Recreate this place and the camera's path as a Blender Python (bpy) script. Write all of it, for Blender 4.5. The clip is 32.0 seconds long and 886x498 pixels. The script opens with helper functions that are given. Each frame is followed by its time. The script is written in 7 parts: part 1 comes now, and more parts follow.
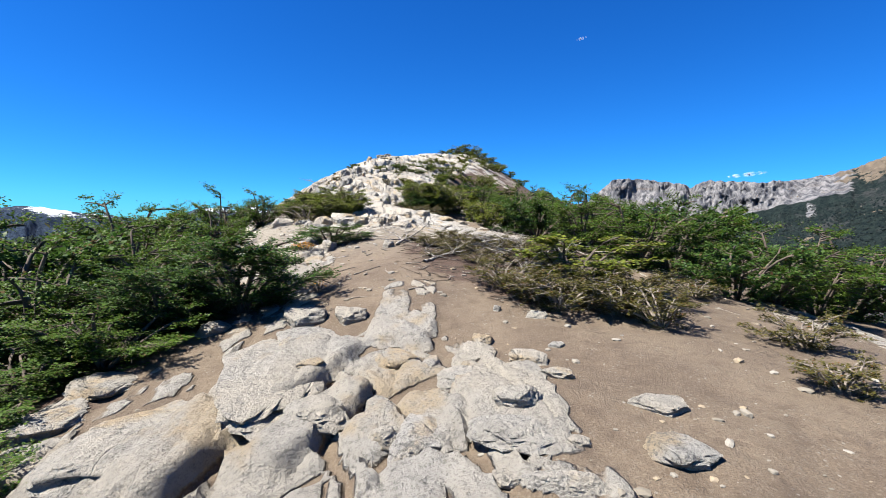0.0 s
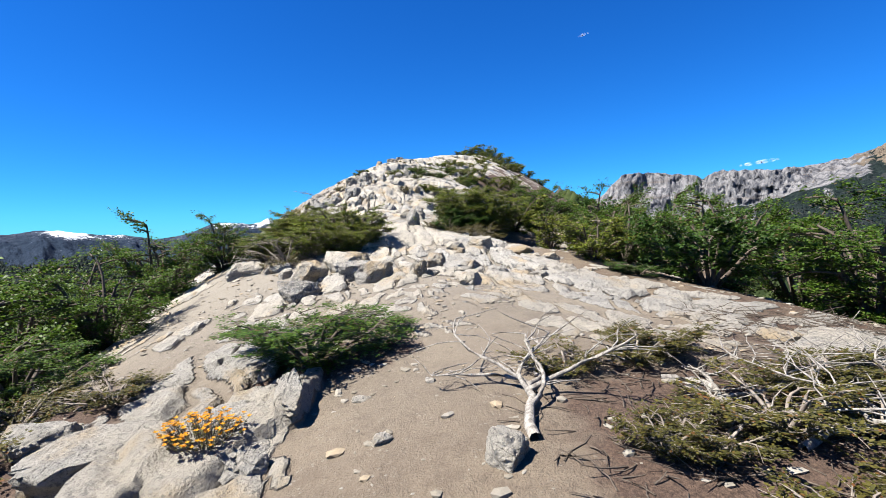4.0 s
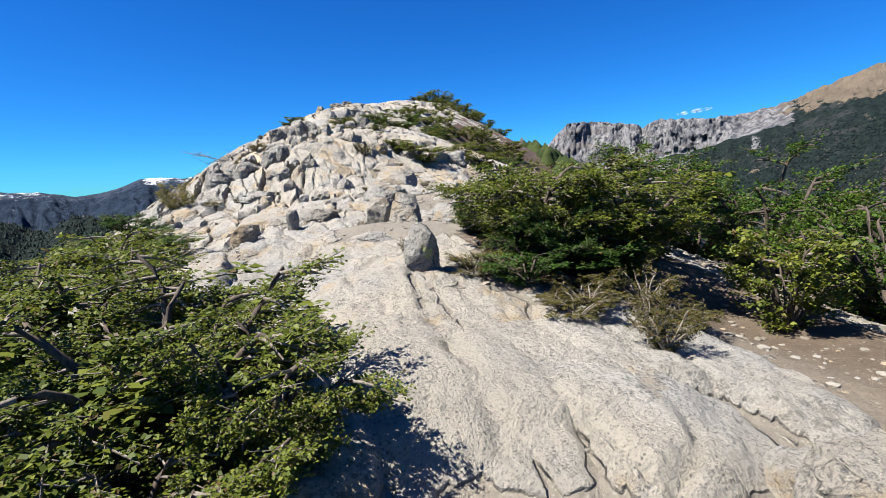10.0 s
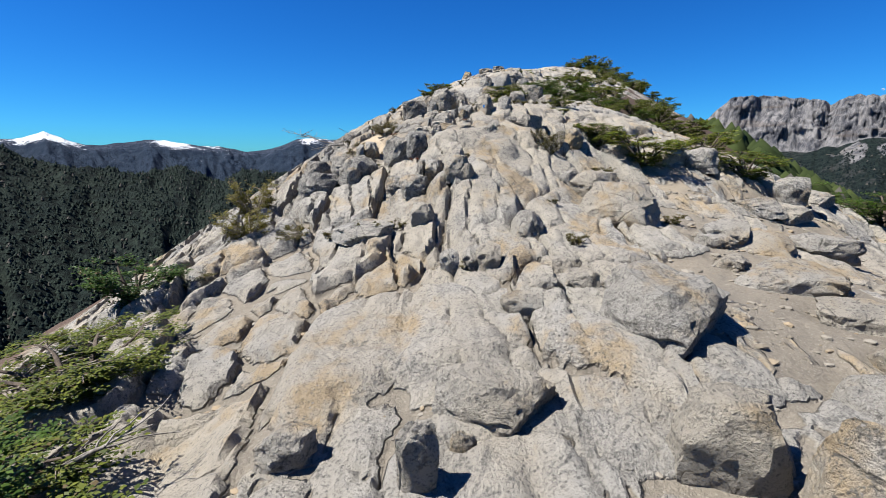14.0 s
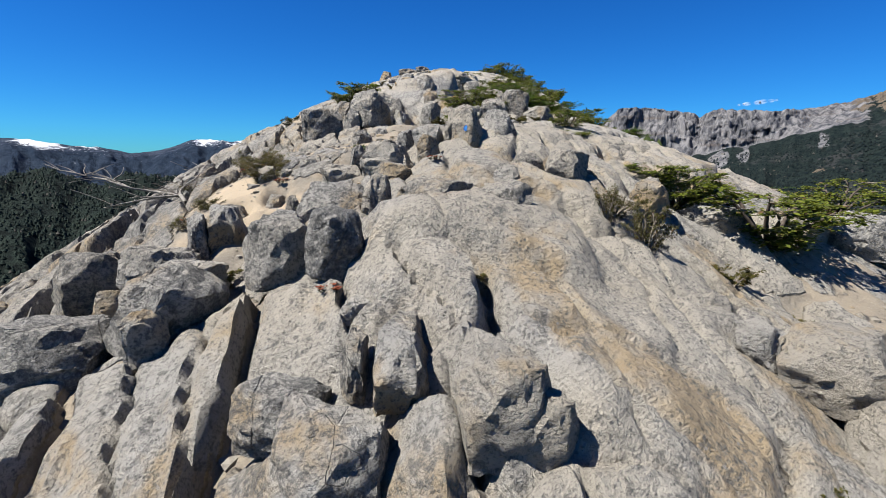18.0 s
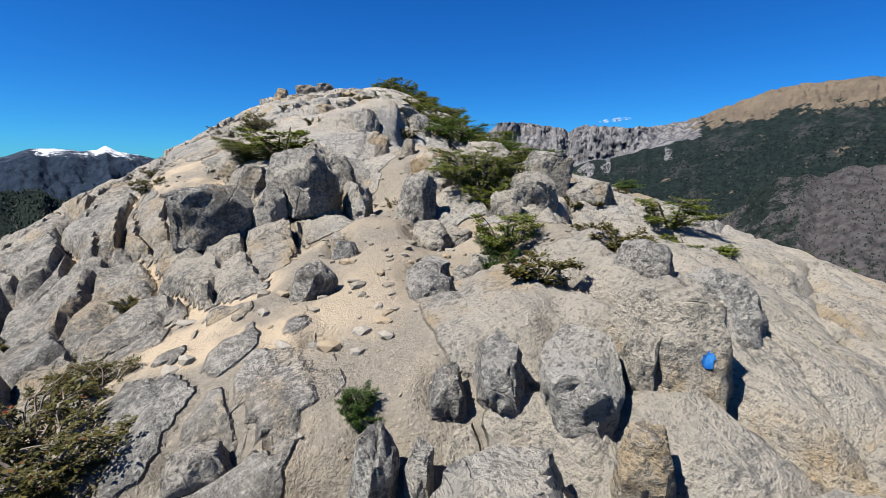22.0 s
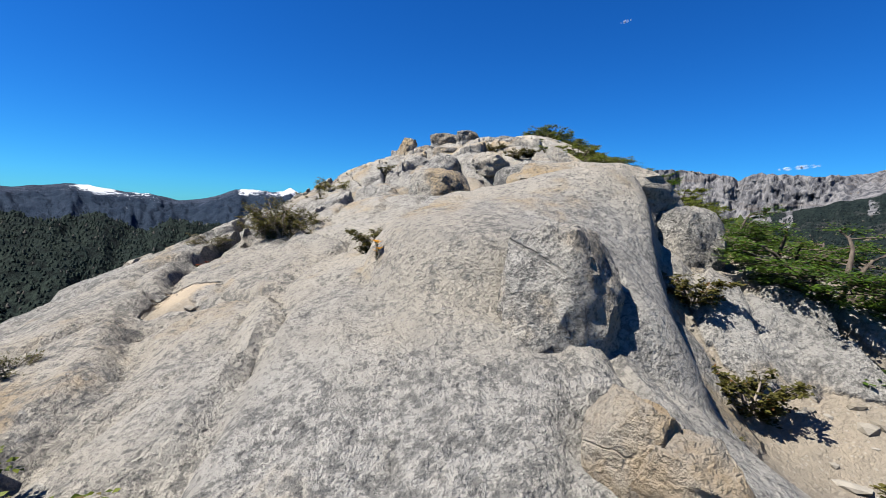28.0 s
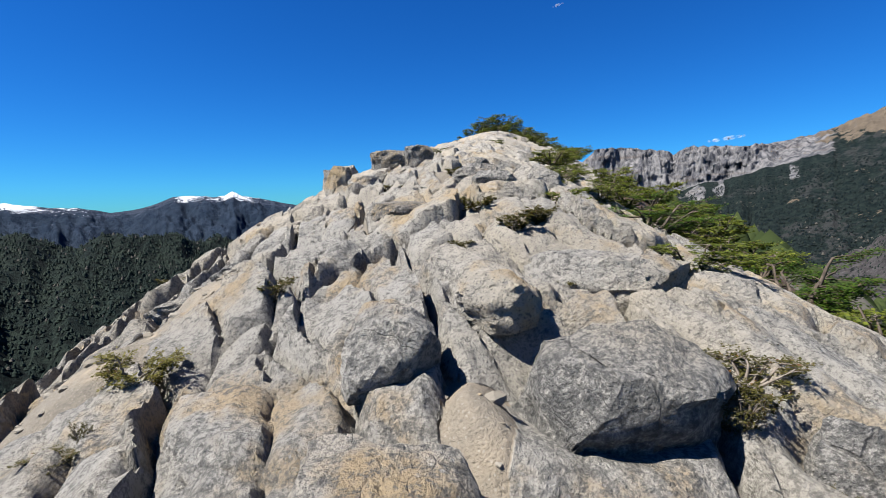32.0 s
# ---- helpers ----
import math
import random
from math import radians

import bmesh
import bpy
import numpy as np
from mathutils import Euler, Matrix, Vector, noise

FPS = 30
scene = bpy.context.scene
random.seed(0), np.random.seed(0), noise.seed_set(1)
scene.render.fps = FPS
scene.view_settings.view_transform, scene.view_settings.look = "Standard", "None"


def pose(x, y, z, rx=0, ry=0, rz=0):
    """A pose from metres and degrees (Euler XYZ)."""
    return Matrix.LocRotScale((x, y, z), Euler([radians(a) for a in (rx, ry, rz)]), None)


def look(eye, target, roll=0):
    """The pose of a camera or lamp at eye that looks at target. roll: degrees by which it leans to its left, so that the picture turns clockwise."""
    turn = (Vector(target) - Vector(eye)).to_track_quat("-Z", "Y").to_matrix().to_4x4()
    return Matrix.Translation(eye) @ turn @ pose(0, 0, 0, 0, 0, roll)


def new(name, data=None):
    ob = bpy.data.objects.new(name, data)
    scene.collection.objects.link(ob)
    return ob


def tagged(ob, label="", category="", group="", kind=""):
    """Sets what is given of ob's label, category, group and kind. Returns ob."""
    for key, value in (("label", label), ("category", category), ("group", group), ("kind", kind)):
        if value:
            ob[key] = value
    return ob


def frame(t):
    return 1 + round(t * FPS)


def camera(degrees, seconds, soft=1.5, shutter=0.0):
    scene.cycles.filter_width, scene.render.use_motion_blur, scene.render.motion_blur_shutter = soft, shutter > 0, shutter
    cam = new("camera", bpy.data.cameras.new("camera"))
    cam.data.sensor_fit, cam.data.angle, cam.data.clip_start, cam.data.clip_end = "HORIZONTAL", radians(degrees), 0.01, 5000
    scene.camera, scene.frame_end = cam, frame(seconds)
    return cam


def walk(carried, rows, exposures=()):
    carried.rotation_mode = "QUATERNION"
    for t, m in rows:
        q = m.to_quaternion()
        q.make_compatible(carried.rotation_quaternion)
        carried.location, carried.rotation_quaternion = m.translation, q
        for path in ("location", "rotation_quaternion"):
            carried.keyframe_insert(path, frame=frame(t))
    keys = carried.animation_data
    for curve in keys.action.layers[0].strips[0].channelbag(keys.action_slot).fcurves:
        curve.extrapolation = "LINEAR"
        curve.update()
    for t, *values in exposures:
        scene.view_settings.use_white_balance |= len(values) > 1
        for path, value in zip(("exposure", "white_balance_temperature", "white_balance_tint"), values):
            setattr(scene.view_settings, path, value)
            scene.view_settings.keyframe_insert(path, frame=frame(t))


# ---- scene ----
cam = camera(85.31, 32.0, 0.6)


def aim(x, y, z, turn, tilt, lean):
    """Eye, compass turn to the right, upward tilt and lean in degrees."""
    a, b = radians(turn), radians(tilt)
    way = Vector((math.sin(a) * math.cos(b), math.cos(a) * math.cos(b), math.sin(b)))
    return look((x, y, z), Vector((x, y, z)) + way, lean)


PATH = [
    (0, -0.000, 0.000, 1.450, 9.72, -2.95, 0.63),
    (0.5, 0.131, 0.850, 1.483, 7.83, -1.53, -1.04),
    (1, 0.147, 1.701, 1.597, 7.92, -1.56, -0.48),
    (1.5, 0.175, 2.555, 1.625, 4.48, -2.04, -0.10),
    (2, 0.046, 3.424, 1.672, 3.96, -2.16, -1.38),
    (2.5, 0.040, 4.289, 1.705, 6.13, -2.01, -0.34),
    (3, 0.009, 5.129, 1.782, 7.51, -1.46, -1.72),
    (3.5, -0.057, 6.105, 1.842, 8.95, -1.36, -1.71),
    (4, -0.083, 7.025, 2.131, 8.37, -2.46, -2.23),
    (4.5, -0.180, 7.816, 2.347, 9.60, -3.31, -2.11),
    (6.5, 0.277, 10.628, 2.518, 11.79, -2.42, -1.63),
    (7, 0.357, 11.392, 2.572, 11.04, -2.33, -0.64),
    (7.5, 0.289, 12.118, 2.646, 5.44, -2.82, -0.78),
    (8, 0.069, 12.888, 2.671, 7.65, -6.23, 0.70),
    (8.5, -0.049, 13.565, 2.749, 8.49, -6.27, -0.09),
    (9, -0.078, 14.240, 2.812, 9.64, -5.84, -1.42),
    (9.5, 0.064, 15.016, 2.877, 13.39, -6.21, -1.65),
    (10, 0.140, 15.635, 3.114, 14.24, -8.50, -3.10),
    (10.5, 0.190, 16.216, 3.299, 16.48, -10.68, -1.34),
    (11, 0.479, 16.889, 3.268, 18.48, -11.38, 0.77),
    (11.5, 0.545, 17.613, 3.300, 16.11, -11.40, -0.59),
    (12, 0.461, 18.464, 3.378, 10.77, -11.50, -0.06),
    (12.5, 0.294, 19.286, 3.648, 4.80, -12.55, -0.30),
    (13, 0.141, 20.005, 3.777, 4.37, -13.26, 1.65),
    (13.5, 0.049, 20.956, 3.768, 3.58, -11.20, 1.98),
    (14, -0.119, 21.666, 3.889, -0.84, -11.48, -0.14),
    (14.5, -0.356, 22.351, 4.071, -1.28, -9.93, 0.35),
    (15, -0.500, 23.000, 4.141, -0.62, -8.17, 0.17),
    (15.5, -0.602, 23.752, 4.119, 6.30, -5.98, 1.45),
    (17.5, -0.431, 26.287, 4.498, 11.64, -10.41, -1.60),
    (18, -0.511, 26.902, 4.512, 9.91, -11.00, 0.46),
    (18.5, -0.680, 27.411, 4.562, 2.90, -9.80, 0.23),
    (19, -0.953, 27.792, 4.741, 3.59, -11.44, -0.98),
    (19.5, -1.012, 28.310, 4.746, 12.00, -11.12, -0.73),
    (20, -1.009, 28.901, 4.800, 17.66, -9.19, -0.35),
    (20.5, -0.912, 29.421, 4.956, 23.39, -7.39, 0.88),
    (21, -0.792, 29.927, 5.054, 21.98, -6.48, 2.21),
    (21.5, -0.883, 30.421, 5.253, 21.34, -7.66, 1.61),
    (22, -0.861, 30.744, 5.423, 22.99, -9.60, 0.44),
    (22.5, -0.687, 31.174, 5.482, 23.22, -9.33, -0.45),
    (23, -0.548, 31.606, 5.553, 25.29, -8.90, -1.03),
    (23.5, -0.361, 32.056, 5.595, 27.60, -9.22, 1.37),
    (24, -0.286, 32.518, 5.814, 24.76, -11.64, 0.57),
    (24.5, -0.278, 32.931, 5.959, 25.10, -11.99, 0.18),
    (25, -0.104, 33.603, 5.846, 25.83, -7.55, 3.06),
    (25.5, 0.059, 34.294, 5.827, 24.03, -7.78, -0.08),
    (27.5, 0.662, 36.419, 6.172, 17.35, -7.60, 0.49),
    (28, 0.483, 36.838, 6.366, 6.13, -4.65, 2.16),
    (28.5, 0.353, 37.292, 6.709, 6.05, -4.18, 4.50),
    (29, 0.424, 37.651, 6.999, 12.59, -4.28, 3.02),
    (29.5, 0.492, 37.966, 7.149, 15.80, -3.70, 1.56),
    (30, 0.602, 38.365, 7.282, 19.04, -4.54, -0.07),
    (30.5, 0.773, 38.814, 7.343, 20.97, -5.42, -0.36),
    (31, 0.790, 39.491, 7.432, 20.57, -6.28, -1.20),
    (31.5, 0.861, 40.064, 7.502, 15.70, -6.13, -1.38),
    (32, 0.890, 40.554, 7.572, 11.63, -5.73, -2.00),
]
walk(cam, [(t, aim(*row)) for t, *row in PATH], [(0, 1.86), (2.4, 1.86), (3, 2.0), (3.6, 1.92), (7, 1.76), (10, 1.68), (12.5, 1.42), (24, 1.33), (28, 1.44), (32, 1.42)])
# ---- end of camera ----

# ---- world, sun ----
SUN_TURN, SUN_HEIGHT = -97.0, 57.0
world = bpy.data.worlds.new("sky_world")
scene.world = world
world.use_nodes = True
wn = world.node_tree
sky = wn.nodes.new("ShaderNodeTexSky")
sky.sky_type = "NISHITA"
sky.sun_disc = False
sky.sun_elevation = radians(SUN_HEIGHT)
sky.sun_rotation = radians(SUN_TURN)
sky.altitude = 1600.0
sky.air_density = 1.0
sky.dust_density = 0.0
sky.ozone_density = 1.6
tone = wn.nodes.new("ShaderNodeHueSaturation")
tone.inputs["Saturation"].default_value = 1.27
back = wn.nodes["Background"]
back.inputs["Strength"].default_value = 0.052
wn.links.new(sky.outputs["Color"], tone.inputs["Color"])
clear = wn.nodes.new("ShaderNodeMix")
clear.data_type, clear.blend_type = "RGBA", "MULTIPLY"
clear.inputs[0].default_value = 1.0
clear.inputs[7].default_value = (0.122, 0.52, 0.957, 1)
wn.links.new(tone.outputs["Color"], clear.inputs[6])
wn.links.new(clear.outputs[2], back.inputs["Color"])
sun_data = bpy.data.lights.new("sun", "SUN")
sun_data.energy, sun_data.angle, sun_data.color = 5.0, radians(0.53), (1.0, 0.96, 0.89)
sun = new("sun", sun_data)
a, b = radians(SUN_TURN), radians(SUN_HEIGHT)
sun.matrix_world = look((math.sin(a) * math.cos(b) * 60, math.cos(a) * math.cos(b) * 60, math.sin(b) * 60), (0, 0, 0))

# ---- materials ----
class Nodes:
    """A small builder for node materials."""

    def __init__(self, name, rough=0.9):
        self.mat = bpy.data.materials.new(name)
        self.mat.use_nodes = True
        self.tree = self.mat.node_tree
        self.bsdf = self.tree.nodes["Principled BSDF"]
        self.bsdf.inputs["Roughness"].default_value = rough
        self.bsdf.inputs["Specular IOR Level"].default_value = 0.25
        self.geo = self.add("ShaderNodeNewGeometry")
        self.where = self.geo.outputs["Position"]

    def add(self, kind):
        return self.tree.nodes.new(kind)

    def link(self, a, b):
        self.tree.links.new(a, b)

    def put(self, socket, value):
        if isinstance(value, bpy.types.NodeSocket):
            self.link(value, socket)
        elif isinstance(value, (tuple, list)) and len(value) == 3 and socket.type == "RGBA":
            socket.default_value = (*value, 1)
        else:
            socket.default_value = value

    def stretch(self, sx, sy, sz, turn=(0, 0, 0)):
        m = self.add("ShaderNodeMapping")
        m.inputs["Scale"].default_value = (sx, sy, sz)
        m.inputs["Rotation"].default_value = [radians(v) for v in turn]
        self.link(self.where, m.inputs["Vector"])
        return m.outputs["Vector"]

    def noise(self, scale, detail=4, rough=0.6, vec=None, warp=0.0):
        n = self.add("ShaderNodeTexNoise")
        n.inputs["Scale"].default_value, n.inputs["Detail"].default_value = scale, detail
        n.inputs["Roughness"].default_value, n.inputs["Distortion"].default_value = rough, warp
        self.link(vec if vec is not None else self.where, n.inputs["Vector"])
        return n.outputs["Fac"]

    def cells(self, scale, feature="F1", vec=None):
        n = self.add("ShaderNodeTexVoronoi")
        n.feature = feature
        n.inputs["Scale"].default_value = scale
        self.link(vec if vec is not None else self.where, n.inputs["Vector"])
        return n.outputs["Distance"]

    def bend(self, scale, amount, vec=None):
        """The place, pushed about by a noise."""
        start = vec if vec is not None else self.where
        n = self.add("ShaderNodeTexNoise")
        n.inputs["Scale"].default_value, n.inputs["Detail"].default_value = scale, 4
        self.link(start, n.inputs["Vector"])
        m = self.add("ShaderNodeVectorMath")
        m.operation = "MULTIPLY_ADD"
        self.link(n.outputs["Color"], m.inputs[0])
        m.inputs[1].default_value = (amount, amount, amount)
        self.link(start, m.inputs[2])
        return m.outputs[0]

    def ramp(self, value, low, high, a=0.0, b=1.0):
        n = self.add("ShaderNodeMapRange")
        n.interpolation_type = "SMOOTHSTEP"
        for key, v in (("Value", value), ("From Min", low), ("From Max", high), ("To Min", a), ("To Max", b)):
            self.put(n.inputs[key], v)
        return n.outputs["Result"]

    def math(self, op, a, b=0.0):
        n = self.add("ShaderNodeMath")
        n.operation = op
        self.put(n.inputs[0], a)
        self.put(n.inputs[1], b)
        return n.outputs[0]

    def mix(self, fac, a, b):
        n = self.add("ShaderNodeMix")
        n.data_type = "RGBA"
        self.put(n.inputs[0], fac)
        self.put(n.inputs[6], a)
        self.put(n.inputs[7], b)
        return n.outputs[2]

    def attr(self, name):
        n = self.add("ShaderNodeAttribute")
        n.attribute_name = name
        return n.outputs["Fac"]

    def random(self):
        return self.add("ShaderNodeObjectInfo").outputs["Random"]

    def island(self):
        return self.geo.outputs["Random Per Island"]

    def bump(self, height, strength, distance):
        n = self.add("ShaderNodeBump")
        n.inputs["Strength"].default_value, n.inputs["Distance"].default_value = strength, distance
        self.link(height, n.inputs["Height"])
        self.link(n.outputs["Normal"], self.bsdf.inputs["Normal"])

    def done(self, colour):
        self.put(self.bsdf.inputs["Base Color"], colour)
        return self.mat


def rock_layers(n, aged=0.0, cracks=1.0):
    """Pale tuff: cream to grey, dark lichen specks, pale lichen spots, ochre stains, thin joints. Gives colour, relief and joints."""
    bent = n.bend(1.7, 0.22)
    broad = n.noise(0.55, 3, 0.6)
    mid = n.noise(2.6, 6, 0.7)
    grain = n.noise(64, 4, 0.75)
    streak = n.noise(5.0, 6, 0.68, n.stretch(1.9, 0.5, 2.4, (0, 18, 8)))
    base = n.mix(n.ramp(broad, 0.38, 0.62), (0.345, 0.312, 0.258), (0.325, 0.312, 0.286))
    base = n.mix(n.ramp(streak, 0.48, 0.66, 0.0, 0.35), base, (0.142, 0.137, 0.124))
    ochre = n.noise(1.1, 5, 0.65, n.stretch(1, 0.7, 1, (0, 0, 31)))
    base = n.mix(n.ramp(ochre, 0.52, 0.64, 0.0, 0.75), base, (0.315, 0.222, 0.108))
    zone = n.math("ADD", n.math("MULTIPLY", mid, 0.5), n.math("MULTIPLY", broad, 0.25))
    crust = n.math("ADD", n.math("MULTIPLY", n.noise(21, 7, 0.8), 0.55), n.math("MULTIPLY", n.noise(47, 4, 0.7), 0.22))
    crust = n.math("ADD", crust, n.math("MULTIPLY", zone, 0.5))
    crust = n.math("ADD", crust, n.math("SUBTRACT", n.math("MULTIPLY", aged, 0.046), 0.030) if aged else -0.030)
    base = n.mix(n.ramp(crust, 0.565, 0.612, 0.0, 0.72), base, (0.075, 0.075, 0.074))
    base = n.mix(n.ramp(crust, 0.628, 0.668, 0.0, 0.7), base, (0.028, 0.032, 0.033))
    base = n.mix(n.ramp(grain, 0.54, 0.62, 0.0, 0.5), base, (0.077, 0.072, 0.066))
    base = n.mix(n.ramp(grain, 0.36, 0.43, 0.25, 0.0), base, (0.278, 0.266, 0.245))
    dots = n.cells(27, "F1", n.bend(6, 0.06))
    dark = n.math("MULTIPLY", n.ramp(dots, 0.17, 0.26, 1.0, 0.0), n.ramp(n.noise(1.9, 5, 0.7), 0.46, 0.56))
    base = n.mix(n.math("MULTIPLY", dark, 0.7), base, (0.061, 0.061, 0.058))
    spots = n.cells(18, "F1", bent)
    pale = n.math("MULTIPLY", n.ramp(spots, 0.10, 0.20, 1.0, 0.0), n.ramp(mid, 0.47, 0.54))
    base = n.mix(n.math("MULTIPLY", pale, 0.7), base, (0.278, 0.270, 0.253))
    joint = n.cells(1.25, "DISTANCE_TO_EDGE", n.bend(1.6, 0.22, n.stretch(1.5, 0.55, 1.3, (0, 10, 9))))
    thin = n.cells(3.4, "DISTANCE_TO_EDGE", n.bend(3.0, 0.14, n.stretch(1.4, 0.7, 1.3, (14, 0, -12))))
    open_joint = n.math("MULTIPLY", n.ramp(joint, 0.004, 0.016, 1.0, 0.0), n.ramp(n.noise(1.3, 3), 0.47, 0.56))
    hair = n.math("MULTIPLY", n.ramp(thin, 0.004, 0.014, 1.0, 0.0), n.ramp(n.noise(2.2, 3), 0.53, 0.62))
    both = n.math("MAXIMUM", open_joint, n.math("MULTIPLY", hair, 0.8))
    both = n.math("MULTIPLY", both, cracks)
    # crack lines darkened in colour, for the earth and the shade inside them
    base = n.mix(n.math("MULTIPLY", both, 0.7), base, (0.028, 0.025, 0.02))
    relief = n.math("ADD", n.math("MULTIPLY", streak, 0.5), n.math("MULTIPLY", grain, 0.08))
    relief = n.math("ADD", relief, n.math("MULTIPLY", n.noise(8, 7, 0.70), 1.5))
    relief = n.math("SUBTRACT", relief, n.math("MULTIPLY", both, 0.6))
    return base, relief, joint


def soil_layers(n):
    broad = n.noise(0.9, 4, 0.6)
    grit = n.noise(60, 3, 0.7)
    base = n.mix(n.ramp(broad, 0.35, 0.65), (0.122, 0.093, 0.065), (0.086, 0.063, 0.044))
    base = n.mix(n.ramp(grit, 0.50, 0.62, 0.0, 0.6), base, (0.150, 0.124, 0.092))
    base = n.mix(n.ramp(n.noise(95, 4, 0.8), 0.55, 0.64, 0.0, 0.5), base, (0.040, 0.029, 0.020))
    base = n.mix(n.ramp(n.noise(5.5, 6, 0.75), 0.50, 0.62, 0.0, 0.45), base, (0.058, 0.040, 0.028))
    pebble = n.cells(26)
    base = n.mix(n.math("MULTIPLY", n.ramp(pebble, 0.16, 0.26, 1.0, 0.0), n.ramp(n.noise(4, 3), 0.52, 0.62)), base, (0.161, 0.145, 0.12))
    return base, n.math("ADD", n.math("MULTIPLY", grit, 0.35), n.math("MULTIPLY", n.noise(7, 7, 0.75), 1.0))


def make_ground_material():
    n = Nodes("ridge_ground")
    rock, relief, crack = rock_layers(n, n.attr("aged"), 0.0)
    rock = n.mix(n.ramp(n.attr("stony"), 0.4, 1.0, 0.42, 0.06), rock, n.mix(n.noise(3.0, 5, 0.7), (0.118, 0.104, 0.083), (0.172, 0.156, 0.132)))
    rock = n.mix(n.math("MULTIPLY", n.attr("aged"), 0.06), rock, (0.139, 0.139, 0.136))
    rock = n.mix(n.ramp(n.attr("tone"), 0.25, 0.75, 0.25, 0.0), rock, (0.154, 0.147, 0.134))
    rock = n.mix(n.ramp(n.attr("tone"), 0.55, 0.8, 0.0, 0.25), rock, (0.27, 0.243, 0.196))
    soil, grit = soil_layers(n)
    gravel = n.mix(n.ramp(n.noise(30, 4, 0.7), 0.35, 0.65), (0.178, 0.158, 0.129), (0.138, 0.123, 0.101))
    gravel = n.mix(n.math("MULTIPLY", n.attr("aged"), n.ramp(n.noise(1.0, 4), 0.40, 0.6)), gravel, (0.315, 0.256, 0.182))
    crumb = n.cells(38, "F1", n.bend(9, 0.03))
    gravel = n.mix(n.ramp(crumb, 0.12, 0.30, 0.55, 0.0), gravel, (0.27, 0.25, 0.212))
    gravel = n.mix(n.ramp(n.noise(55, 4, 0.8), 0.56, 0.64, 0.0, 0.35), gravel, (0.093, 0.083, 0.069))
    soil = n.mix(n.attr("stony"), soil, gravel)
    litter = n.mix(n.ramp(n.noise(45, 5, 0.8), 0.35, 0.65), (0.034, 0.021, 0.015), (0.088, 0.058, 0.042))
    soil = n.mix(n.ramp(n.math("ADD", n.attr("litter"), n.math("MULTIPLY", n.math("SUBTRACT", n.noise(3.5, 5), 0.5), 0.9)), 0.35, 0.7), soil, litter)
    edge = n.math("ADD", n.attr("rock"), n.math("MULTIPLY", n.math("SUBTRACT", n.noise(14, 4, 0.7), 0.5), 0.5))
    bare = n.ramp(edge, 0.35, 0.6)
    n.bump(n.math("ADD", n.math("MULTIPLY", n.math("MULTIPLY", relief, bare), 0.8), n.math("MULTIPLY", grit, n.ramp(bare, 0.0, 1.0, 0.5, 0.1))), 1.0, 0.09)
    return n.done(n.mix(bare, soil, rock))


def make_rock_material(name, warm=0.0, aged=0.0):
    n = Nodes(name)
    shift = n.add("ShaderNodeVectorMath")
    shift.operation = "ADD"
    info = n.add("ShaderNodeObjectInfo")
    scl = n.add("ShaderNodeVectorMath")
    scl.operation = "SCALE"
    n.link(info.outputs["Location"], scl.inputs[0])
    scl.inputs["Scale"].default_value = 3.7
    n.link(n.where, shift.inputs[0])
    n.link(scl.outputs[0], shift.inputs[1])
    n.where = shift.outputs[0]
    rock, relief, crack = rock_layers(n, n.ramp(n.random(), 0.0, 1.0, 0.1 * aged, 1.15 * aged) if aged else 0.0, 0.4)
    rock = n.mix(n.ramp(n.random(), 0.0, 1.0, 0.0, 0.16), rock, (0.139, 0.136, 0.131) if aged else (0.226, 0.208, 0.178))
    if not aged:
        rock = n.mix(0.18, rock, n.mix(n.noise(3.0, 5, 0.7), (0.125, 0.113, 0.093), (0.178, 0.165, 0.142)))
    if warm:
        rock = n.mix(n.ramp(n.noise(3.0, 4), 0.4, 0.65, 0.2 * warm, warm), rock, (0.257, 0.178, 0.09))
    n.bump(relief, 1.0, 0.09)
    return n.done(rock)


def make_leaf_material(name, dark, light, dead=(0.106, 0.066, 0.033)):
    n = Nodes(name, 0.55)
    tint = n.mix(n.island(), dark, light)
    tint = n.mix(n.ramp(n.island(), 0.93, 0.97), tint, dead)
    tint = n.mix(n.math("MULTIPLY", n.random(), 0.3), tint, dark)
    n.bsdf.inputs["Specular IOR Level"].default_value = 0.2
    trans = n.add("ShaderNodeBsdfTranslucent")
    n.put(trans.inputs["Color"], tint)
    both = n.add("ShaderNodeMixShader")
    both.inputs[0].default_value = 0.38
    out = n.tree.nodes["Material Output"]
    n.link(n.bsdf.outputs[0], both.inputs[1])
    n.link(trans.outputs[0], both.inputs[2])
    n.link(both.outputs[0], out.inputs["Surface"])
    return n.done(tint)


def make_wood_material(name, a, b):
    n = Nodes(name, 0.85)
    grain = n.noise(30, 5, 0.7, n.stretch(1, 1, 0.3))
    n.bump(grain, 0.6, 0.01)
    return n.done(n.mix(n.ramp(grain, 0.3, 0.7), a, b))


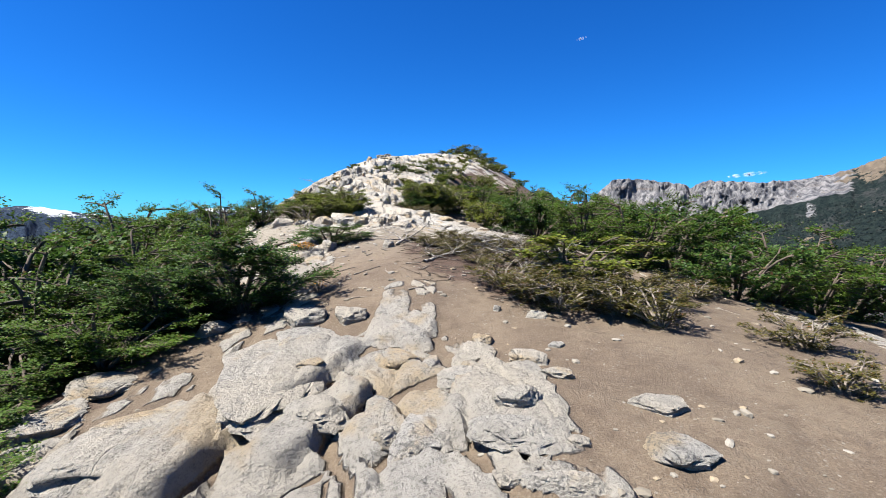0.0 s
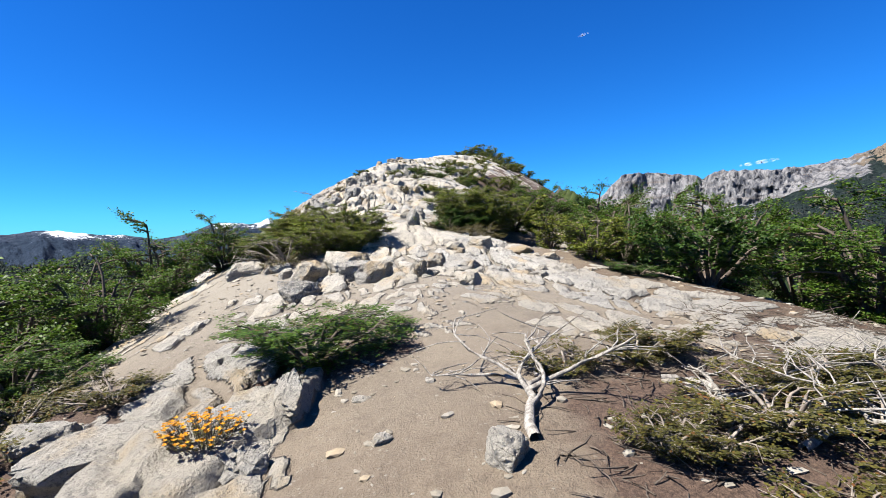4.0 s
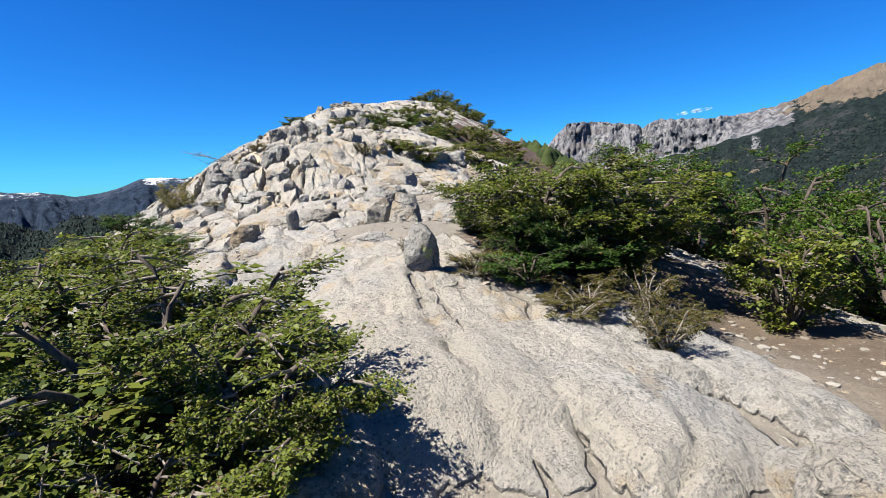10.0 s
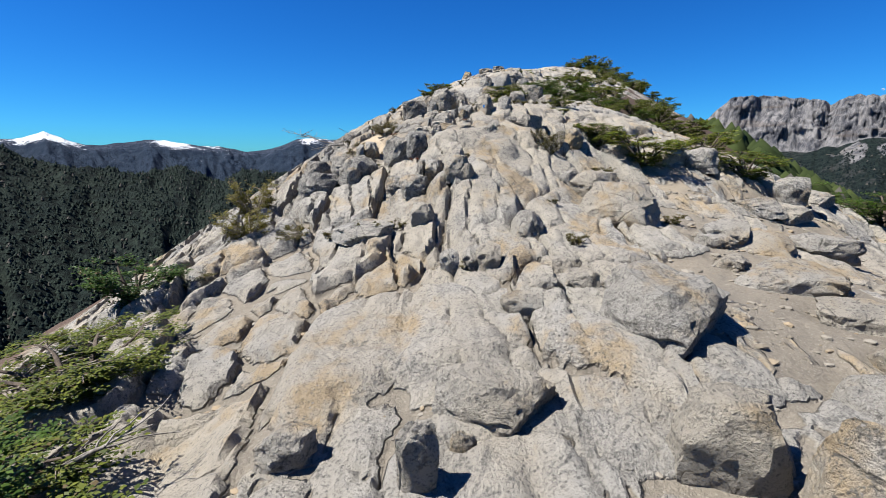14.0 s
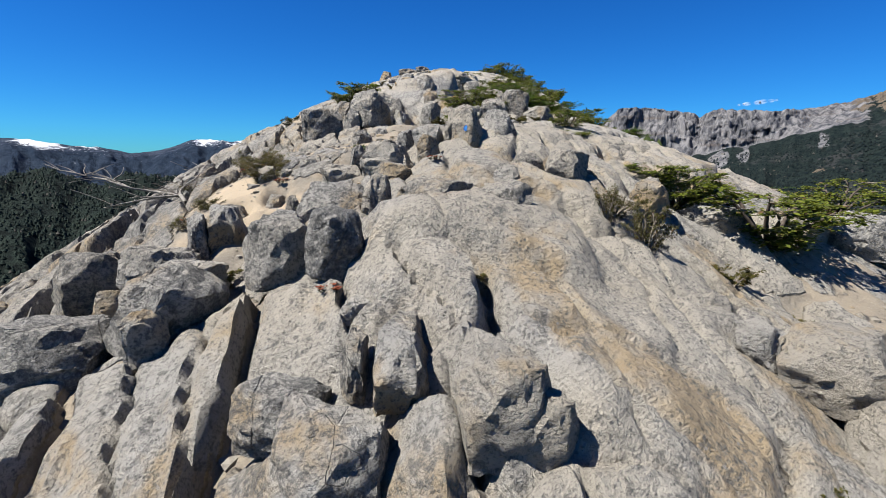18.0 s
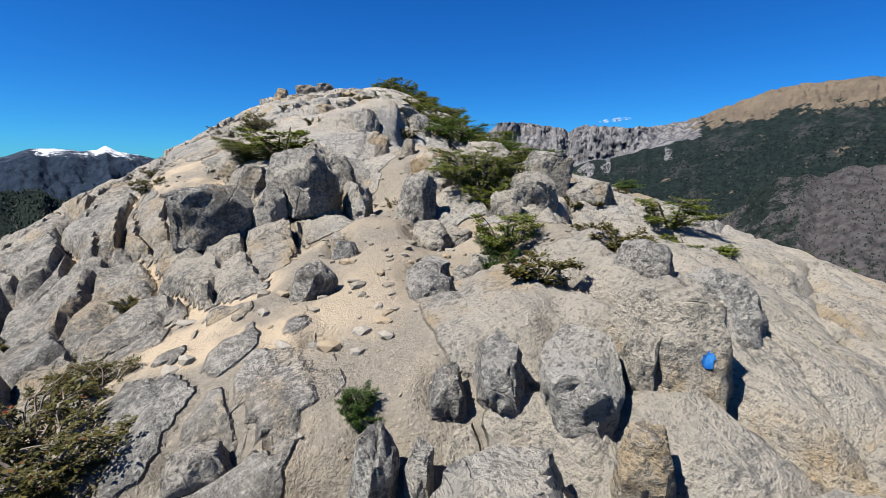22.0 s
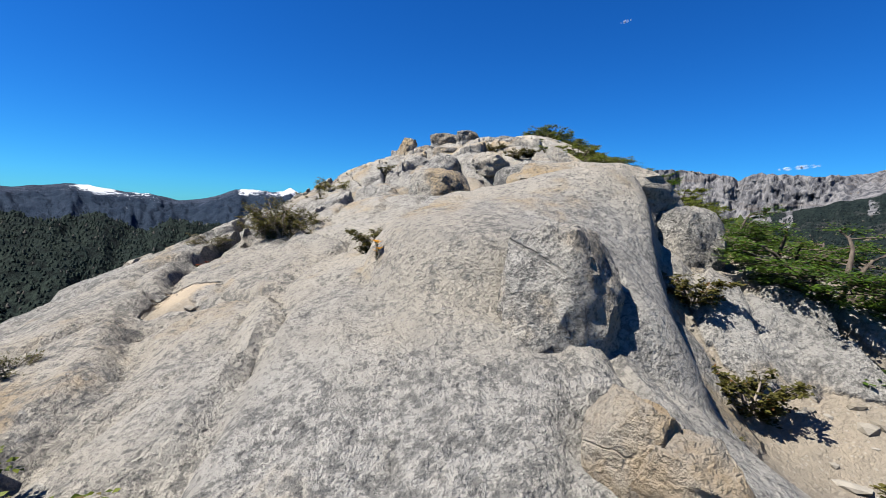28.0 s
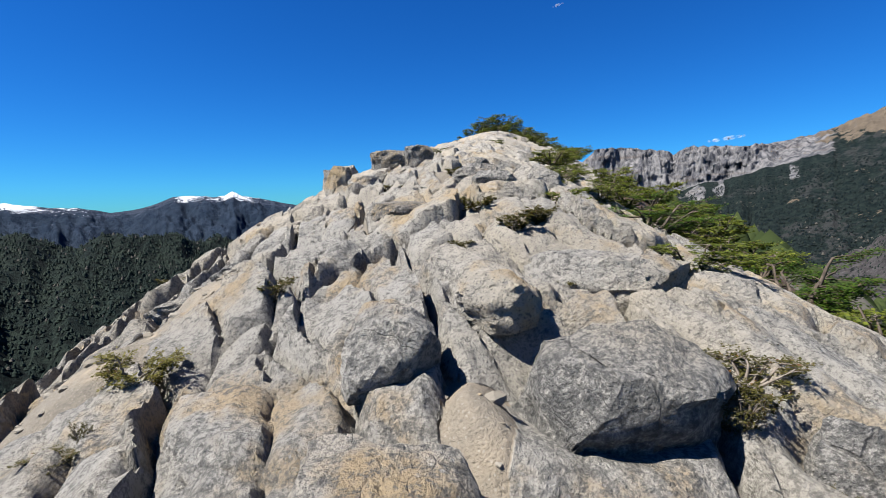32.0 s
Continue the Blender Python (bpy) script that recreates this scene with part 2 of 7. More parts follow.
MAT_GROUND = make_ground_material()
MAT_ROCK = make_rock_material("weathered_tuff")
MAT_AGED = make_rock_material("lichen_crusted_tuff", 0.0, 1.0)
MAT_CRUST = make_rock_material("heavily_crusted_tuff", 0.0, 1.2)
MAT_WARM = make_rock_material("ochre_tuff", 0.75)
MAT_LEAF = make_leaf_material("beech_leaves", (0.038, 0.058, 0.009), (0.155, 0.172, 0.022))
MAT_LEAF_DARK = make_leaf_material("dark_shrub_leaves", (0.016, 0.042, 0.007), (0.058, 0.102, 0.018))
MAT_LEAF_WOOD = make_leaf_material("wood_edge_leaves", (0.021, 0.047, 0.005), (0.078, 0.132, 0.013))
MAT_LEAF_GOLD = make_leaf_material("golden_shrub_leaves", (0.066, 0.066, 0.013), (0.158, 0.132, 0.026))
MAT_HEATH = make_leaf_material("heath_leaves", (0.032, 0.034, 0.008), (0.105, 0.09, 0.02), (0.12, 0.054, 0.018))
MAT_ORANGE = make_leaf_material("orange_petals", (0.363, 0.145, 0.01), (0.495, 0.251, 0.013))
MAT_RED = make_leaf_material("red_leaves", (0.145, 0.033, 0.02), (0.211, 0.073, 0.033))
MAT_TWIG = make_wood_material("grey_twigs", (0.086, 0.069, 0.056), (0.198, 0.172, 0.145))
MAT_DEAD = make_wood_material("bleached_deadwood", (0.075, 0.066, 0.057), (0.255, 0.237, 0.212))
MAT_BARK = make_wood_material("dark_bark", (0.033, 0.025, 0.02), (0.092, 0.073, 0.056))

# ---- the ridge ----
def hashed(ix, iy, k):
    """Even random numbers for whole grid cells."""
    h = (ix.astype(np.int64) * 374761393 + iy.astype(np.int64) * 668265263 + k * 974634777) & 0x7FFFFFFF
    h = ((h ^ (h >> 13)) * 1274126177) & 0x7FFFFFFF
    h = ((h ^ (h >> 16)) * 668265263) & 0x7FFFFFFF
    return (h ^ (h >> 15)).astype(float) / 0x7FFFFFFF


def smooth_noise(x, y, k=0):
    ix, iy = np.floor(x), np.floor(y)
    fx, fy = x - ix, y - iy
    fx, fy = fx * fx * (3 - 2 * fx), fy * fy * (3 - 2 * fy)
    a, b = hashed(ix, iy, k), hashed(ix + 1, iy, k)
    c, d = hashed(ix, iy + 1, k), hashed(ix + 1, iy + 1, k)
    return (a + (b - a) * fx) * (1 - fy) + (c + (d - c) * fx) * fy - 0.5


def fractal(x, y, k=0, octaves=4, gain=0.5):
    total, amp = 0, 1.0
    for i in range(octaves):
        total = total + amp * smooth_noise(x * 2 ** i + 17.3 * i, y * 2 ** i - 9.1 * i, k + i)
        amp *= gain
    return total


def blocks(x, y, wide, long, k):
    """Jointed rock: cells wide by long metres. Gives distance to the joint (0 at it) and the cell's two random numbers and offsets."""
    u, v = x / wide, y / long
    ix, iy = np.floor(u), np.floor(v)
    best = [np.full(x.shape, 9.0), np.full(x.shape, 9.0)]
    r1, r2, du, dv = (np.zeros(x.shape) for _ in range(4))
    for i in (-1, 0, 1):
        for j in (-1, 0, 1):
            cx, cy = ix + i, iy + j
            px, py = cx + 0.12 + 0.76 * hashed(cx, cy, k), cy + 0.12 + 0.76 * hashed(cx, cy, k + 1)
            dist = np.hypot(u - px, v - py)
            near = dist < best[0]
            best[1] = np.where(near, best[0], np.minimum(best[1], dist))
            best[0] = np.where(near, dist, best[0])
            r1, r2 = np.where(near, hashed(cx, cy, k + 2), r1), np.where(near, hashed(cx, cy, k + 3), r2)
            du, dv = np.where(near, u - px, du), np.where(near, v - py, dv)
    return best[1] - best[0], r1, r2, du, dv


# along the ridge: y, crest x, crest height, left slope near and far, right slope near and far
STATIONS = (
    (-30, 1.0, -2.5, 0.20, 0.5, 0.05, 0.4), (0, 1.0, 0.05, 0.20, 0.5, 0.0, 0.3), (5, 1.0, 0.40, 0.19, 0.5, 0.0, 0.28),
    (10, 1.0, 1.02, 0.12, 0.5, 0.0, 0.3), (15, 1.0, 1.48, 0.12, 0.55, 0.08, 0.35), (19, 0.8, 2.13, 0.14, 0.6, 0.13, 0.4),
    (24, 0.6, 2.58, 0.10, 0.65, 0.05, 0.4), (28, 0.7, 2.95, 0.12, 0.65, 0.10, 0.4), (30.3, 0.6, 4.2, 0.34, 0.65, 0.20, 0.4),
    (32.5, 0.9, 4.85, 0.28, 0.65, 0.16, 0.4), (34.5, 1.4, 5.15, 0.24, 0.65, 0.14, 0.6),
)
STATIONS_HIGH = (
    (37, 1.4, 5.75, 0.20, 0.7, 0.16, 0.7), (40, 1.4, 6.36, 0.25, 0.8, 0.25, 0.75), (44, 2.0, 7.15, 0.29, 0.9, 0.26, 0.85),
    (50, 3.2, 8.3, 0.24, 1.0, 0.34, 0.85), (54, 4.4, 8.85, 0.15, 1.1, 0.3, 0.62), (60, 6.5, 9.85, 0.16, 1.1, 0.3, 0.55),
    (67, 9.2, 11.0, 0.2, 1.0, 0.3, 0.5), (80, 14.0, 13.0, 0.22, 0.9, 0.28, 0.5), (95, 19.0, 15.1, 0.24, 0.9, 0.28, 0.55), (108, 23.6, 17.1, 0.26, 0.9, 0.30, 0.6),
    (116, 26.5, 16.6, 0.3, 0.9, 0.4, 0.6), (150, 36.0, 3.0, 0.5, 0.8, 0.5, 0.6), (260, 60.0, -70.0, 0.5, 0.6, 0.5, 0.6),
)
# knolls and troughs: x, y, reach across and along, height
SWELLS_LOW = (
    (0.8, 4.7, 1.0, 1.0, -0.10), (0.3, 11.0, 0.9, 1.0, -0.14), (0.9, 16.8, 1.6, 1.0, 0.06), (0.6, 17.4, 0.35, 0.4, -0.16),
    (4.1, 19.4, 0.9, 1.3, -0.35), (0.9, 20.2, 0.6, 0.5, 0.10), (0.9, 23.5, 1.2, 0.5, -0.10), (-1.9, 24.3, 0.5, 0.8, -0.30), (1.4, 25.3, 0.9, 0.8, 0.14),
)
SWELLS_MID = (
    (0.1, 28.5, 0.85, 0.75, 0.42), (-0.3, 29.6, 0.75, 0.6, 0.30), (0.3, 30.3, 0.7, 0.5, 0.16), (-1.0, 27.4, 0.6, 0.6, 0.12), (2.9, 30.5, 0.9, 1.1, -0.42),
    (2.8, 29.0, 0.6, 0.6, -0.16), (-2.7, 30.7, 0.6, 0.6, -0.32), (-1.2, 31.5, 0.5, 0.5, -0.22), (-3.4, 27.6, 1.2, 1.6, 0.25), (4.4, 29.6, 1.5, 1.5, -0.25),
)
SWELLS_HIGH = (
    (-0.3, 33.6, 0.6, 1.3, -0.12), (0.7, 33.9, 0.55, 0.6, -0.26), (0.55, 36.0, 0.45, 1.3, -0.40), (-0.6, 36.1, 0.5, 0.8, 0.2), (0.5, 32.2, 0.9, 0.7, 0.12),
    (1.85, 35.6, 0.6, 0.5, 0.24), (0.1, 36.8, 0.5, 0.45, 0.26), (0.8, 38.8, 0.9, 0.8, 0.10), (-2.4, 33.2, 1.0, 0.9, 0.15), (2.0, 38.3, 0.55, 0.8, -0.5),
    (2.9, 37.6, 0.9, 0.9, -0.25), (1.9, 39.7, 0.6, 0.6, 0.28), (1.0, 37.5, 0.3, 0.3, -0.15), (3.5, 43.7, 0.6, 0.6, 0.18), (3.1, 45.6, 0.9, 0.8, 0.30), (1.7, 41.85, 0.6, 0.4, -0.26), (2.5, 41.9, 0.5, 0.5, -0.24), (0.0, 44.8, 0.9, 0.8, 0.18),
)
SWELLS = SWELLS_LOW + SWELLS_MID + SWELLS_HIGH
# smooth raised slabs of the bedrock: x, y, half width, half length, turn, lift
SLABS = (
    (0.50, 5.55, 0.36, 1.10, -10, 0.12), (-0.80, 3.95, 0.40, 1.20, -35, 0.14), (-0.35, 3.25, 0.20, 0.55, -30, 0.10), (-2.35, 4.0, 0.30, 1.0, 24, 0.12), (-0.92, 8.32, 0.27, 0.52, -45, 0.11),
    (-0.42, 8.88, 0.17, 0.30, -60, 0.10), (-1.62, 9.75, 0.26, 0.65, -15, 0.18), (-1.02, 10.2, 0.20, 0.65, -30, 0.12), (-0.69, 10.7, 0.10, 0.45, -4, 0.16), (1.05, 3.3, 0.42, 0.75, -12, 0.07), (3.7, 9.65, 0.22, 0.65, 30, 0.13),
    (-1.55, 20.7, 0.75, 1.1, 12, 0.16), (0.2, 29.92, 0.62, 0.42, -14, 0.14), (1.2, 39.45, 0.72, 0.95, -8, 0.16), (-1.2, 39.3, 0.55, 2.1, 14, 0.10), (0.3, 32.9, 0.28, 0.6, -20, 0.06),
    (0.3, 18.4, 0.7, 0.9, -6, 0.07), (1.5, 18.2, 0.55, 0.7, -10, 0.06), (-0.6, 25.2, 0.8, 0.9, 8, 0.08), (0.9, 31.0, 0.5, 0.3, -20, 0.10), (1.5, 32.9, 0.6, 0.7, -30, 0.08),
)
# large rocks, each let into a hollow of the ground: kind, x, y, width, length, height, turn, tip
BEDDED = []


def bed(*numbers, **named):
    kind, x, y, wide, long, tall, *rest = numbers
    if kind == "block" and y < 18:
        tall *= 0.82
    if kind == "block" and 26.5 < y < 29.5:
        long, tall = 1.35 * long, 0.85 * tall
    BEDDED.append(((kind, x, y, wide, long, tall, *rest), named))


CAP = "flat overhanging cap rock resting on stacked stones"
bed("block", 0.85, 13.62, 0.34, 0.26, 0.15, -12, 7, z=1.24, sink=0.0)
bed("block", 1.28, 13.70, 0.34, 0.43, 0.32, -22, 7, z=1.25, sink=0.0)
bed("block", 0.56, 13.75, 0.41, 0.31, 0.16, -5, 7, z=1.22, sink=0.0)
bed("slab", 2.48, 14.26, 0.36, 0.28, 0.18, -36, 7, z=1.25, sink=0.0)
bed("slab", 0.28, 14.36, 0.30, 0.23, 0.14, 2, 7, z=1.29, sink=0.0)
bed("block", -1.19, 14.52, 0.75, 0.57, 0.39, 26, 7, z=1.11, sink=0.0)
bed("slab", 1.94, 14.47, 0.25, 0.19, 0.20, -27, 7, z=1.30, sink=0.0)
bed("slab", 1.20, 14.49, 0.33, 0.25, 0.19, -15, 7, z=1.33, sink=0.0)
bed("block", 0.63, 14.62, 0.32, 0.24, 0.41, -5, 7, z=1.33, sink=0.0)
bed("block", 0.87, 14.64, 0.25, 0.19, 0.16, -9, 7, z=1.36, sink=0.0)
bed("block", -0.06, 14.78, 0.70, 0.54, 0.48, 7, 7, z=1.28, sink=0.0)
bed("block", 3.57, 14.71, 0.12, 0.09, 0.22, -44, 7, z=1.19, sink=0.0)
bed("block", 2.38, 14.85, 0.20, 0.18, 0.21, -30, 7, z=1.31, sink=0.0)
bed("block", 1.42, 15.13, 0.74, 0.92, 0.31, -16, 7, z=1.36, sink=0.0)
bed("block", -0.38, 15.27, 0.70, 0.54, 0.40, 11, 7, z=1.31, sink=0.0)
bed("block", 1.02, 15.30, 0.40, 0.56, 0.38, -10, 7, z=1.42, sink=0.0)
bed("block", 1.90, 15.37, 0.07, 0.09, 0.19, -47, 7, z=1.41, sink=0.0)
bed("block", -1.18, 15.63, 0.74, 0.56, 0.52, 20, 7, z=1.24, sink=0.0)
bed("block", 0.12, 15.58, 0.18, 0.15, 0.23, -5, 7, z=1.43, sink=0.0)
bed("block", -0.52, 16.05, 1.00, 0.76, 0.49, 11, 7, z=1.38, sink=0.0)
bed("slab", 1.59, 16.03, 0.21, 0.16, 0.21, -34, 7, z=1.55, sink=0.0)
bed("slab", 3.41, 16.19, 0.44, 0.34, 0.21, -32, 7, z=1.36, sink=0.0)
bed("slab", -1.67, 16.24, 0.32, 0.24, 0.25, 31, 7, z=1.26, sink=0.0)
bed("block", 1.55, 16.39, 0.40, 0.30, 0.32, -30, 7, z=1.61, sink=0.0)
bed("block", 3.21, 16.46, 0.24, 0.18, 0.16, -48, 7, z=1.43, sink=0.0)
bed("slab", 3.16, 16.69, 0.25, 0.19, 0.16, -46, 7, z=1.47, sink=0.0)
bed("boulder", 2.90, 16.73, 0.74, 0.64, 0.25, -25, 7, z=1.49, sink=0.0)
bed("slab", -1.98, 16.89, 0.56, 0.43, 0.25, 30, 7, z=1.30, sink=0.0)
bed("block", -1.94, 16.92, 0.68, 0.52, 0.32, 23, 7, z=1.31, sink=0.0)
bed("block", 2.13, 16.93, 0.56, 0.87, 0.22, -18, 7, z=1.61, sink=0.0)
bed("slab", 2.18, 16.94, 0.57, 0.61, 0.31, -33, 7, z=1.63, sink=0.0)
bed("slab", -2.66, 17.38, 0.88, 0.82, 0.39, 27, 7, z=1.21, sink=0.0)
bed("boulder", 1.07, 20.13, 0.37, 0.29, 0.52, -20, 7, z=2.19, sink=0.0)
bed("slab", 0.79, 22.04, 0.67, 0.51, 0.16, -5, 7, z=2.28, sink=0.0)
bed("slab", 2.07, 22.75, 0.25, 0.19, 0.22, -48, 7, z=2.28, sink=0.0)
bed("slab", 1.16, 22.86, 0.15, 0.12, 0.15, -30, 7, z=2.35, sink=0.0)
bed("block", 1.77, 22.94, 0.17, 0.13, 0.22, -41, 7, z=2.32, sink=0.0)
bed("slab", 1.44, 23.06, 0.55, 0.42, 0.33, -33, 7, z=2.34, sink=0.0)
bed("slab", 0.79, 23.14, 0.17, 0.13, 0.18, -19, 7, z=2.34, sink=0.0)
bed("block", -0.94, 23.18, 0.44, 0.34, 0.35, 24, 7, z=2.25, sink=0.0)
bed("block", 1.51, 23.30, 0.51, 0.50, 0.58, -32, 7, z=2.34, sink=0.0)
bed("block", 2.26, 23.41, 0.59, 0.45, 0.32, -42, 7, z=2.31, sink=0.0)
bed("block", 0.79, 23.41, 0.14, 0.11, 0.18, -17, 7, z=2.33, sink=0.0)
bed("block", -0.27, 23.60, 0.22, 0.17, 0.40, 7, 7, z=2.34, sink=0.0)
bed("block", 1.19, 23.70, 0.58, 0.47, 0.53, -23, 7, z=2.33, sink=0.0)
bed("block", -0.05, 23.82, 0.15, 0.12, 0.16, 2, 7, z=2.38, sink=0.0)
bed("block", -0.95, 23.85, 0.36, 0.28, 0.23, 19, 7, z=2.31, sink=0.0)
bed("block", 3.13, 23.95, 0.51, 0.39, 0.32, -46, 7, z=2.32, sink=0.0)
bed("block", 2.82, 24.02, 0.30, 0.23, 0.28, -42, 7, z=2.35, sink=0.0)
bed("block", 2.43, 24.12, 0.80, 0.61, 0.28, -37, 7, z=2.37, sink=0.0)
bed("block", 0.14, 24.14, 0.76, 0.58, 0.33, -2, 7, z=2.40, sink=0.0)
bed("slab", 2.80, 24.56, 0.41, 0.31, 0.29, -37, 7, z=2.41, sink=0.0)
bed("block", 1.44, 25.04, 0.94, 1.31, 0.53, -19, 7, z=2.54, sink=0.0)
bed("block", 0.45, 25.24, 0.39, 0.29, 0.23, -23, 7, z=2.60, sink=0.0)
bed("slab", 4.11, 25.34, 0.86, 0.66, 0.30, -43, 7, z=2.32, sink=0.0)
bed("slab", 3.11, 25.31, 0.64, 0.49, 0.28, -35, 7, z=2.44, sink=0.0)
bed("block", 1.01, 25.63, 0.36, 0.28, 0.20, -30, 7, z=2.72, sink=0.0)
bed("slab", 0.69, 25.60, 0.28, 0.21, 0.18, -25, 7, z=2.69, sink=0.0)
bed("slab", 3.17, 26.18, 1.01, 0.77, 0.32, -31, 7, z=2.50, sink=0.0)
bed("block", -0.12, 26.43, 0.23, 0.32, 0.27, -6, 7, z=2.65, sink=0.0)
bed("block", 0.29, 26.50, 0.30, 0.51, 0.29, -13, 7, z=2.67, sink=0.0)
bed("slab", 5.02, 26.72, 0.92, 0.71, 0.29, -41, 7, z=2.23, sink=0.0)
bed("block", 0.13, 26.63, 0.25, 0.43, 0.27, -10, 7, z=2.68, sink=0.0)
bed("slab", 2.95, 26.81, 0.34, 0.36, 0.21, -42, 7, z=2.57, sink=0.0)
bed("boulder", 0.80, 27.34, 0.43, 0.73, 0.42, -17, 7, z=2.80, sink=0.0)
bed("slab", 3.15, 27.53, 0.52, 0.39, 0.24, -25, 7, z=2.65, sink=0.0)
bed("block", -1.21, 27.66, 0.90, 0.69, 0.27, 9, 7, z=2.79, sink=0.0)
bed("block", 3.86, 27.69, 0.74, 0.71, 0.39, -30, 7, z=2.56, sink=0.0)
bed("block", -0.46, 27.77, 0.36, 0.30, 0.38, -0, 7, z=2.95, sink=0.0)
bed("block", 3.51, 27.92, 0.62, 0.63, 0.38, -39, 7, z=2.67, sink=0.0)
bed("slab", 4.92, 28.23, 1.09, 0.83, 0.37, -34, 7, z=2.42, sink=0.0)
bed("block", 0.12, 28.35, 0.25, 0.19, 0.32, -23, 7, z=3.47, sink=0.0)
bed("block", 2.21, 28.36, 1.14, 0.87, 0.65, -27, 7, z=2.93, sink=0.0)
bed("block", 0.00, 28.47, 0.42, 0.35, 0.46, -18, 7, z=3.47, sink=0.0)
bed("block", -0.62, 28.59, 0.51, 0.39, 0.38, 4, 7, z=3.26, sink=0.0)
bed("block", -0.34, 28.92, 0.29, 0.49, 0.35, -5, 7, z=3.49, sink=0.0)
bed("block", -0.87, 28.99, 0.50, 0.38, 0.31, 10, 7, z=3.27, sink=0.0)
bed("block", 2.07, 28.97, 0.67, 0.51, 0.48, -51, 7, z=3.21, sink=0.0)
bed("block", -0.55, 28.98, 0.15, 0.26, 0.39, 1, 7, z=3.44, sink=0.0)
bed("block", 1.71, 29.18, 0.29, 0.24, 0.27, -44, 7, z=3.37, sink=0.0)
bed("slab", -0.54, 29.36, 0.19, 0.14, 0.14, 1, 7, z=3.65, sink=0.0)
bed("block", -1.76, 29.80, 0.28, 0.21, 0.41, 23, 7, z=3.23, sink=0.0)
bed("boulder", -0.66, 29.93, 0.40, 0.42, 0.46, -12, 7, z=3.75, sink=0.0)
bed("block", -2.33, 30.03, 0.85, 0.65, 0.46, 30, 7, z=3.10, sink=0.0)
bed("block", -1.71, 30.08, 0.77, 0.59, 0.51, 21, 7, z=3.32, sink=0.0)
bed("slab", 5.24, 30.11, 0.98, 0.75, 0.30, -39, 7, z=2.79, sink=0.0)
bed("block", 5.70, 30.05, 0.88, 0.91, 0.35, -32, 7, z=2.65, sink=0.0)
bed("block", 0.54, 30.26, 0.50, 0.38, 0.25, -39, 7, z=4.09, sink=0.0)
bed("block", -1.75, 30.36, 0.75, 0.57, 0.42, 20, 7, z=3.39, sink=0.0)
bed("boulder", -1.03, 30.30, 0.60, 0.62, 0.52, 1, 7, z=3.62, sink=0.0)
bed("block", 0.04, 30.48, 0.70, 0.54, 0.29, -26, 7, z=4.07, sink=0.0)
bed("block", 6.14, 30.58, 0.66, 0.79, 0.59, -41, 7, z=2.83, sink=0.0)
bed("boulder", -0.37, 30.71, 0.23, 0.40, 0.41, -15, 7, z=3.97, sink=0.0)
bed("block", 0.70, 30.78, 0.26, 0.20, 0.24, -35, 7, z=4.22, sink=0.0)
bed("block", -2.07, 30.95, 0.66, 0.50, 0.41, 22, 7, z=3.41, sink=0.0)
bed("block", -1.92, 30.96, 0.39, 0.29, 0.25, 19, 7, z=3.52, sink=0.0)
bed("block", -2.52, 31.05, 0.29, 0.22, 0.28, 29, 7, z=3.16, sink=0.0)
bed("block", -1.26, 31.09, 0.30, 0.25, 0.25, 5, 7, z=3.74, sink=0.0)
bed("block", 1.37, 31.15, 0.41, 0.69, 0.42, -24, 7, z=4.18, sink=0.0)
bed("block", -0.71, 31.22, 0.73, 0.55, 0.35, -6, 7, z=3.94, sink=0.0)
bed("boulder", 2.28, 31.20, 0.41, 0.59, 0.40, -33, 7, z=3.92, sink=0.0)
bed("block", 4.72, 31.22, 0.77, 0.59, 0.48, -32, 7, z=3.47, sink=0.0)
bed("block", -1.87, 31.22, 0.19, 0.33, 0.42, 16, 7, z=3.61, sink=0.0)
bed("block", 7.06, 31.25, 0.73, 1.06, 0.33, -34, 7, z=2.79, sink=0.0)
bed("block", -2.72, 31.31, 0.68, 0.52, 0.55, 30, 7, z=3.18, sink=0.0)
bed("block", 1.06, 31.26, 0.30, 0.23, 0.21, -35, 7, z=4.33, sink=0.0)
bed("block", 1.45, 31.29, 0.48, 0.83, 0.35, -40, 7, z=4.24, sink=0.0)
bed("block", 4.03, 31.37, 1.08, 0.82, 0.38, -28, 7, z=3.58, sink=0.0)
bed("block", -1.66, 31.35, 0.37, 0.50, 0.43, 12, 7, z=3.67, sink=0.0)
bed("slab", 1.07, 31.37, 0.34, 0.54, 0.24, -19, 7, z=4.32, sink=0.0)
bed("block", 3.94, 31.44, 0.72, 0.55, 0.20, -44, 7, z=3.70, sink=0.0)
bed("block", 3.14, 31.43, 0.88, 0.67, 0.33, -39, 7, z=3.71, sink=0.0)
bed("block", -0.18, 31.48, 0.39, 0.29, 0.23, -15, 7, z=4.22, sink=0.0)
bed("boulder", -1.13, 31.65, 0.17, 0.20, 0.33, 2, 7, z=3.81, sink=0.0)
bed("block", 0.18, 31.68, 0.20, 0.22, 0.33, -40, 7, z=4.40, sink=0.0)
bed("block", -0.22, 31.78, 0.51, 0.39, 0.39, -26, 7, z=4.27, sink=0.0)
bed("block", -0.25, 31.79, 0.53, 0.62, 0.29, -12, 7, z=4.24, sink=0.0)
bed("block", -1.70, 31.83, 0.26, 0.27, 0.24, 14, 7, z=3.80, sink=0.0)
bed("block", -0.75, 31.96, 0.24, 0.18, 0.19, -5, 7, z=4.16, sink=0.0)
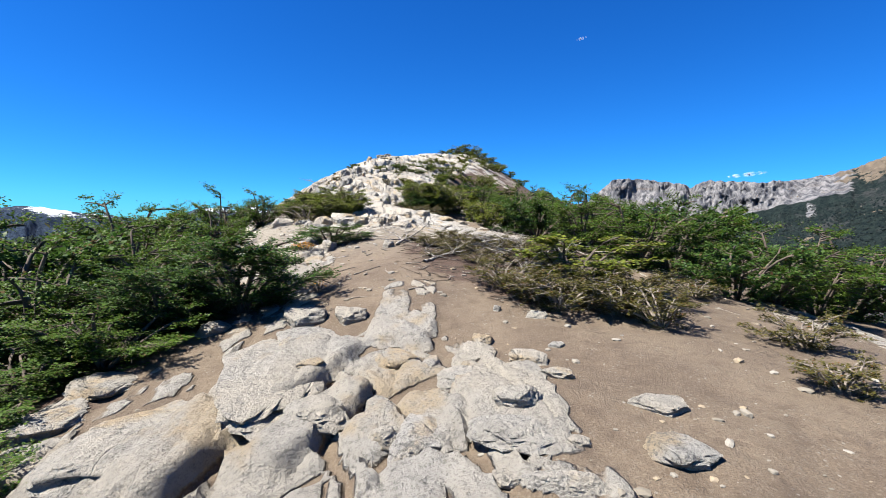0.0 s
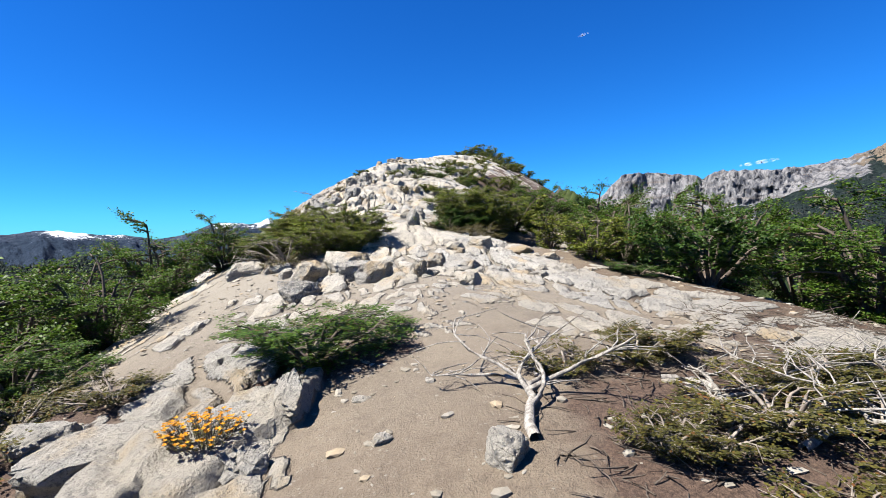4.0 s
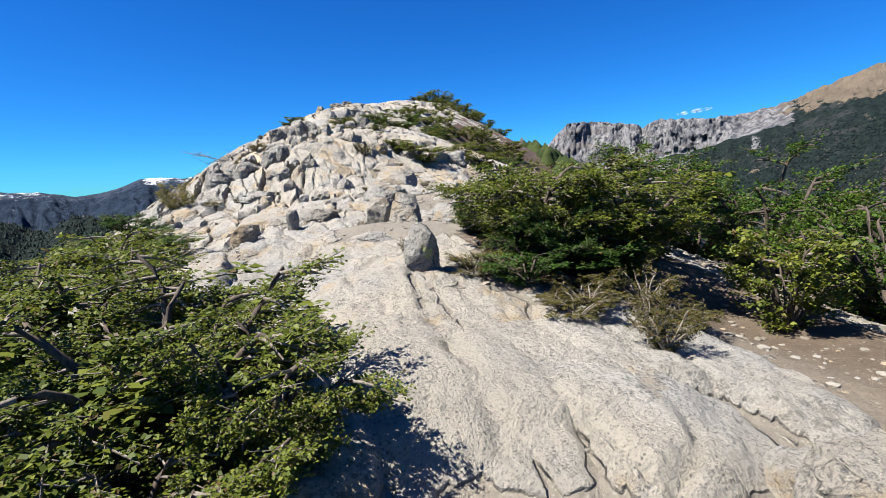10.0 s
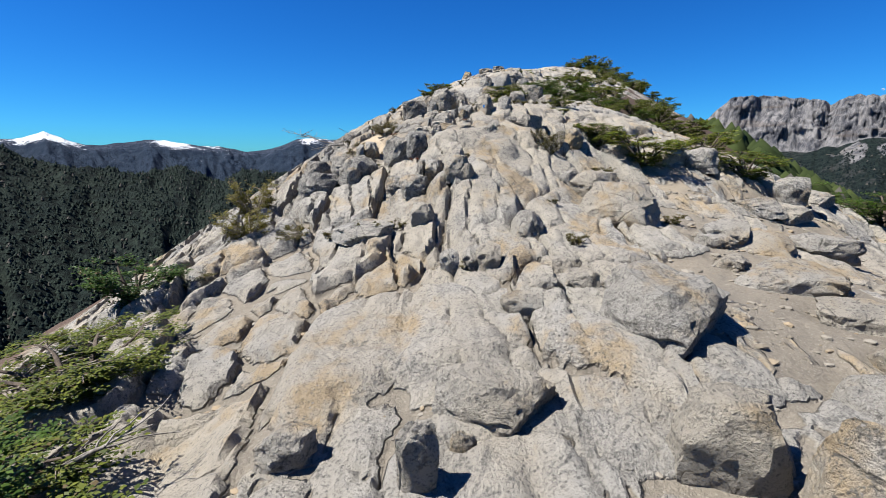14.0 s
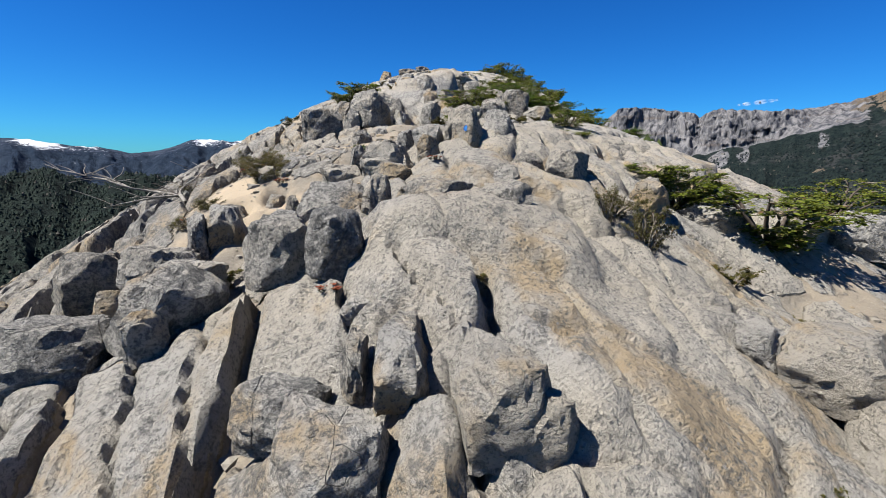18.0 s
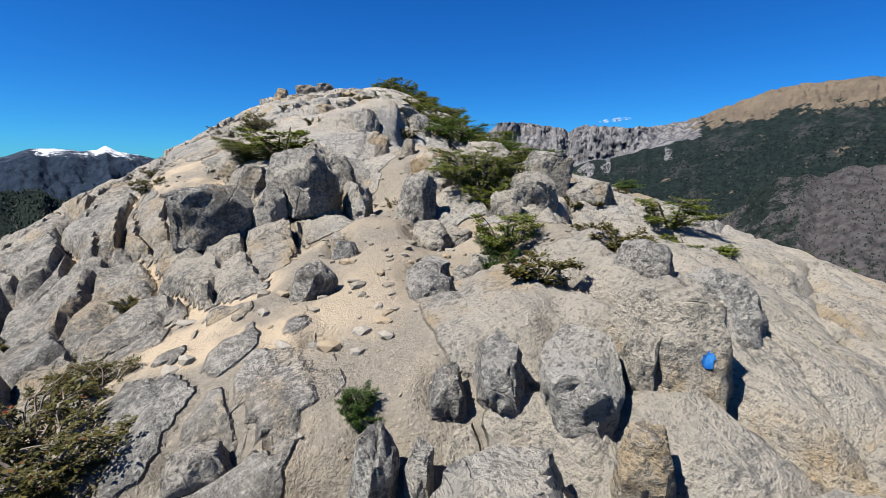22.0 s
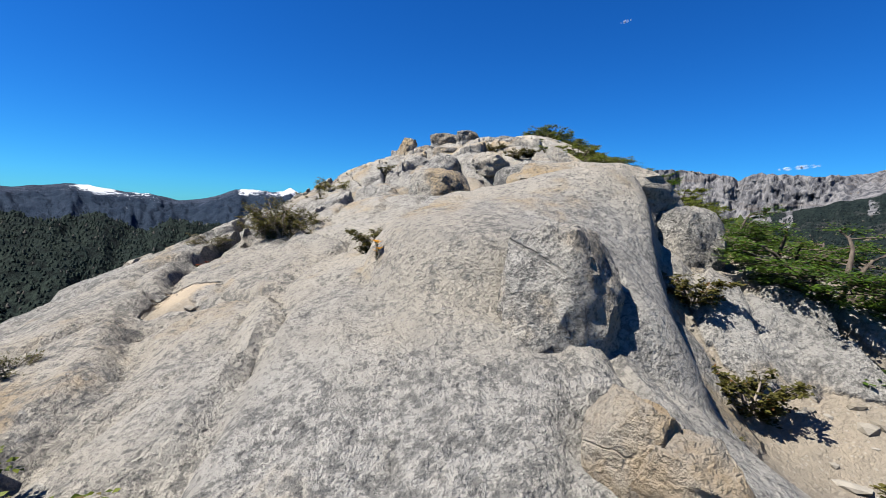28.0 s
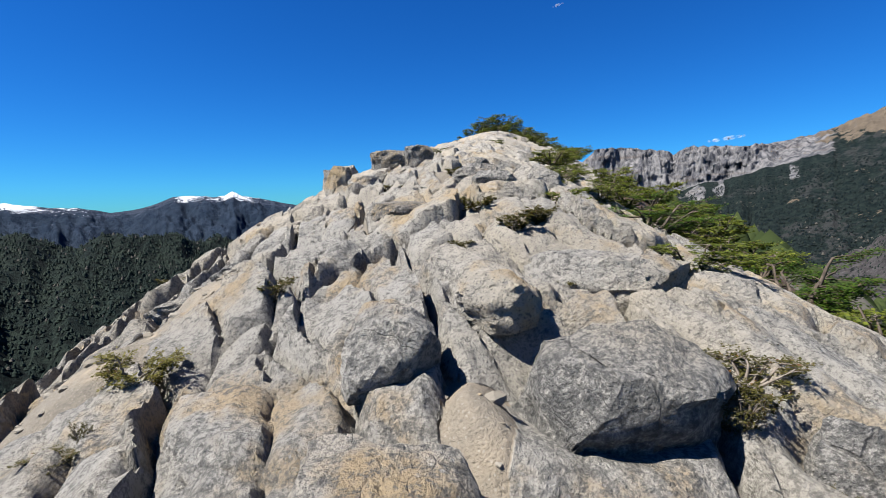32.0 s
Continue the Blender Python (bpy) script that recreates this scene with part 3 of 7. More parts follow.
bed("block", -1.34, 31.97, 0.22, 0.28, 0.24, 5, 7, z=3.89, sink=0.0)
bed("block", -0.68, 31.99, 0.43, 0.37, 0.24, 2, 7, z=4.17, sink=0.0)
bed("block", 0.47, 32.01, 0.18, 0.29, 0.29, -40, 7, z=4.58, sink=0.0)
bed("block", -0.72, 32.03, 0.34, 0.37, 0.27, -5, 7, z=4.16, sink=0.0)
bed("block", -0.38, 32.06, 0.11, 0.19, 0.25, -17, 7, z=4.34, sink=0.0)
bed("block", 0.25, 32.09, 0.32, 0.55, 0.34, -34, 7, z=4.50, sink=0.0)
bed("block", -0.51, 32.14, 0.19, 0.32, 0.33, -12, 7, z=4.29, sink=0.0)
bed("block", 0.02, 32.27, 0.21, 0.37, 0.28, -26, 7, z=4.51, sink=0.0)
bed("block", -0.17, 32.31, 0.17, 0.26, 0.24, -21, 7, z=4.45, sink=0.0)
bed("block", -1.28, 32.39, 0.15, 0.12, 0.20, 11, 7, z=4.16, sink=0.0)
bed("block", -1.49, 32.40, 0.22, 0.17, 0.28, 17, 7, z=4.11, sink=0.0)
bed("block", -0.77, 32.43, 0.10, 0.08, 0.16, -3, 7, z=4.30, sink=0.0)
bed("block", -1.04, 32.48, 0.28, 0.21, 0.25, 4, 7, z=4.23, sink=0.0)
bed("boulder", 1.11, 32.64, 0.34, 0.26, 0.29, -68, 7, z=4.77, sink=0.0)
bed("block", 1.21, 32.95, 0.15, 0.12, 0.14, -60, 7, z=4.79, sink=0.0)
bed("block", -0.53, 33.04, 0.17, 0.13, 0.15, -8, 7, z=4.43, sink=0.0)
bed("block", 1.44, 33.07, 0.29, 0.35, 0.19, -41, 7, z=4.78, sink=0.0)
bed("block", 0.15, 33.29, 0.34, 0.32, 0.22, -20, 7, z=4.61, sink=0.0)
bed("block", 0.44, 33.40, 0.21, 0.16, 0.15, -31, 7, z=4.67, sink=0.0)
bed("block", 0.62, 33.56, 0.19, 0.16, 0.21, -33, 7, z=4.66, sink=0.0)
bed("block", 0.24, 33.58, 0.33, 0.48, 0.23, -22, 7, z=4.63, sink=0.0)
bed("block", -0.47, 33.75, 0.35, 0.27, 0.34, 4, 7, z=4.51, sink=0.0)
bed("block", -0.16, 34.24, 0.25, 0.27, 0.25, -5, 7, z=4.65, sink=0.0)
bed("block", 0.77, 34.40, 0.43, 0.33, 0.19, -26, 7, z=4.74, sink=0.0)
bed("boulder", 0.62, 34.45, 0.40, 0.68, 0.32, -15, 7, z=4.67, sink=0.0)
bed("block", 1.23, 34.30, 0.37, 0.31, 0.31, -57, -4, z=4.95, sink=0.0)
bed("block", 1.57, 34.47, 0.52, 0.45, 0.40, -51, -4, z=5.01, sink=0.0)
bed("slab", -0.15, 34.49, 0.17, 0.44, 0.20, -7, 19, z=4.69, sink=0.0)
bed("block", 2.40, 34.65, 0.58, 0.49, 0.34, -42, -4, z=4.97, sink=0.0)
bed("block", 0.65, 34.94, 0.43, 0.37, 0.56, -30, -4, z=4.81, sink=0.0)
bed("block", 2.08, 35.00, 0.72, 0.61, 0.52, -67, -4, z=5.08, sink=0.0)
bed("block", -0.59, 35.29, 0.37, 0.31, 0.43, 31, -4, z=4.82, sink=0.0)
bed("block", -1.10, 35.36, 0.77, 0.65, 0.59, 11, -4, z=4.68, sink=0.0)
bed("block", 1.08, 35.40, 0.31, 0.27, 0.27, -42, -4, z=5.05, sink=0.0)
bed("boulder", -0.30, 35.44, 0.78, 0.75, 0.75, -8, -10, z=4.87, sink=0.0)
bed("block", 0.26, 35.62, 0.35, 0.92, 0.55, -10, 3, z=4.74, sink=0.0)
bed("block", -0.71, 35.94, 0.48, 0.41, 0.37, 40, -4, z=5.09, sink=0.0)
bed("block", 1.15, 36.17, 0.31, 0.26, 0.31, -45, -4, z=5.24, sink=0.0, warm=True, label="broken ochre rock block below the ridge")
bed("boulder", 2.07, 36.23, 0.92, 0.78, 0.43, -64, -10, z=5.31, sink=0.0)
bed("boulder", 0.16, 36.36, 0.57, 0.49, 0.54, -30, -10, z=5.04, sink=0.0)
bed("block", 1.18, 36.73, 0.23, 0.20, 0.37, -7, -4, z=5.42, sink=0.0, warm=True, label="broken ochre rock block below the ridge")
bed("block", 0.99, 37.26, 0.26, 0.22, 0.32, -21, -4, z=5.49, sink=0.0, warm=True, label="broken ochre rock block below the ridge")
bed("block", 1.12, 37.77, 0.30, 0.25, 0.25, -64, -4, z=5.66, sink=0.0, warm=True, label="broken ochre rock block below the ridge")
bed("block", 1.06, 37.87, 0.28, 0.24, 0.26, -49, -4, z=5.69, sink=0.0, warm=True, label="broken ochre rock block below the ridge")
bed("boulder", 1.06, 38.39, 0.48, 0.41, 0.51, -5, -10, z=5.84, sink=0.0)
bed("boulder", 3.05, 48.19, 0.89, 0.76, 0.47, -23, -10, z=7.70, sink=0.0)
bed("boulder", 4.38, 48.84, 1.01, 0.86, 0.60, -21, -10, z=7.59, sink=0.0)
bed("block", 1.35, 50.46, 0.85, 0.72, 0.44, -30, -4, z=7.70, sink=0.0)
bed("block", 0.86, 50.68, 0.65, 0.55, 0.76, 8, -4, z=7.59, sink=0.0)
bed("block", 2.84, 52.75, 0.85, 0.72, 0.65, 11, -4, z=8.36, sink=0.0)
bed("block", 2.16, 53.16, 1.15, 0.98, 0.67, -6, -4, z=8.26, sink=0.0, label="large square-edged grey block with a flat pale top")
bed("block", 2.02, 40.48, 1.50, 1.05, 0.36, -14, 5, z=6.42, sink=0.0, label=CAP)
bed("boulder", 2.08, 40.08, 0.56, 0.52, 0.56, -20, 0, z=5.95, sink=0.0)
bed("boulder", 2.48, 39.92, 0.56, 0.52, 0.64, -35, 0, z=5.82, sink=0.0)
bed("block", 2.38, 39.55, 0.50, 0.46, 0.46, -30, 0, z=5.62, sink=0.0)
bed("block", 2.10, 42.55, 1.16, 0.98, 0.66, -20, 4, z=6.31, sink=0.0, label="large square-edged grey block with a flat pale top")
bed("boulder", 1.76, 43.22, 0.60, 0.58, 0.36, -12, 0, z=6.80, sink=0.0)
bed("block", 2.88, 43.92, 1.46, 0.95, 0.46, -16, 4, z=6.70, sink=0.0)
bed("boulder", 4.02, 44.12, 0.80, 0.72, 0.54, -30, 0, z=6.33, sink=0.0)
bed("block", 2.88, 42.02, 0.44, 0.34, 0.46, -40, 0, z=6.18, sink=0.0)
bed("boulder", 6.10, 44.70, 1.30, 1.00, 0.62, -40, 0, z=5.46, sink=0.0)
bed("boulder", 0.96, 41.92, 0.76, 0.95, 0.52, -4, 10, z=6.28, sink=0.0)
bed("boulder", 1.10, 42.92, 0.55, 0.62, 0.46, -6, 6, z=6.62, sink=0.0)
bed("boulder", 3.62, 50.40, 0.84, 0.62, 0.36, -16, 0, z=8.10, sink=0.0)
bed("slab", -0.72, 46.10, 0.95, 0.55, 0.22, 26, -4, z=6.43, sink=0.0)
bed("slab", -0.05, 46.30, 1.05, 0.60, 0.26, 22, -2, z=6.74, sink=0.0)
bed("slab", 0.55, 47.60, 1.10, 0.60, 0.26, 18, 0, z=7.15, sink=0.0)
bed("block", 0.90, 56.80, 1.40, 1.20, 1.35, 10, 0, z=7.50, sink=0.0)
bed("slab", 1.60, 46.20, 0.90, 0.70, 0.22, -6, 8, z=7.36, sink=0.0)
bed("block", 3.10, 47.30, 0.80, 0.60, 0.30, -14, 4, z=7.70, sink=0.0)

ALONG = np.arange(-40, 270, 0.5)
PROFILE = []
for column in range(1, 7):
    line = np.interp(ALONG, [s[0] for s in STATIONS + STATIONS_HIGH], [s[column] for s in STATIONS + STATIONS_HIGH])
    PROFILE.append(np.convolve(np.pad(line, 3, mode="edge"), np.ones(7) / 7, mode="valid"))


def base_height(x, y):
    """The ridge without its rocks."""
    cx, cz, l1, l2, r1, r2 = (np.interp(y, ALONG, p) for p in PROFILE)
    d = x - cx
    s1, s2 = np.where(d < 0, l1, r1), np.where(d < 0, l2, r2)
    d = np.abs(d)
    far = np.log1p(np.exp(np.clip((d - 4.2) / 0.9, -30, 30))) * 0.9
    steep = np.log1p(np.exp(np.clip((d - 26) / 6, -30, 30))) * 6
    z = cz - s1 * (np.sqrt(d * d + 0.5) - 0.7) - (s2 - s1) * far - 0.12 * steep
    for mx, my, rx, ry, up in SWELLS:
        z = z + up * np.exp(-(((x - mx) / rx) ** 2 + ((y - my) / ry) ** 2))
    return z


def bump_at(x, y, cx, cy, rx, ry, turn=0.0):
    c, s = math.cos(radians(turn)), math.sin(radians(turn))
    u, v = (x - cx) * c + (y - cy) * s, (y - cy) * c - (x - cx) * s
    return np.exp(-((u / rx) ** 2 + (v / ry) ** 2))


def soil_cover(x, y):
    """How deep earth lies over the rock, in metres (below zero: bare rock)."""
    s = 0.02 - 0.12 * np.clip((y - 9) / 8, 0, 1) - 0.12 * np.clip((y - 26) / 4, 0, 1)
    for cx, cy, rx, ry, turn, deep in (
        (2.9, 2.5, 2.0, 3.6, 0, 0.09), (0.4, 8.0, 0.75, 3.0, 0, 0.10), (1.6, 8.0, 1.8, 1.8, 0, 0.15), (-0.9, 3.2, 1.2, 2.4, 0, -0.16),
        (0.7, 3.4, 0.75, 1.5, 0, -0.10), (-1.6, 9.8, 0.9, 2.4, 0, -0.20), (0.5, 12.0, 0.9, 1.8, 0, 0.16), (4.6, 17.5, 1.0, 5.0, 10, 0.35),
        (1.9, 9.3, 1.0, 1.1, 0, 0.14), (-4.5, 8.5, 2.5, 6.0, 0, 0.3), (-2.2, 18.5, 1.5, 1.9, 0, 0.3), (1.2, 22.8, 1.0, 0.8, 0, 0.16), (2.6, 22.6, 1.0, 1.1, 0, 0.24),
        (-3.0, 22.6, 1.3, 1.4, 0, 0.3), (2.75, 20.3, 0.9, 1.1, 0, 0.32), (3.4, 28.0, 1.6, 4.5, 0, 0.2),
    ):
        s = s + deep * bump_at(x, y, cx, cy, rx, ry, turn)
    for cx, cy, rx, ry, turn, deep in (
        (-0.35, 33.3, 0.55, 1.3, -20, 0.36), (0.6, 35.6, 0.35, 1.2, -20, 0.36), (2.0, 36.8, 1.0, 0.9, 0, 0.3), (-2.0, 31.9, 0.7, 1.1, 0, 0.22),
        (-0.6, 39.6, 0.4, 1.4, 0, 0.25), (3.2, 37.6, 1.2, 1.4, 0, 0.3), (6.0, 33.0, 2.0, 6.0, 0, 0.25), (-1.3, 43.0, 0.5, 1.6, 0, 0.2), (1.4, 42.35, 0.2, 0.5, -20, 0.42), (-0.4, 45.8, 0.5, 0.9, 0, 0.36), (-0.9, 44.3, 0.4, 0.6, 0, 0.3), (1.6, 46.3, 0.9, 0.5, 0, 0.34),
        (0.55, 34.15, 1.0, 0.55, -10, 0.34), (1.3, 33.5, 0.5, 0.5, 0, 0.2), (-0.9, 32.7, 0.9, 1.3, 15, 0.34), (-1.9, 30.2, 0.6, 1.6, 0, 0.28), (2.0, 38.3, 0.6, 0.9, 0, 0.2), (-1.5, 38.2, 0.55, 1.6, 0, 0.5), (2.6, 49.0, 0.9, 0.5, 0, 0.3),
    ):
        s = s + deep * bump_at(x, y, cx, cy, rx, ry, turn)
    return s


def litter_cover(x, y):
    s = 0 * x
    for cx, cy, rx, ry in (
        (2.6, 8.4, 1.7, 2.2), (1.8, 9.2, 1.1, 1.3), (1.7, 7.5, 1.0, 1.4), (1.35, 8.8, 0.7, 0.9), (2.3, 6.1, 0.9, 0.9), (2.8, 20.1, 1.2, 1.2), (-3.4, 6.5, 1.6, 3.5), (-1.9, 18.4, 1.5, 1.6), (2.7, 21.2, 1.1, 1.2), (4.6, 10.5, 1.8, 2.0), (-3.2, 22.8, 1.3, 1.4),
        (7.5, 12.0, 3.5, 5.0), (7.0, 21.0, 2.2, 5.0), (-0.5, 11.4, 0.9, 0.5), (2.2, 34.1, 0.5, 0.6), (3.9, 39.6, 1.0, 1.6), (-3.6, 25.2, 0.8, 1.2),
        (-6.5, 10, 2.5, 8.0), (-2.9, 10.8, 1.0, 1.6),
    ):
        s = np.maximum(s, bump_at(x, y, cx, cy, rx, ry))
    return s


def sink_seats(x, y, z):
    """Hollows in which the large rocks sit."""
    for (kind, px, py, wide, long, tall, turn, *rest), named in BEDDED:
        near = (np.abs(x - px) < 2) & (np.abs(y - py) < 2)
        if not near.any():
            continue
        c, q = math.cos(radians(turn)), math.sin(radians(turn))
        dx, dy = x[near] - px, y[near] - py
        u, v = (dx * c + dy * q) / (0.56 * wide), (dy * c - dx * q) / (0.56 * long)
        pit = np.exp(-((u * u + v * v) ** 2))
        low = named["z"] + 0.28 * tall
        z[near] = z[near] - pit * np.clip(z[near] - low, 0, 2)
    return z


def ground_fields(x, y):
    """Height, rock share, litter share and gravel share."""
    base = base_height(x, y)
    wx = x + 0.35 * fractal(x * 0.8, y * 0.8, 3, 3) + 0.10 * (y - 20)
    wy = y + 0.45 * fractal(x * 0.7, y * 0.7, 7, 3)
    high = np.clip((y - 25) / 4, 0, 1)
    far = np.clip((y - 56) / 12, 0, 1)
    rough = 0.08 + 0.05 * np.clip((y - 11) / 4, 0, 1) - 0.08 * np.clip((y - 17) / 2, 0, 1) * np.clip((25 - y) / 2, 0, 1) + 0.01 * high + 0.10 * np.clip((y - 44) / 4, 0, 1) + 0.25 * far
    rough = rough + 0.03 * high * np.clip((np.abs(x - 0.8) - 1.8) / 2, 0, 1)
    calm = (1 - 0.9 * bump_at(x, y, 0.6, 39.2, 1.5, 2.8)) * (1 - 0.4 * bump_at(x, y, 0.2, 42.0, 1.2, 1.4)) * (1 - 0.5 * bump_at(x, y, 1.2, 28.6, 0.9, 1.8)) * (1 - 0.2 * bump_at(x, y, 2.2, 31.6, 1.6, 2.2)) * (1 - 0.15 * bump_at(x, y, 1.9, 33.6, 1.2, 1.5))
    calm = calm * (1 - 0.35 * high * np.clip((48 - y) / 3, 0, 1))
    rough = rough * calm + 0.03 * high * np.clip((-0.2 - x) / 0.8, 0, 1) * np.clip((37.5 - y) / 1.5, 0, 1) + 0.06 * np.clip((y - 40.8) / 1.2, 0, 1) * np.clip((50 - y) / 4, 0, 1)
    e1, a1, b1, u1, v1 = blocks(wx, wy, 0.95, 1.9, 11)
    e2, a2, b2, u2, v2 = blocks(wx * 1.05 + 0.3 * a1, wy, 0.42, 0.85, 23)
    e3, a3, b3, u3, v3 = blocks(wx, wy, 3.1, 4.2, 41)
    edge1, edge2, edge3 = np.clip(e1 / 0.11, 0, 1), np.clip(e2 / 0.14, 0, 1), np.clip(e3 / 0.09, 0, 1)
    edge1, edge2, edge3 = edge1 ** 0.7, edge2 ** 0.7, edge3 * edge3 * (3 - 2 * edge3)
    fine = np.clip(1 - 1.0 * far, 0.25, 1)
    rock = rough * (edge1 * (0.35 + 1.25 * a1 + 1.3 * (b1 - 0.3) * u1 - 0.9 * v1 * (a1 - 0.35)) - 0.75)
    rock = rock + fine * rough * (edge2 * (0.20 + 0.55 * a2 + 0.9 * u2 * (b2 - 0.35) - 0.5 * v2 * (a2 - 0.4)) - 0.35)
    rock = rock + rough * (0.9 + 1.2 * far) * (edge3 * (0.15 + 0.9 * a3 + 0.5 * u3 * (b3 - 0.3)) - 0.5)
    e4, a4, b4, u4, v4 = blocks(wx + 0.2 * a2, wy + 0.2 * b1, 0.21, 0.5, 71)
    rock = rock + 0.05 * fine * np.clip(rough / 0.2, 0.3, 1.5) * (np.clip(e4 / 0.25, 0, 1) * (a4 - 0.35 + 0.8 * u4 * (b4 - 0.3)))
    rock = rock + rough * 0.30 * fractal(x * 3.1, y * 1.6, 51, 4, 0.6)
    ledge = 2.6 * fractal(wx * 1.1, wy * 0.55, 83, 4, 0.6) + 0.35 * base
    rock = rock + 0.075 * calm * (0.4 + 0.6 * high) * fine * (np.floor(ledge) + np.clip((ledge - np.floor(ledge) - 0.8) / 0.2, 0, 1) - ledge + 0.1)
    ribbed = bump_at(x, y, 0.3, 27.3, 1.3, 1.6) + np.clip((0.2 - x) / 1.6, 0, 1) * high * 0.5
    e5, a5, b5, u5, v5 = blocks(wx * 1.02 + 0.12 * a3, wy, 0.33, 1.7, 91)
    rock = rock + 0.07 * calm * np.clip(ribbed, 0, 1) * fine * (np.clip(e5 / 0.3, 0, 1) ** 0.7 * (0.25 + 0.9 * a5 + 0.9 * u5 * (b5 - 0.3) - 0.4 * v5) - 0.5)
    rock = rock - 0.12 * rough
    cap = 0.6 * rough + 0.05 * ribbed
    rock = cap - 0.05 * rough * np.log1p(np.exp(np.clip((cap - rock) / (0.05 * rough), -40, 40)))
    groove = np.clip(1.15 - e1 / 0.10, 0, 1) * (0.5 + a1) * (1 + 0.5 * high) + 0.65 * np.clip(1.1 - e2 / 0.17, 0, 1) * (b2 > 0.3)
    groove = groove * (1 - 0.65 * np.clip(y - 16.5, 0, 1) * np.clip((25.5 - y) / 1.5, 0, 1))
    rock = rock - (0.10 + 0.08 * high) * groove * fine * calm
    rock = rock - 0.13 * bump_at(x, y, 1.15, 22.5, 0.85, 0.6) - 0.08 * bump_at(x, y, 0.9, 23.1, 0.5, 0.4)
    chip = np.abs(fractal(x * 3.1 + 0.4 * y, y * 2.3, 101, 3, 0.6))
    rock = rock - fine * (0.4 + 0.6 * calm) * (0.075 * (chip - 0.2) - 0.030 * fractal(x * 8.5, y * 6.5, 111, 2, 0.6))
    for sx, sy, wide, long, turn, lift in SLABS:
        c, q = math.cos(radians(turn)), math.sin(radians(turn))
        warp = np.where(y < 12, 0.45, 1.0)
        du, dv = x + warp * (wx - 0.10 * (y - 20) - x) - sx, y + warp * (wy - y) - sy
        u, v = np.abs(du * c + dv * q) / wide, np.abs(dv * c - du * q) / long
        flat = np.clip((1 - (u ** 5 + v ** 5) ** 0.2) / 0.16, 0, 1) ** 0.6
        rock = rock * (1 - 0.7 * flat) + lift * flat
        groove = groove * (1 - flat)
    soil = soil_cover(x, y) + 0.05 * fractal(x * 1.3, y * 1.3, 61, 3) + 0.012 * fractal(x * 7, y * 7, 67, 2)
    soil = np.where(y > 25, soil - 0.05, soil)
    lid = np.where(y < 11.5, 0.10, 0.03)
    soil = np.where(soil > lid, lid + 0.2 * (soil - lid), soil)
    away = np.clip((np.abs(x - np.interp(y, ALONG, PROFILE[0])) - 8.5) / 4, 0, 1)
    east = np.clip((x - np.interp(y, ALONG, PROFILE[0]) - 4.6) / 2, 0, 1) * np.clip((y - 39) / 3, 0, 1)
    away = np.maximum(away, 0.9 * east)
    soil = soil + 0.6 * away
    k = 45.0
    top = np.log(np.exp(np.clip(rock * k, -60, 60)) + np.exp(np.clip(soil * k, -60, 60))) / k
    share = 1 / (1 + np.exp(np.clip(-(rock - soil) / 0.012, -40, 40)))
    # grooves take soil colour, painting their shade along with the earth in them
    share = share * (1 - 0.75 * np.clip(1.6 * groove - 0.3, 0, 1) * (1 - 0.6 * high))
    litter = np.maximum(litter_cover(x, y), away)
    stony = np.clip((y - 8) / 8, 0, 1) * np.clip(1 - np.clip((x - 2.6) / 1.2, 0, 1) * np.clip((26 - y) / 2, 0, 1), 0, 1)
    west = np.clip((0.0 - x) / 0.9, 0, 1) * np.clip((y - 30.5) / 1.5, 0, 1) * (1 - 0.15 * np.clip((y - 37.5) / 2, 0, 1))
    aged = np.clip((y - 25.5) / 4, 0, 1) * (0.36 + 0.8 * west)
    tone = 0.55 * a1 + 0.3 * a2 + 0.15 * a4
    return sink_seats(x, y, base + top), share, litter, stony, aged, tone


def grid_object(name, xs, ys, fields, material, attributes=(), smooth=True, crisp=48):
    """A height field as one mesh; fields gives height and then one array per attribute."""
    gx, gy = np.meshgrid(xs, ys)
    out = fields(gx, gy)
    rows, cols = gx.shape
    data = bpy.data.meshes.new(name)
    co = np.stack([gx, gy, out[0]], -1).reshape(-1, 3)
    i = np.arange(rows * cols).reshape(rows, cols)
    quads = np.stack([i[:-1, :-1], i[:-1, 1:], i[1:, 1:], i[1:, :-1]], -1).reshape(-1, 4)
    fill_mesh(data, co, quads, smooth)
    for key, values in zip(attributes, out[1:]):
        data.attributes.new(key, "FLOAT", "POINT").data.foreach_set("value", values.astype(np.float32).ravel())
    if crisp:
        data.set_sharp_from_angle(angle=radians(crisp))
    data.materials.append(material)
    return new(name, data)


def fill_mesh(data, co, faces, smooth=True):
    n, w = faces.shape
    data.vertices.add(len(co))
    data.vertices.foreach_set("co", np.asarray(co, np.float32).ravel())
    data.loops.add(n * w)
    data.loops.foreach_set("vertex_index", faces.astype(np.int32).ravel())
    data.polygons.add(n)
    data.polygons.foreach_set("loop_start", np.arange(0, n * w, w, dtype=np.int32))
    data.polygons.foreach_set("loop_total", np.full(n, w, np.int32))
    data.polygons.foreach_set("use_smooth", np.full(n, smooth))
    data.update(calc_edges=True)


def flank_fields(x, y):
    out = ground_fields(x, y)
    inside = np.clip(np.minimum(np.minimum(x + 7.5, 9.5 - x), np.minimum(y + 4.5, 50.5 - y)) / 0.8, 0, 1)
    knoll = np.clip(np.minimum(np.minimum(x + 5.6, 41.6 - x), np.minimum(y - 50, 121.6 - y)) / 0.5, 0, 1)
    return (out[0] - 0.9 * np.maximum(inside, knoll),) + tuple(out[1:])


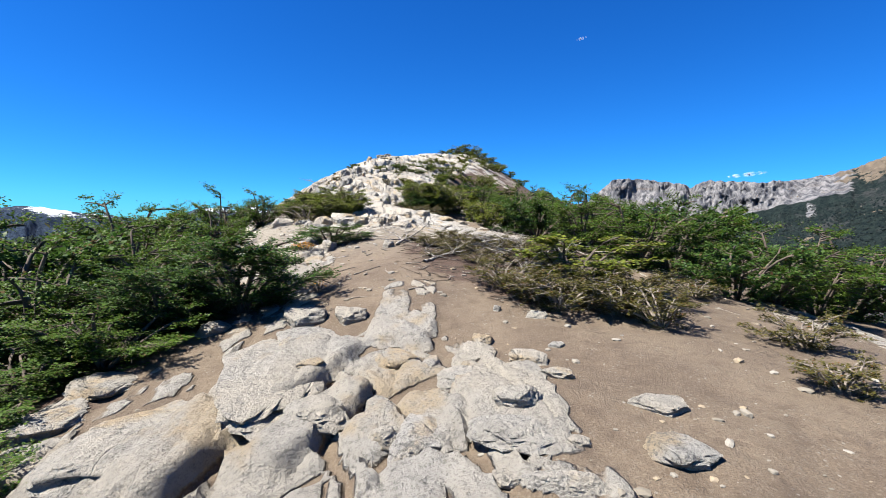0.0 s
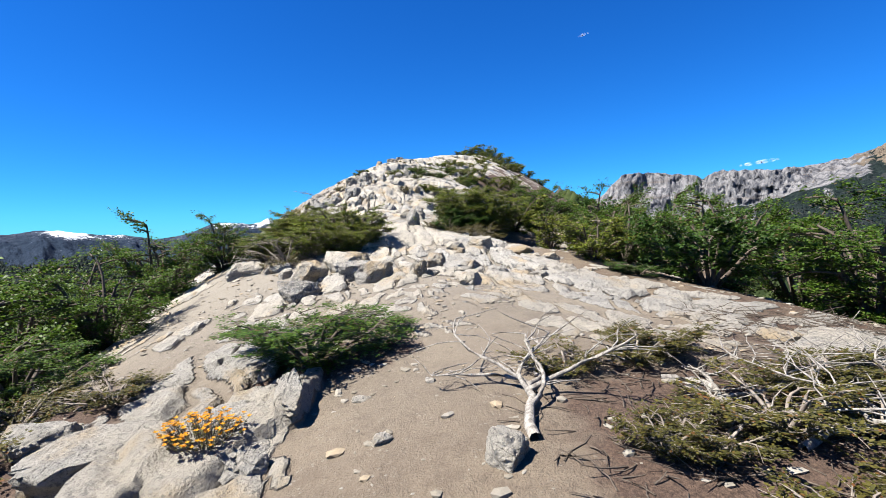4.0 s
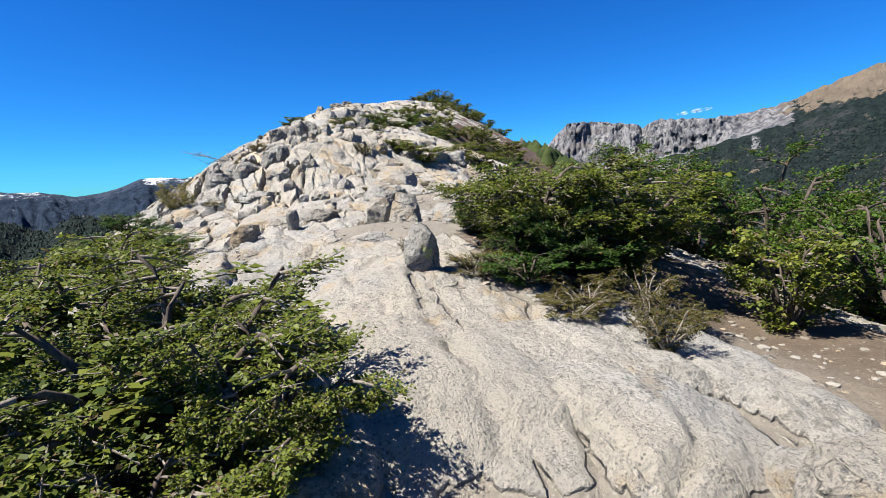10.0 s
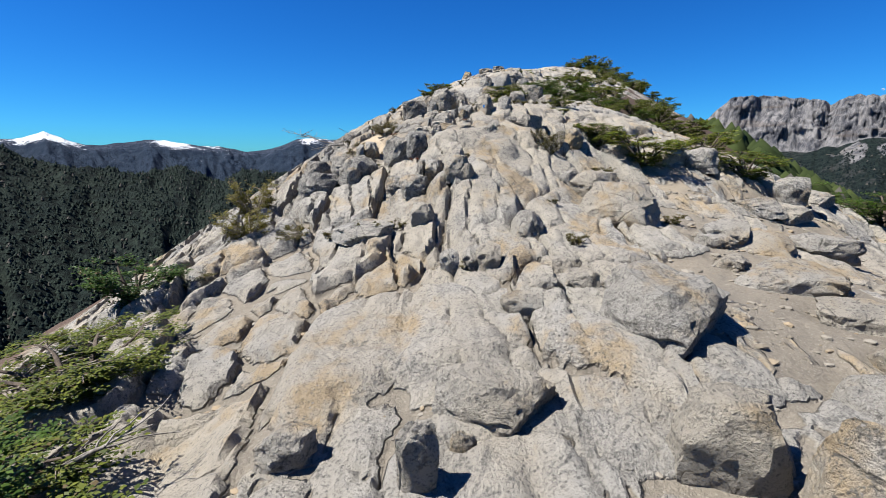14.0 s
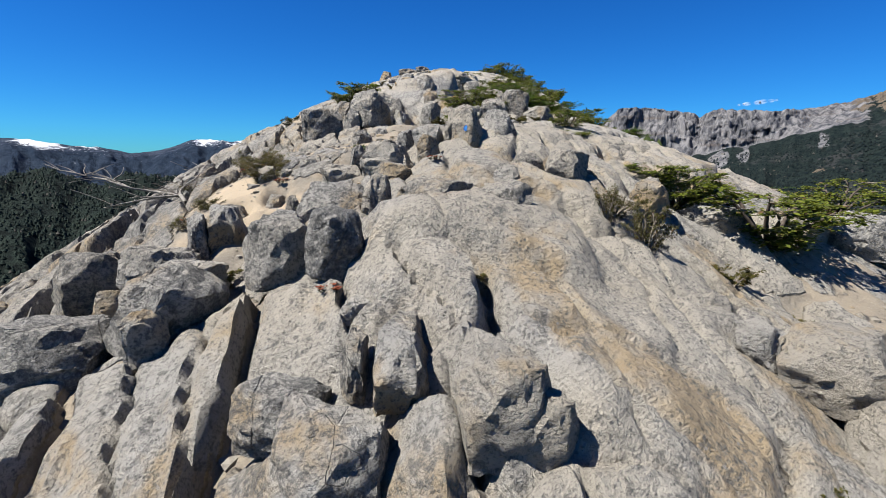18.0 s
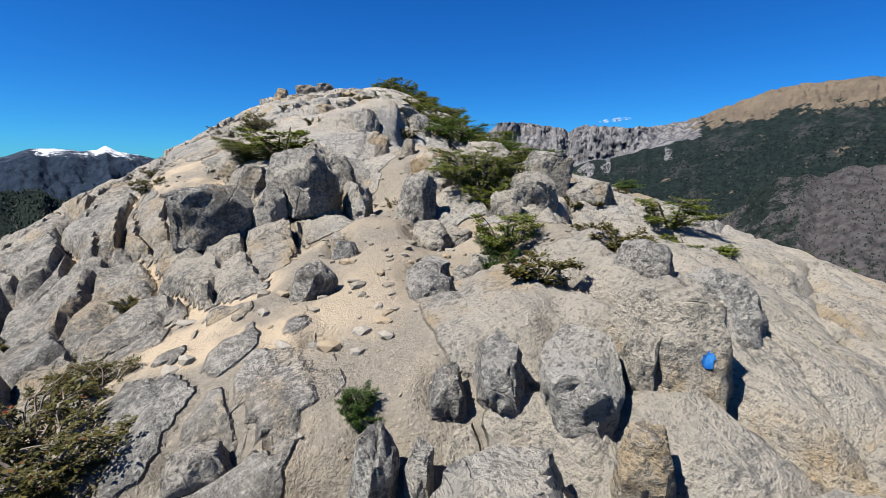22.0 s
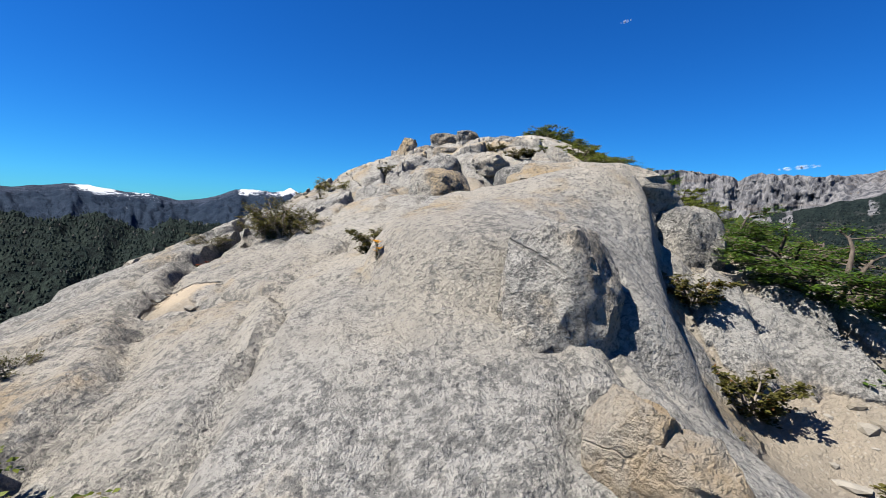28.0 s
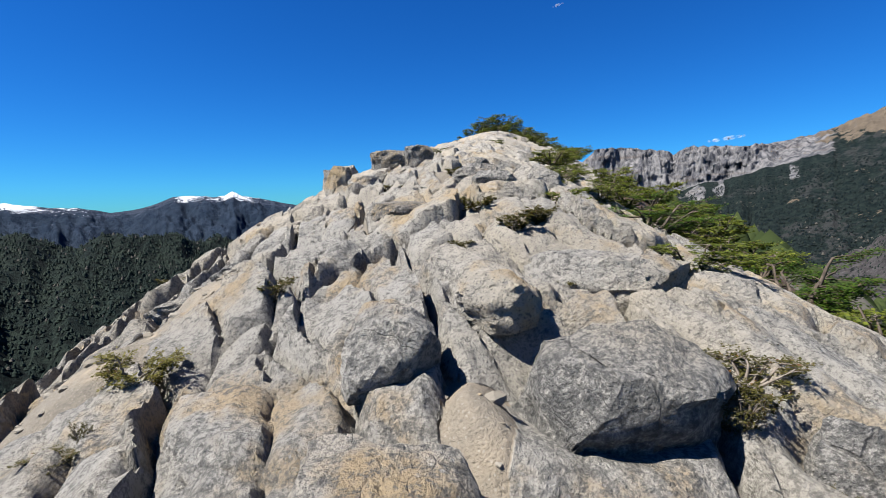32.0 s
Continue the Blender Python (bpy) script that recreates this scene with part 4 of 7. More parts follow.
def skirt_fields(x, y):
    out = ground_fields(x, y)
    inside = np.clip(np.minimum(np.minimum(x + 17, 53 - x), np.minimum(y + 9, 138 - y)) / 3, 0, 1)
    wood = 3.0 * fractal(x * 0.11, y * 0.11, 5, 4) * np.clip((np.hypot(x - 8, y - 40) - 30) / 40, 0, 1)
    return (out[0] - 4.0 * inside + wood,) + tuple(out[1:])


GROUND_LAYERS = ("rock", "litter", "stony", "aged", "tone")
NEAR_X, NEAR_Y = np.arange(-8, 10.01, 0.036), np.arange(-5, 51.01, 0.04)
NEAR_Z = ground_fields(*np.meshgrid(NEAR_X, NEAR_Y))[0]
tagged(grid_object("ground", NEAR_X, NEAR_Y, ground_fields, MAT_GROUND, GROUND_LAYERS),
       "pale jointed bedrock, tan trail dirt and leaf litter on the ridge", "ground", kind="structure")
tagged(grid_object("ground_knoll", np.arange(-6, 42.01, 0.16), np.arange(50.9, 122.01, 0.18), ground_fields, MAT_GROUND, GROUND_LAYERS),
       "pale broken rock of the summit knoll", "ground", kind="structure")
tagged(grid_object("ground_flank", np.arange(-18, 54.01, 0.36), np.arange(-10, 139.01, 0.4), flank_fields, MAT_GROUND, GROUND_LAYERS),
       "pale broken rock of the ridge's flanks", "ground", kind="structure")
tagged(grid_object("ground_skirt", np.arange(-150, 190.01, 2.0), np.arange(-120, 240.01, 2.0), skirt_fields, MAT_GROUND, GROUND_LAYERS),
       "wooded stony slope falling from the ridge to the valley", "ground", kind="structure")

# ---- valley and mountains ----
def far_material(name, build, scale=0.0, deep=0.0):
    n = Nodes(name, 0.95)
    n.bsdf.inputs["Specular IOR Level"].default_value = 0.05
    if scale:
        n.bump(n.noise(scale, 7, 0.72, n.stretch(1.3, 1.3, 0.35)), 1.0, deep)
    return n.done(build(n))


def wood_tones(n):
    # woods lifted and blued, distance haze put into their colour
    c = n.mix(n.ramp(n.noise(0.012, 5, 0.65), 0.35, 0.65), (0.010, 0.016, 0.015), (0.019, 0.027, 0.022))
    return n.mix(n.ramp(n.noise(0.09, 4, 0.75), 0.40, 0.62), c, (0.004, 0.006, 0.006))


def cliff_tones(n):
    """Grey cliffs with rusty bands above dark woods, bare tan slopes on top; haze is put in as a blue cast."""
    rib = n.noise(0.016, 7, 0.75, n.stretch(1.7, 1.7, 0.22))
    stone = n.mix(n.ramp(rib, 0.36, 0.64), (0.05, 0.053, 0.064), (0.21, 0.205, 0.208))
    stone = n.mix(n.ramp(n.noise(0.01, 4, 0.6, n.stretch(0.3, 0.3, 3.0)), 0.55, 0.7, 0.0, 0.5), stone, (0.128, 0.102, 0.083))
    tan = n.mix(n.ramp(n.noise(0.01, 5, 0.65), 0.35, 0.65), (0.148, 0.119, 0.088), (0.109, 0.089, 0.069))
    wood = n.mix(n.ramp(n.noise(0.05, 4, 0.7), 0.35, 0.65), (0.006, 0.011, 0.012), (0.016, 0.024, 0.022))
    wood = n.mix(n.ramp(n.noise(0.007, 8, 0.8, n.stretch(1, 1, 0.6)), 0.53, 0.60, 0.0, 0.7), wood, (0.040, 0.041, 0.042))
    edge = n.math("MULTIPLY", n.math("SUBTRACT", n.noise(0.012, 6, 0.72, n.stretch(1, 1, 0.25)), 0.5), 0.9)
    c = n.mix(n.ramp(n.math("ADD", n.attr("bare"), edge), 0.42, 0.52), wood, stone)
    tongue = n.math("MULTIPLY", n.math("SUBTRACT", n.noise(0.006, 7, 0.78, n.stretch(1, 1, 0.5)), 0.5), 3.6)
    c = n.mix(n.ramp(n.math("ADD", n.attr("tan"), tongue), 0.45, 0.56), c, tan)
    return n.mix(n.ramp(n.math("ADD", n.attr("snow"), edge), 0.62, 0.66), c, (0.459, 0.477, 0.502))


def scree_tones(n):
    stone = n.mix(n.ramp(n.noise(0.06, 5, 0.7), 0.35, 0.65), (0.036, 0.033, 0.035), (0.076, 0.071, 0.072))
    wood = wood_tones(n)
    return n.mix(n.ramp(n.math("ADD", n.noise(0.022, 6, 0.75), n.math("MULTIPLY", n.attr("bare"), 0.6)), 0.66, 0.76), wood, stone)


def hill_tones(n):
    stone = n.mix(n.ramp(n.noise(0.08, 5, 0.7), 0.35, 0.65), (0.095, 0.086, 0.078), (0.171, 0.157, 0.138))
    edge = n.math("MULTIPLY", n.math("SUBTRACT", n.noise(0.03, 6, 0.75, n.stretch(1, 1, 0.4)), 0.5), 1.6)
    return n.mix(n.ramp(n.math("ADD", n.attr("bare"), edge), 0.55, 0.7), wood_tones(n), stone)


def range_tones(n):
    """Far range: dark woods, bare grey tops, snow; distance haze is painted in as blue."""
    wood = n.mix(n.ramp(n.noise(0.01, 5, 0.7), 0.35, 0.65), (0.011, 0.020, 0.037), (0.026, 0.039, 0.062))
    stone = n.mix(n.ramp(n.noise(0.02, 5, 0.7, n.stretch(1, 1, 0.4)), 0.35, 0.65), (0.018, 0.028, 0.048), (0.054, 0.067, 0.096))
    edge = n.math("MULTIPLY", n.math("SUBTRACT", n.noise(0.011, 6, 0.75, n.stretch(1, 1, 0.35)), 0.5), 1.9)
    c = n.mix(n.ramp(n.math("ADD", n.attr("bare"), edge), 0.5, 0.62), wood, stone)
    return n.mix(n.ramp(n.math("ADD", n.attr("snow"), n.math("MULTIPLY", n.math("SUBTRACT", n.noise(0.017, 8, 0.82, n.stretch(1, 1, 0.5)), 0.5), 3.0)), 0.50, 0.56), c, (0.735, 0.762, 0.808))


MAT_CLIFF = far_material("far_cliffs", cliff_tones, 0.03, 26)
MAT_SCREE = far_material("far_scree", scree_tones, 0.04, 16)
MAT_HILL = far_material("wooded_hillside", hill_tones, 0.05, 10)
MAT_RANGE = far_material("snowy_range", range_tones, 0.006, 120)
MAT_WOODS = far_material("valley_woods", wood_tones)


def polar_sheet(name, turns, steps, shape, material, keys=()):
    """A mountainside: shape(turn in degrees, share from foot to back) gives distance, height and attributes."""
    ga, gs = np.meshgrid(turns, np.linspace(0, 1, steps))
    r, z, *rest = shape(ga, gs)
    co = np.stack([r * np.sin(np.radians(ga)), r * np.cos(np.radians(ga)), z], -1).reshape(-1, 3)
    rows, cols = ga.shape
    i = np.arange(rows * cols).reshape(rows, cols)
    quads = np.stack([i[:-1, :-1], i[:-1, 1:], i[1:, 1:], i[1:, :-1]], -1).reshape(-1, 4)
    data = bpy.data.meshes.new(name)
    fill_mesh(data, co, quads)
    for key, values in zip(keys, rest):
        data.attributes.new(key, "FLOAT", "POINT").data.foreach_set("value", values.astype(np.float32).ravel())
    data.materials.append(material)
    return new(name, data), co.reshape(rows, cols, 3)


def rise(degrees, r):
    return 5 + r * np.tan(np.radians(degrees))


def along(share, stops, values):
    """Piecewise straight line through values (arrays) at the given shares."""
    out = values[0] + 0 * share
    for (a, va), (b, vb) in zip(zip(stops, values), zip(stops[1:], values[1:])):
        t = np.clip((share - a) / (b - a), 0, 1)
        out = np.where(share >= a, va + (vb - va) * t, out)
    return out


def cliff_shape(turn, s):
    crest = np.interp(turn, (20, 26.5, 27.9, 28.8, 30.5, 32.7, 34.5, 36.0, 36.7, 37.4, 38.4, 42, 46, 48.7, 51.5, 55.8, 58.2, 62, 67, 95),
                      (1.0, 2.6, 3.9, 4.85, 4.95, 4.85, 4.5, 4.2, 3.85, 4.25, 4.55, 4.3, 4.35, 4.8, 5.8, 7.3, 7.65, 7.7, 7.65, 7.0))
    crest = crest + 0.10 * np.clip((50 - turn) / 6, 0.12, 1) * fractal(turn * 2.2, 0 * turn, 5, 4)
    foot = np.interp(turn, (20, 28, 36, 44, 48, 52, 58, 95), (-1.5, -0.3, 0.0, 1.9, 3.1, 3.3, 4.6, 5.0)) + 0.35 * fractal(turn * 0.9, 0 * turn, 9, 3)
    rib = np.abs(fractal(turn * 0.75 + 1.5 * s, s * 3.5, 21, 5, 0.6)) + 0.5 * fractal(turn * 0.5, s * 9, 25, 3)
    gully = 45 * np.exp(-((turn - 36.7) / 0.7) ** 2)
    face = np.clip((48 - turn) / 4, 0.12, 1)
    near = 2480 + 60 * fractal(turn * 0.3, 0 * turn, 31, 3) + 75 * rib * face + gully
    deep = 130 + 420 * (1 - face)
    stops = (0.0, 0.12, 0.5, 0.86, 0.93, 1.0)
    r = along(s, stops, (950 + 0 * turn, 1400 + 0 * turn, near, near + deep, near + deep + 160, near + deep + 1500))
    z = along(s, stops, (-360 + 0 * turn, -340 + 0 * turn, rise(foot, near), rise(crest, near + deep + 160) * 0.985, rise(crest, near + deep + 160), -100 + 0 * turn))
    z = z + np.clip(s * 4, 0, 1) * np.clip((0.5 - s) * 8, 0, 1) * 34 * fractal(turn * 0.5, s * 6, 41, 3)
    z = z + np.clip((s - 0.5) * 12, 0, 1) * np.clip((0.9 - s) * 12, 0, 1) * 22 * fractal(turn * 2.0, s * 22, 45, 3)
    wooded = np.clip((turn - 47) / 4, 0, 1)
    bare = np.where(s > 0.5, 1 - 0.75 * wooded, 0.05) + (0.3 + 0.9 * fractal(turn * 0.9, 0 * turn, 61, 3)) * np.exp(-((s - 0.46) / 0.05) ** 2) * (1 - wooded)
    height = np.degrees(np.arctan2(z, r))
    tan = np.clip((turn - 44) / 4, 0, 1) * np.clip((height - (crest - np.interp(turn, (44, 50, 56, 60, 67), (0.6, 1.2, 3.2, 2.6, 2.4)))) / 1.9, 0, 1)
    snow = 0.55 * np.exp(-((turn - 53.3) / 0.45) ** 2 - ((height - 2.2) / 0.35) ** 2)
    return r, z, bare, tan, snow


def scree_shape(turn, s):
    crest = np.interp(turn, (44, 50, 54, 57.3, 60, 63, 67.6, 80), (-13, -6.5, -3.0, -0.2, 0.4, 0.65, 0.95, 1.2)) + 0.5 * fractal(turn * 0.8, 0 * turn, 3, 4)
    far = 1500 + 80 * fractal(turn * 0.4, 0 * turn, 13, 3)
    r = along(s, (0, 0.75, 1), (700 + 0 * turn, far, far + 600))
    z = along(s, (0, 0.75, 1), (-330 + 0 * turn, rise(crest, far), -300 + 0 * turn)) + 30 * np.clip(s * 5, 0, 1) * fractal(turn * 0.4, s * 5, 17, 3)
    return r, z, np.clip(0.35 + 0.9 * fractal(turn * 0.35, s * 3, 29, 3) + 0.3 * s, 0, 1)


def hill_shape(turn, s):
    crest = np.interp(turn, (-95, -60, -43, -37, -30, -23, -16, -11.5, -4, 6, 20), (1.5, 0.8, 0.1, -1.2, -1.7, -2.1, -3.5, -4.2, -5.2, -6.5, -9))
    far = 1150 + 120 * fractal(turn * 0.12, 0 * turn, 3, 3)
    r = along(s, (0, 0.7, 1), (430 + 0 * turn, far, far + 900))
    z = along(s, (0, 0.7, 1), (-300 + 0 * turn, rise(crest, far), -160 + 0 * turn)) + np.clip(s * 5, 0, 1) * 42 * fractal(turn * 0.28, s * 4, 17, 5)
    bare = 0.75 * np.exp(-((turn + 18) / 4.5) ** 2 - ((s - 0.36) / 0.13) ** 2) + 0.5 * np.exp(-((turn + 40) / 4) ** 2 - ((s - 0.1) / 0.1) ** 2)
    return r, z, bare


def range_shape(turn, s):
    crest = np.interp(turn, (-95, -60, -46, -43, -41, -39.6, -38.2, -37, -35.5, -33.5, -31.4, -30.2, -28.4, -26.8, -25.2, -23.5, -22.5),
                      (0.6, 0.9, 0.8, 1.05, 1.3, 1.85, 1.2, 0.75, 0.65, 0.95, 1.2, 1.15, 0.85, 0.6, 0.55, 0.2, 0.0))
    east = np.interp(turn, (-22.5, -20.5, -18.7, -17.1, -15.3, -13.4, -12.3, -11.5, -10.6, -9.2, -7, -5, 0, 12, 24),
                     (0.0, 0.25, 0.75, 1.4, 1.45, 1.3, 1.4, 1.85, 1.35, 1.1, 0.6, 0.1, 0.4, 0.6, 0.5))
    crest = np.where(turn < -22.5, crest, east) + 0.09 * fractal(turn * 1.7, 0 * turn, 3, 4)
    far = 4250 + 0 * turn
    r = along(s, (0, 0.8, 1), (1700 + 0 * turn, far, far + 450))
    z = along(s, (0, 0.8, 1), (-330 + 0 * turn, rise(crest, far), -200 + 0 * turn)) + np.clip(s * 3, 0, 1) * np.clip((0.8 - s) * 6, 0, 1) * 90 * fractal(turn * 0.7, s * 6, 17, 5)
    height = np.degrees(np.arctan2(z, r))
    top = np.clip(1 - (crest - height) / 0.9, 0, 1)
    bare = 0.25 + 0.6 * top * np.clip((turn + 60) / 10, 0, 1)
    snowy = np.exp(-((turn + 39.8) / 2.6) ** 2) * 1.1 + np.exp(-((turn + 29.6) / 1.9) ** 2) + 0.85 * np.exp(-((turn + 11.4) / 2.4) ** 2) + 0.75 * np.exp(-((turn + 15.8) / 1.3) ** 2) + 0.45 * np.exp(-((turn + 25.5) / 1.5) ** 2)
    return r, z, bare, 0.98 * snowy * np.clip(1.25 * top, 0, 1)


def crowns(name, spots, tall, wide, material, label):
    """Far trees: one joined mesh of small ragged cones."""
    rng = np.random.default_rng(len(name))
    n = len(spots)
    ring = np.arange(6) * math.pi / 3
    h = tall * rng.uniform(0.6, 1.35, n)
    w = wide * rng.uniform(0.65, 1.3, n)
    co = np.zeros((n, 13, 3))
    co[:, 0] = spots + np.stack([0 * h, 0 * h, h], -1)
    for k, (lift, size) in enumerate(((0.55, 0.62), (0.12, 1.0))):
        jag = rng.uniform(0.6, 1.3, (n, 6))
        for q in range(6):
            co[:, 1 + 6 * k + q, 0] = spots[:, 0] + w * size * jag[:, q] * math.cos(ring[q] + k * 0.5)
            co[:, 1 + 6 * k + q, 1] = spots[:, 1] + w * size * jag[:, q] * math.sin(ring[q] + k * 0.5)
            co[:, 1 + 6 * k + q, 2] = spots[:, 2] + h * lift
    one = [(0, 1 + q, 1 + (q + 1) % 6) for q in range(6)]
    for q in range(6):
        a0, a1, b0, b1 = 1 + q, 1 + (q + 1) % 6, 7 + q, 7 + (q + 1) % 6
        one += [(a0, b0, b1), (a0, b1, a1)]
    faces = (np.array(one)[None] + 13 * np.arange(n)[:, None, None]).reshape(-1, 3)
    data = bpy.data.meshes.new(name)
    fill_mesh(data, co.reshape(-1, 3), faces)
    data.materials.append(material)
    return tagged(new(name, data), label, "trees", kind="stuff")


# default crown colours carry a painted bluish haze like the woods beneath
def crown_material(name="far_tree_crowns", low=(0.009, 0.015, 0.014), high=(0.020, 0.028, 0.022)):
    n = Nodes(name, 0.9)
    n.bsdf.inputs["Specular IOR Level"].default_value = 0.05
    c = n.mix(n.island(), low, high)
    return n.done(n.mix(n.ramp(n.island(), 0.95, 0.97), c, (0.059, 0.056, 0.05)))


def sample_sheet(points, count, seed, low, high, keep=None):
    rng = np.random.default_rng(seed)
    rows, cols = points.shape[:2]
    a, b = rng.uniform(low, high, count) * (rows - 1), rng.uniform(0.01, 0.99, count) * (cols - 1)
    i, j = a.astype(int), b.astype(int)
    u, v = (a - i)[:, None], (b - j)[:, None]
    p = (points[i, j] * (1 - u) + points[i + 1, j] * u) * (1 - v) + (points[i, j + 1] * (1 - u) + points[i + 1, j + 1] * u) * v
    return p if keep is None else p[keep(i, j) > rng.uniform(0, 1, count)]


MAT_CROWN = crown_material()
# bluer crowns for the cliff slope, where haze is painted into the leaf colour
MAT_CROWN_FAR = crown_material("haze_blue_tree_crowns", (0.005, 0.009, 0.011), (0.013, 0.018, 0.017))
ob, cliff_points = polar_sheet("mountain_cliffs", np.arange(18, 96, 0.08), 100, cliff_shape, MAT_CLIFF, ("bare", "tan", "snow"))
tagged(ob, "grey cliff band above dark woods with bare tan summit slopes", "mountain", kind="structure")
ob, scree_points = polar_sheet("mountain_scree", np.arange(42, 96, 0.15), 70, scree_shape, MAT_SCREE, ("bare",))
tagged(ob, "grey scree hillside dotted with dark trees", "mountain", kind="structure")
ob, hill_points = polar_sheet("mountain_wooded", np.arange(-110, 24, 0.25), 70, hill_shape, MAT_HILL, ("bare",))
tagged(ob, "dark wooded hillside with pale ravine cliffs", "mountain", kind="structure")
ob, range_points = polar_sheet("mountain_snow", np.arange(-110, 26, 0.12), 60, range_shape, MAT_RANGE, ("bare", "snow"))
tagged(ob, "far mountain range with snow on its peaks, blued for haze", "mountain", kind="structure")

hill_bare = hill_shape(*np.meshgrid(np.arange(-110, 24, 0.25), np.linspace(0, 1, 70)))[2]
crowns("hillside_trees", sample_sheet(hill_points, 26000, 4, 0.02, 0.72, lambda i, j: 1.1 - 1.2 * hill_bare[i, j]), 5.0, 2.5, MAT_CROWN,
       "dense dark woods covering the far hillside")
scree_bare = scree_shape(*np.meshgrid(np.arange(42, 96, 0.15), np.linspace(0, 1, 70)))[2]
crowns("scree_trees", sample_sheet(scree_points, 16000, 5, 0.02, 0.76, lambda i, j: 1.05 - 0.95 * scree_bare[i, j]), 4.0, 1.7, MAT_CROWN,
       "scattered dark trees on the scree hillside")
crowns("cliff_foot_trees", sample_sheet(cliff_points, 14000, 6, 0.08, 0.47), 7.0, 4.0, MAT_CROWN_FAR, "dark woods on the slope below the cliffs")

slope_rng = np.random.default_rng(12)
sx, sy = slope_rng.uniform(-70, 90, 16000), slope_rng.uniform(-50, 120, 16000)
gap = np.abs(sx - np.interp(sy, ALONG, PROFILE[0]))
keep = (gap > 17) & (slope_rng.uniform(0, 1, 16000) < 0.7)
sx, sy = sx[keep], sy[keep]
MAT_SLOPE = crown_material("slope_shrub_leaves", (0.012, 0.02, 0.008), (0.033, 0.044, 0.015))
crowns("slope_shrubs", np.stack([sx, sy, ground_fields(sx, sy)[0] - 0.3], -1), 2.0, 1.5, MAT_SLOPE, "low beech scrub covering the slopes below the ridge")

ring = np.linspace(0, 2 * math.pi, 97)
disc = bpy.data.meshes.new("valley_ground")
reach = (60, 400, 1500, 4850)
fill_mesh(disc, np.array([(r * math.sin(t), r * math.cos(t), -345.0) for r in reach for t in ring]),
          np.array([(97 * k + q, 97 * k + 97 + q, 97 * k + 98 + q, 97 * k + 1 + q) for k in range(3) for q in range(96)]))
disc.materials.append(MAT_WOODS)
tagged(new("valley_ground", disc), "dark wooded valley floor reaching to the horizon", "ground", kind="structure")


def cloud(turn, height, r, wide, tall, seed):
    """A small bright wisp far above the cliffs."""
    rng = random.Random(seed)
    bm = bmesh.new()
    for i in range(14):
        m = bmesh.ops.create_icosphere(bm, subdivisions=2, radius=1.0)
        f = rng.uniform(-1, 1)
        size = (1 - 0.7 * abs(f)) * rng.uniform(0.5, 1)
        for v in m["verts"]:
            p = v.co * (1 + 0.25 * noise.noise(v.co * 2 + Vector((i, seed, 0))))
            v.co = Vector((f * wide / 2 + p.x * wide * 0.14 * size, p.y * wide * 0.1, rng.uniform(-0.02, 0.02) * tall + p.z * tall * 0.4 * size + 0.25 * tall * f))
    data = bpy.data.meshes.new("cloud")
    bm.to_mesh(data)
    bm.free()
    data.polygons.foreach_set("use_smooth", [True] * len(data.polygons))
    data.materials.append(MAT_CLOUD)
    ob = new("cloud", data)
    a, b = radians(turn), radians(height)
    ob.matrix_basis = pose(r * math.sin(a) * math.cos(b), r * math.cos(a) * math.cos(b), 5 + r * math.sin(b), 0, 0, -turn)
    return tagged(ob, "small white wisp of cloud in a clear sky", "cloud", kind="structure")


def cloud_material():
    n = Nodes("cloud_white", 1.0)
    veil = n.add("ShaderNodeBsdfTransparent")
    both = n.add("ShaderNodeMixShader")
    n.put(both.inputs[0], n.ramp(n.noise(0.02, 4), 0.3, 0.7, 0.01, 0.12))
    n.link(veil.outputs[0], both.inputs[1])
    n.link(n.bsdf.outputs[0], both.inputs[2])
    n.link(both.outputs[0], n.tree.nodes["Material Output"].inputs["Surface"])
    return n.done((0.85, 0.87, 0.9))


MAT_CLOUD = cloud_material()
cloud(41.8, 5.25, 4600, 300, 60, 3)
cloud(25.2, 20.1, 4600, 85, 40, 5)

# ---- loose and standing rocks ----
def height_at(x, y):
    """The ground's height, from the near mesh where it reaches."""
    u, v = (x - NEAR_X[0]) / 0.036, (y - NEAR_Y[0]) / 0.04
    if 0 <= u < len(NEAR_X) - 1 and 0 <= v < len(NEAR_Y) - 1:
        i, j = int(u), int(v)
        u, v = u - i, v - j
        return float((NEAR_Z[j, i] * (1 - u) + NEAR_Z[j, i + 1] * u) * (1 - v) + (NEAR_Z[j + 1, i] * (1 - u) + NEAR_Z[j + 1, i + 1] * u) * v)
    return float(ground_fields(np.array([float(x)]), np.array([float(y)]))[0][0])


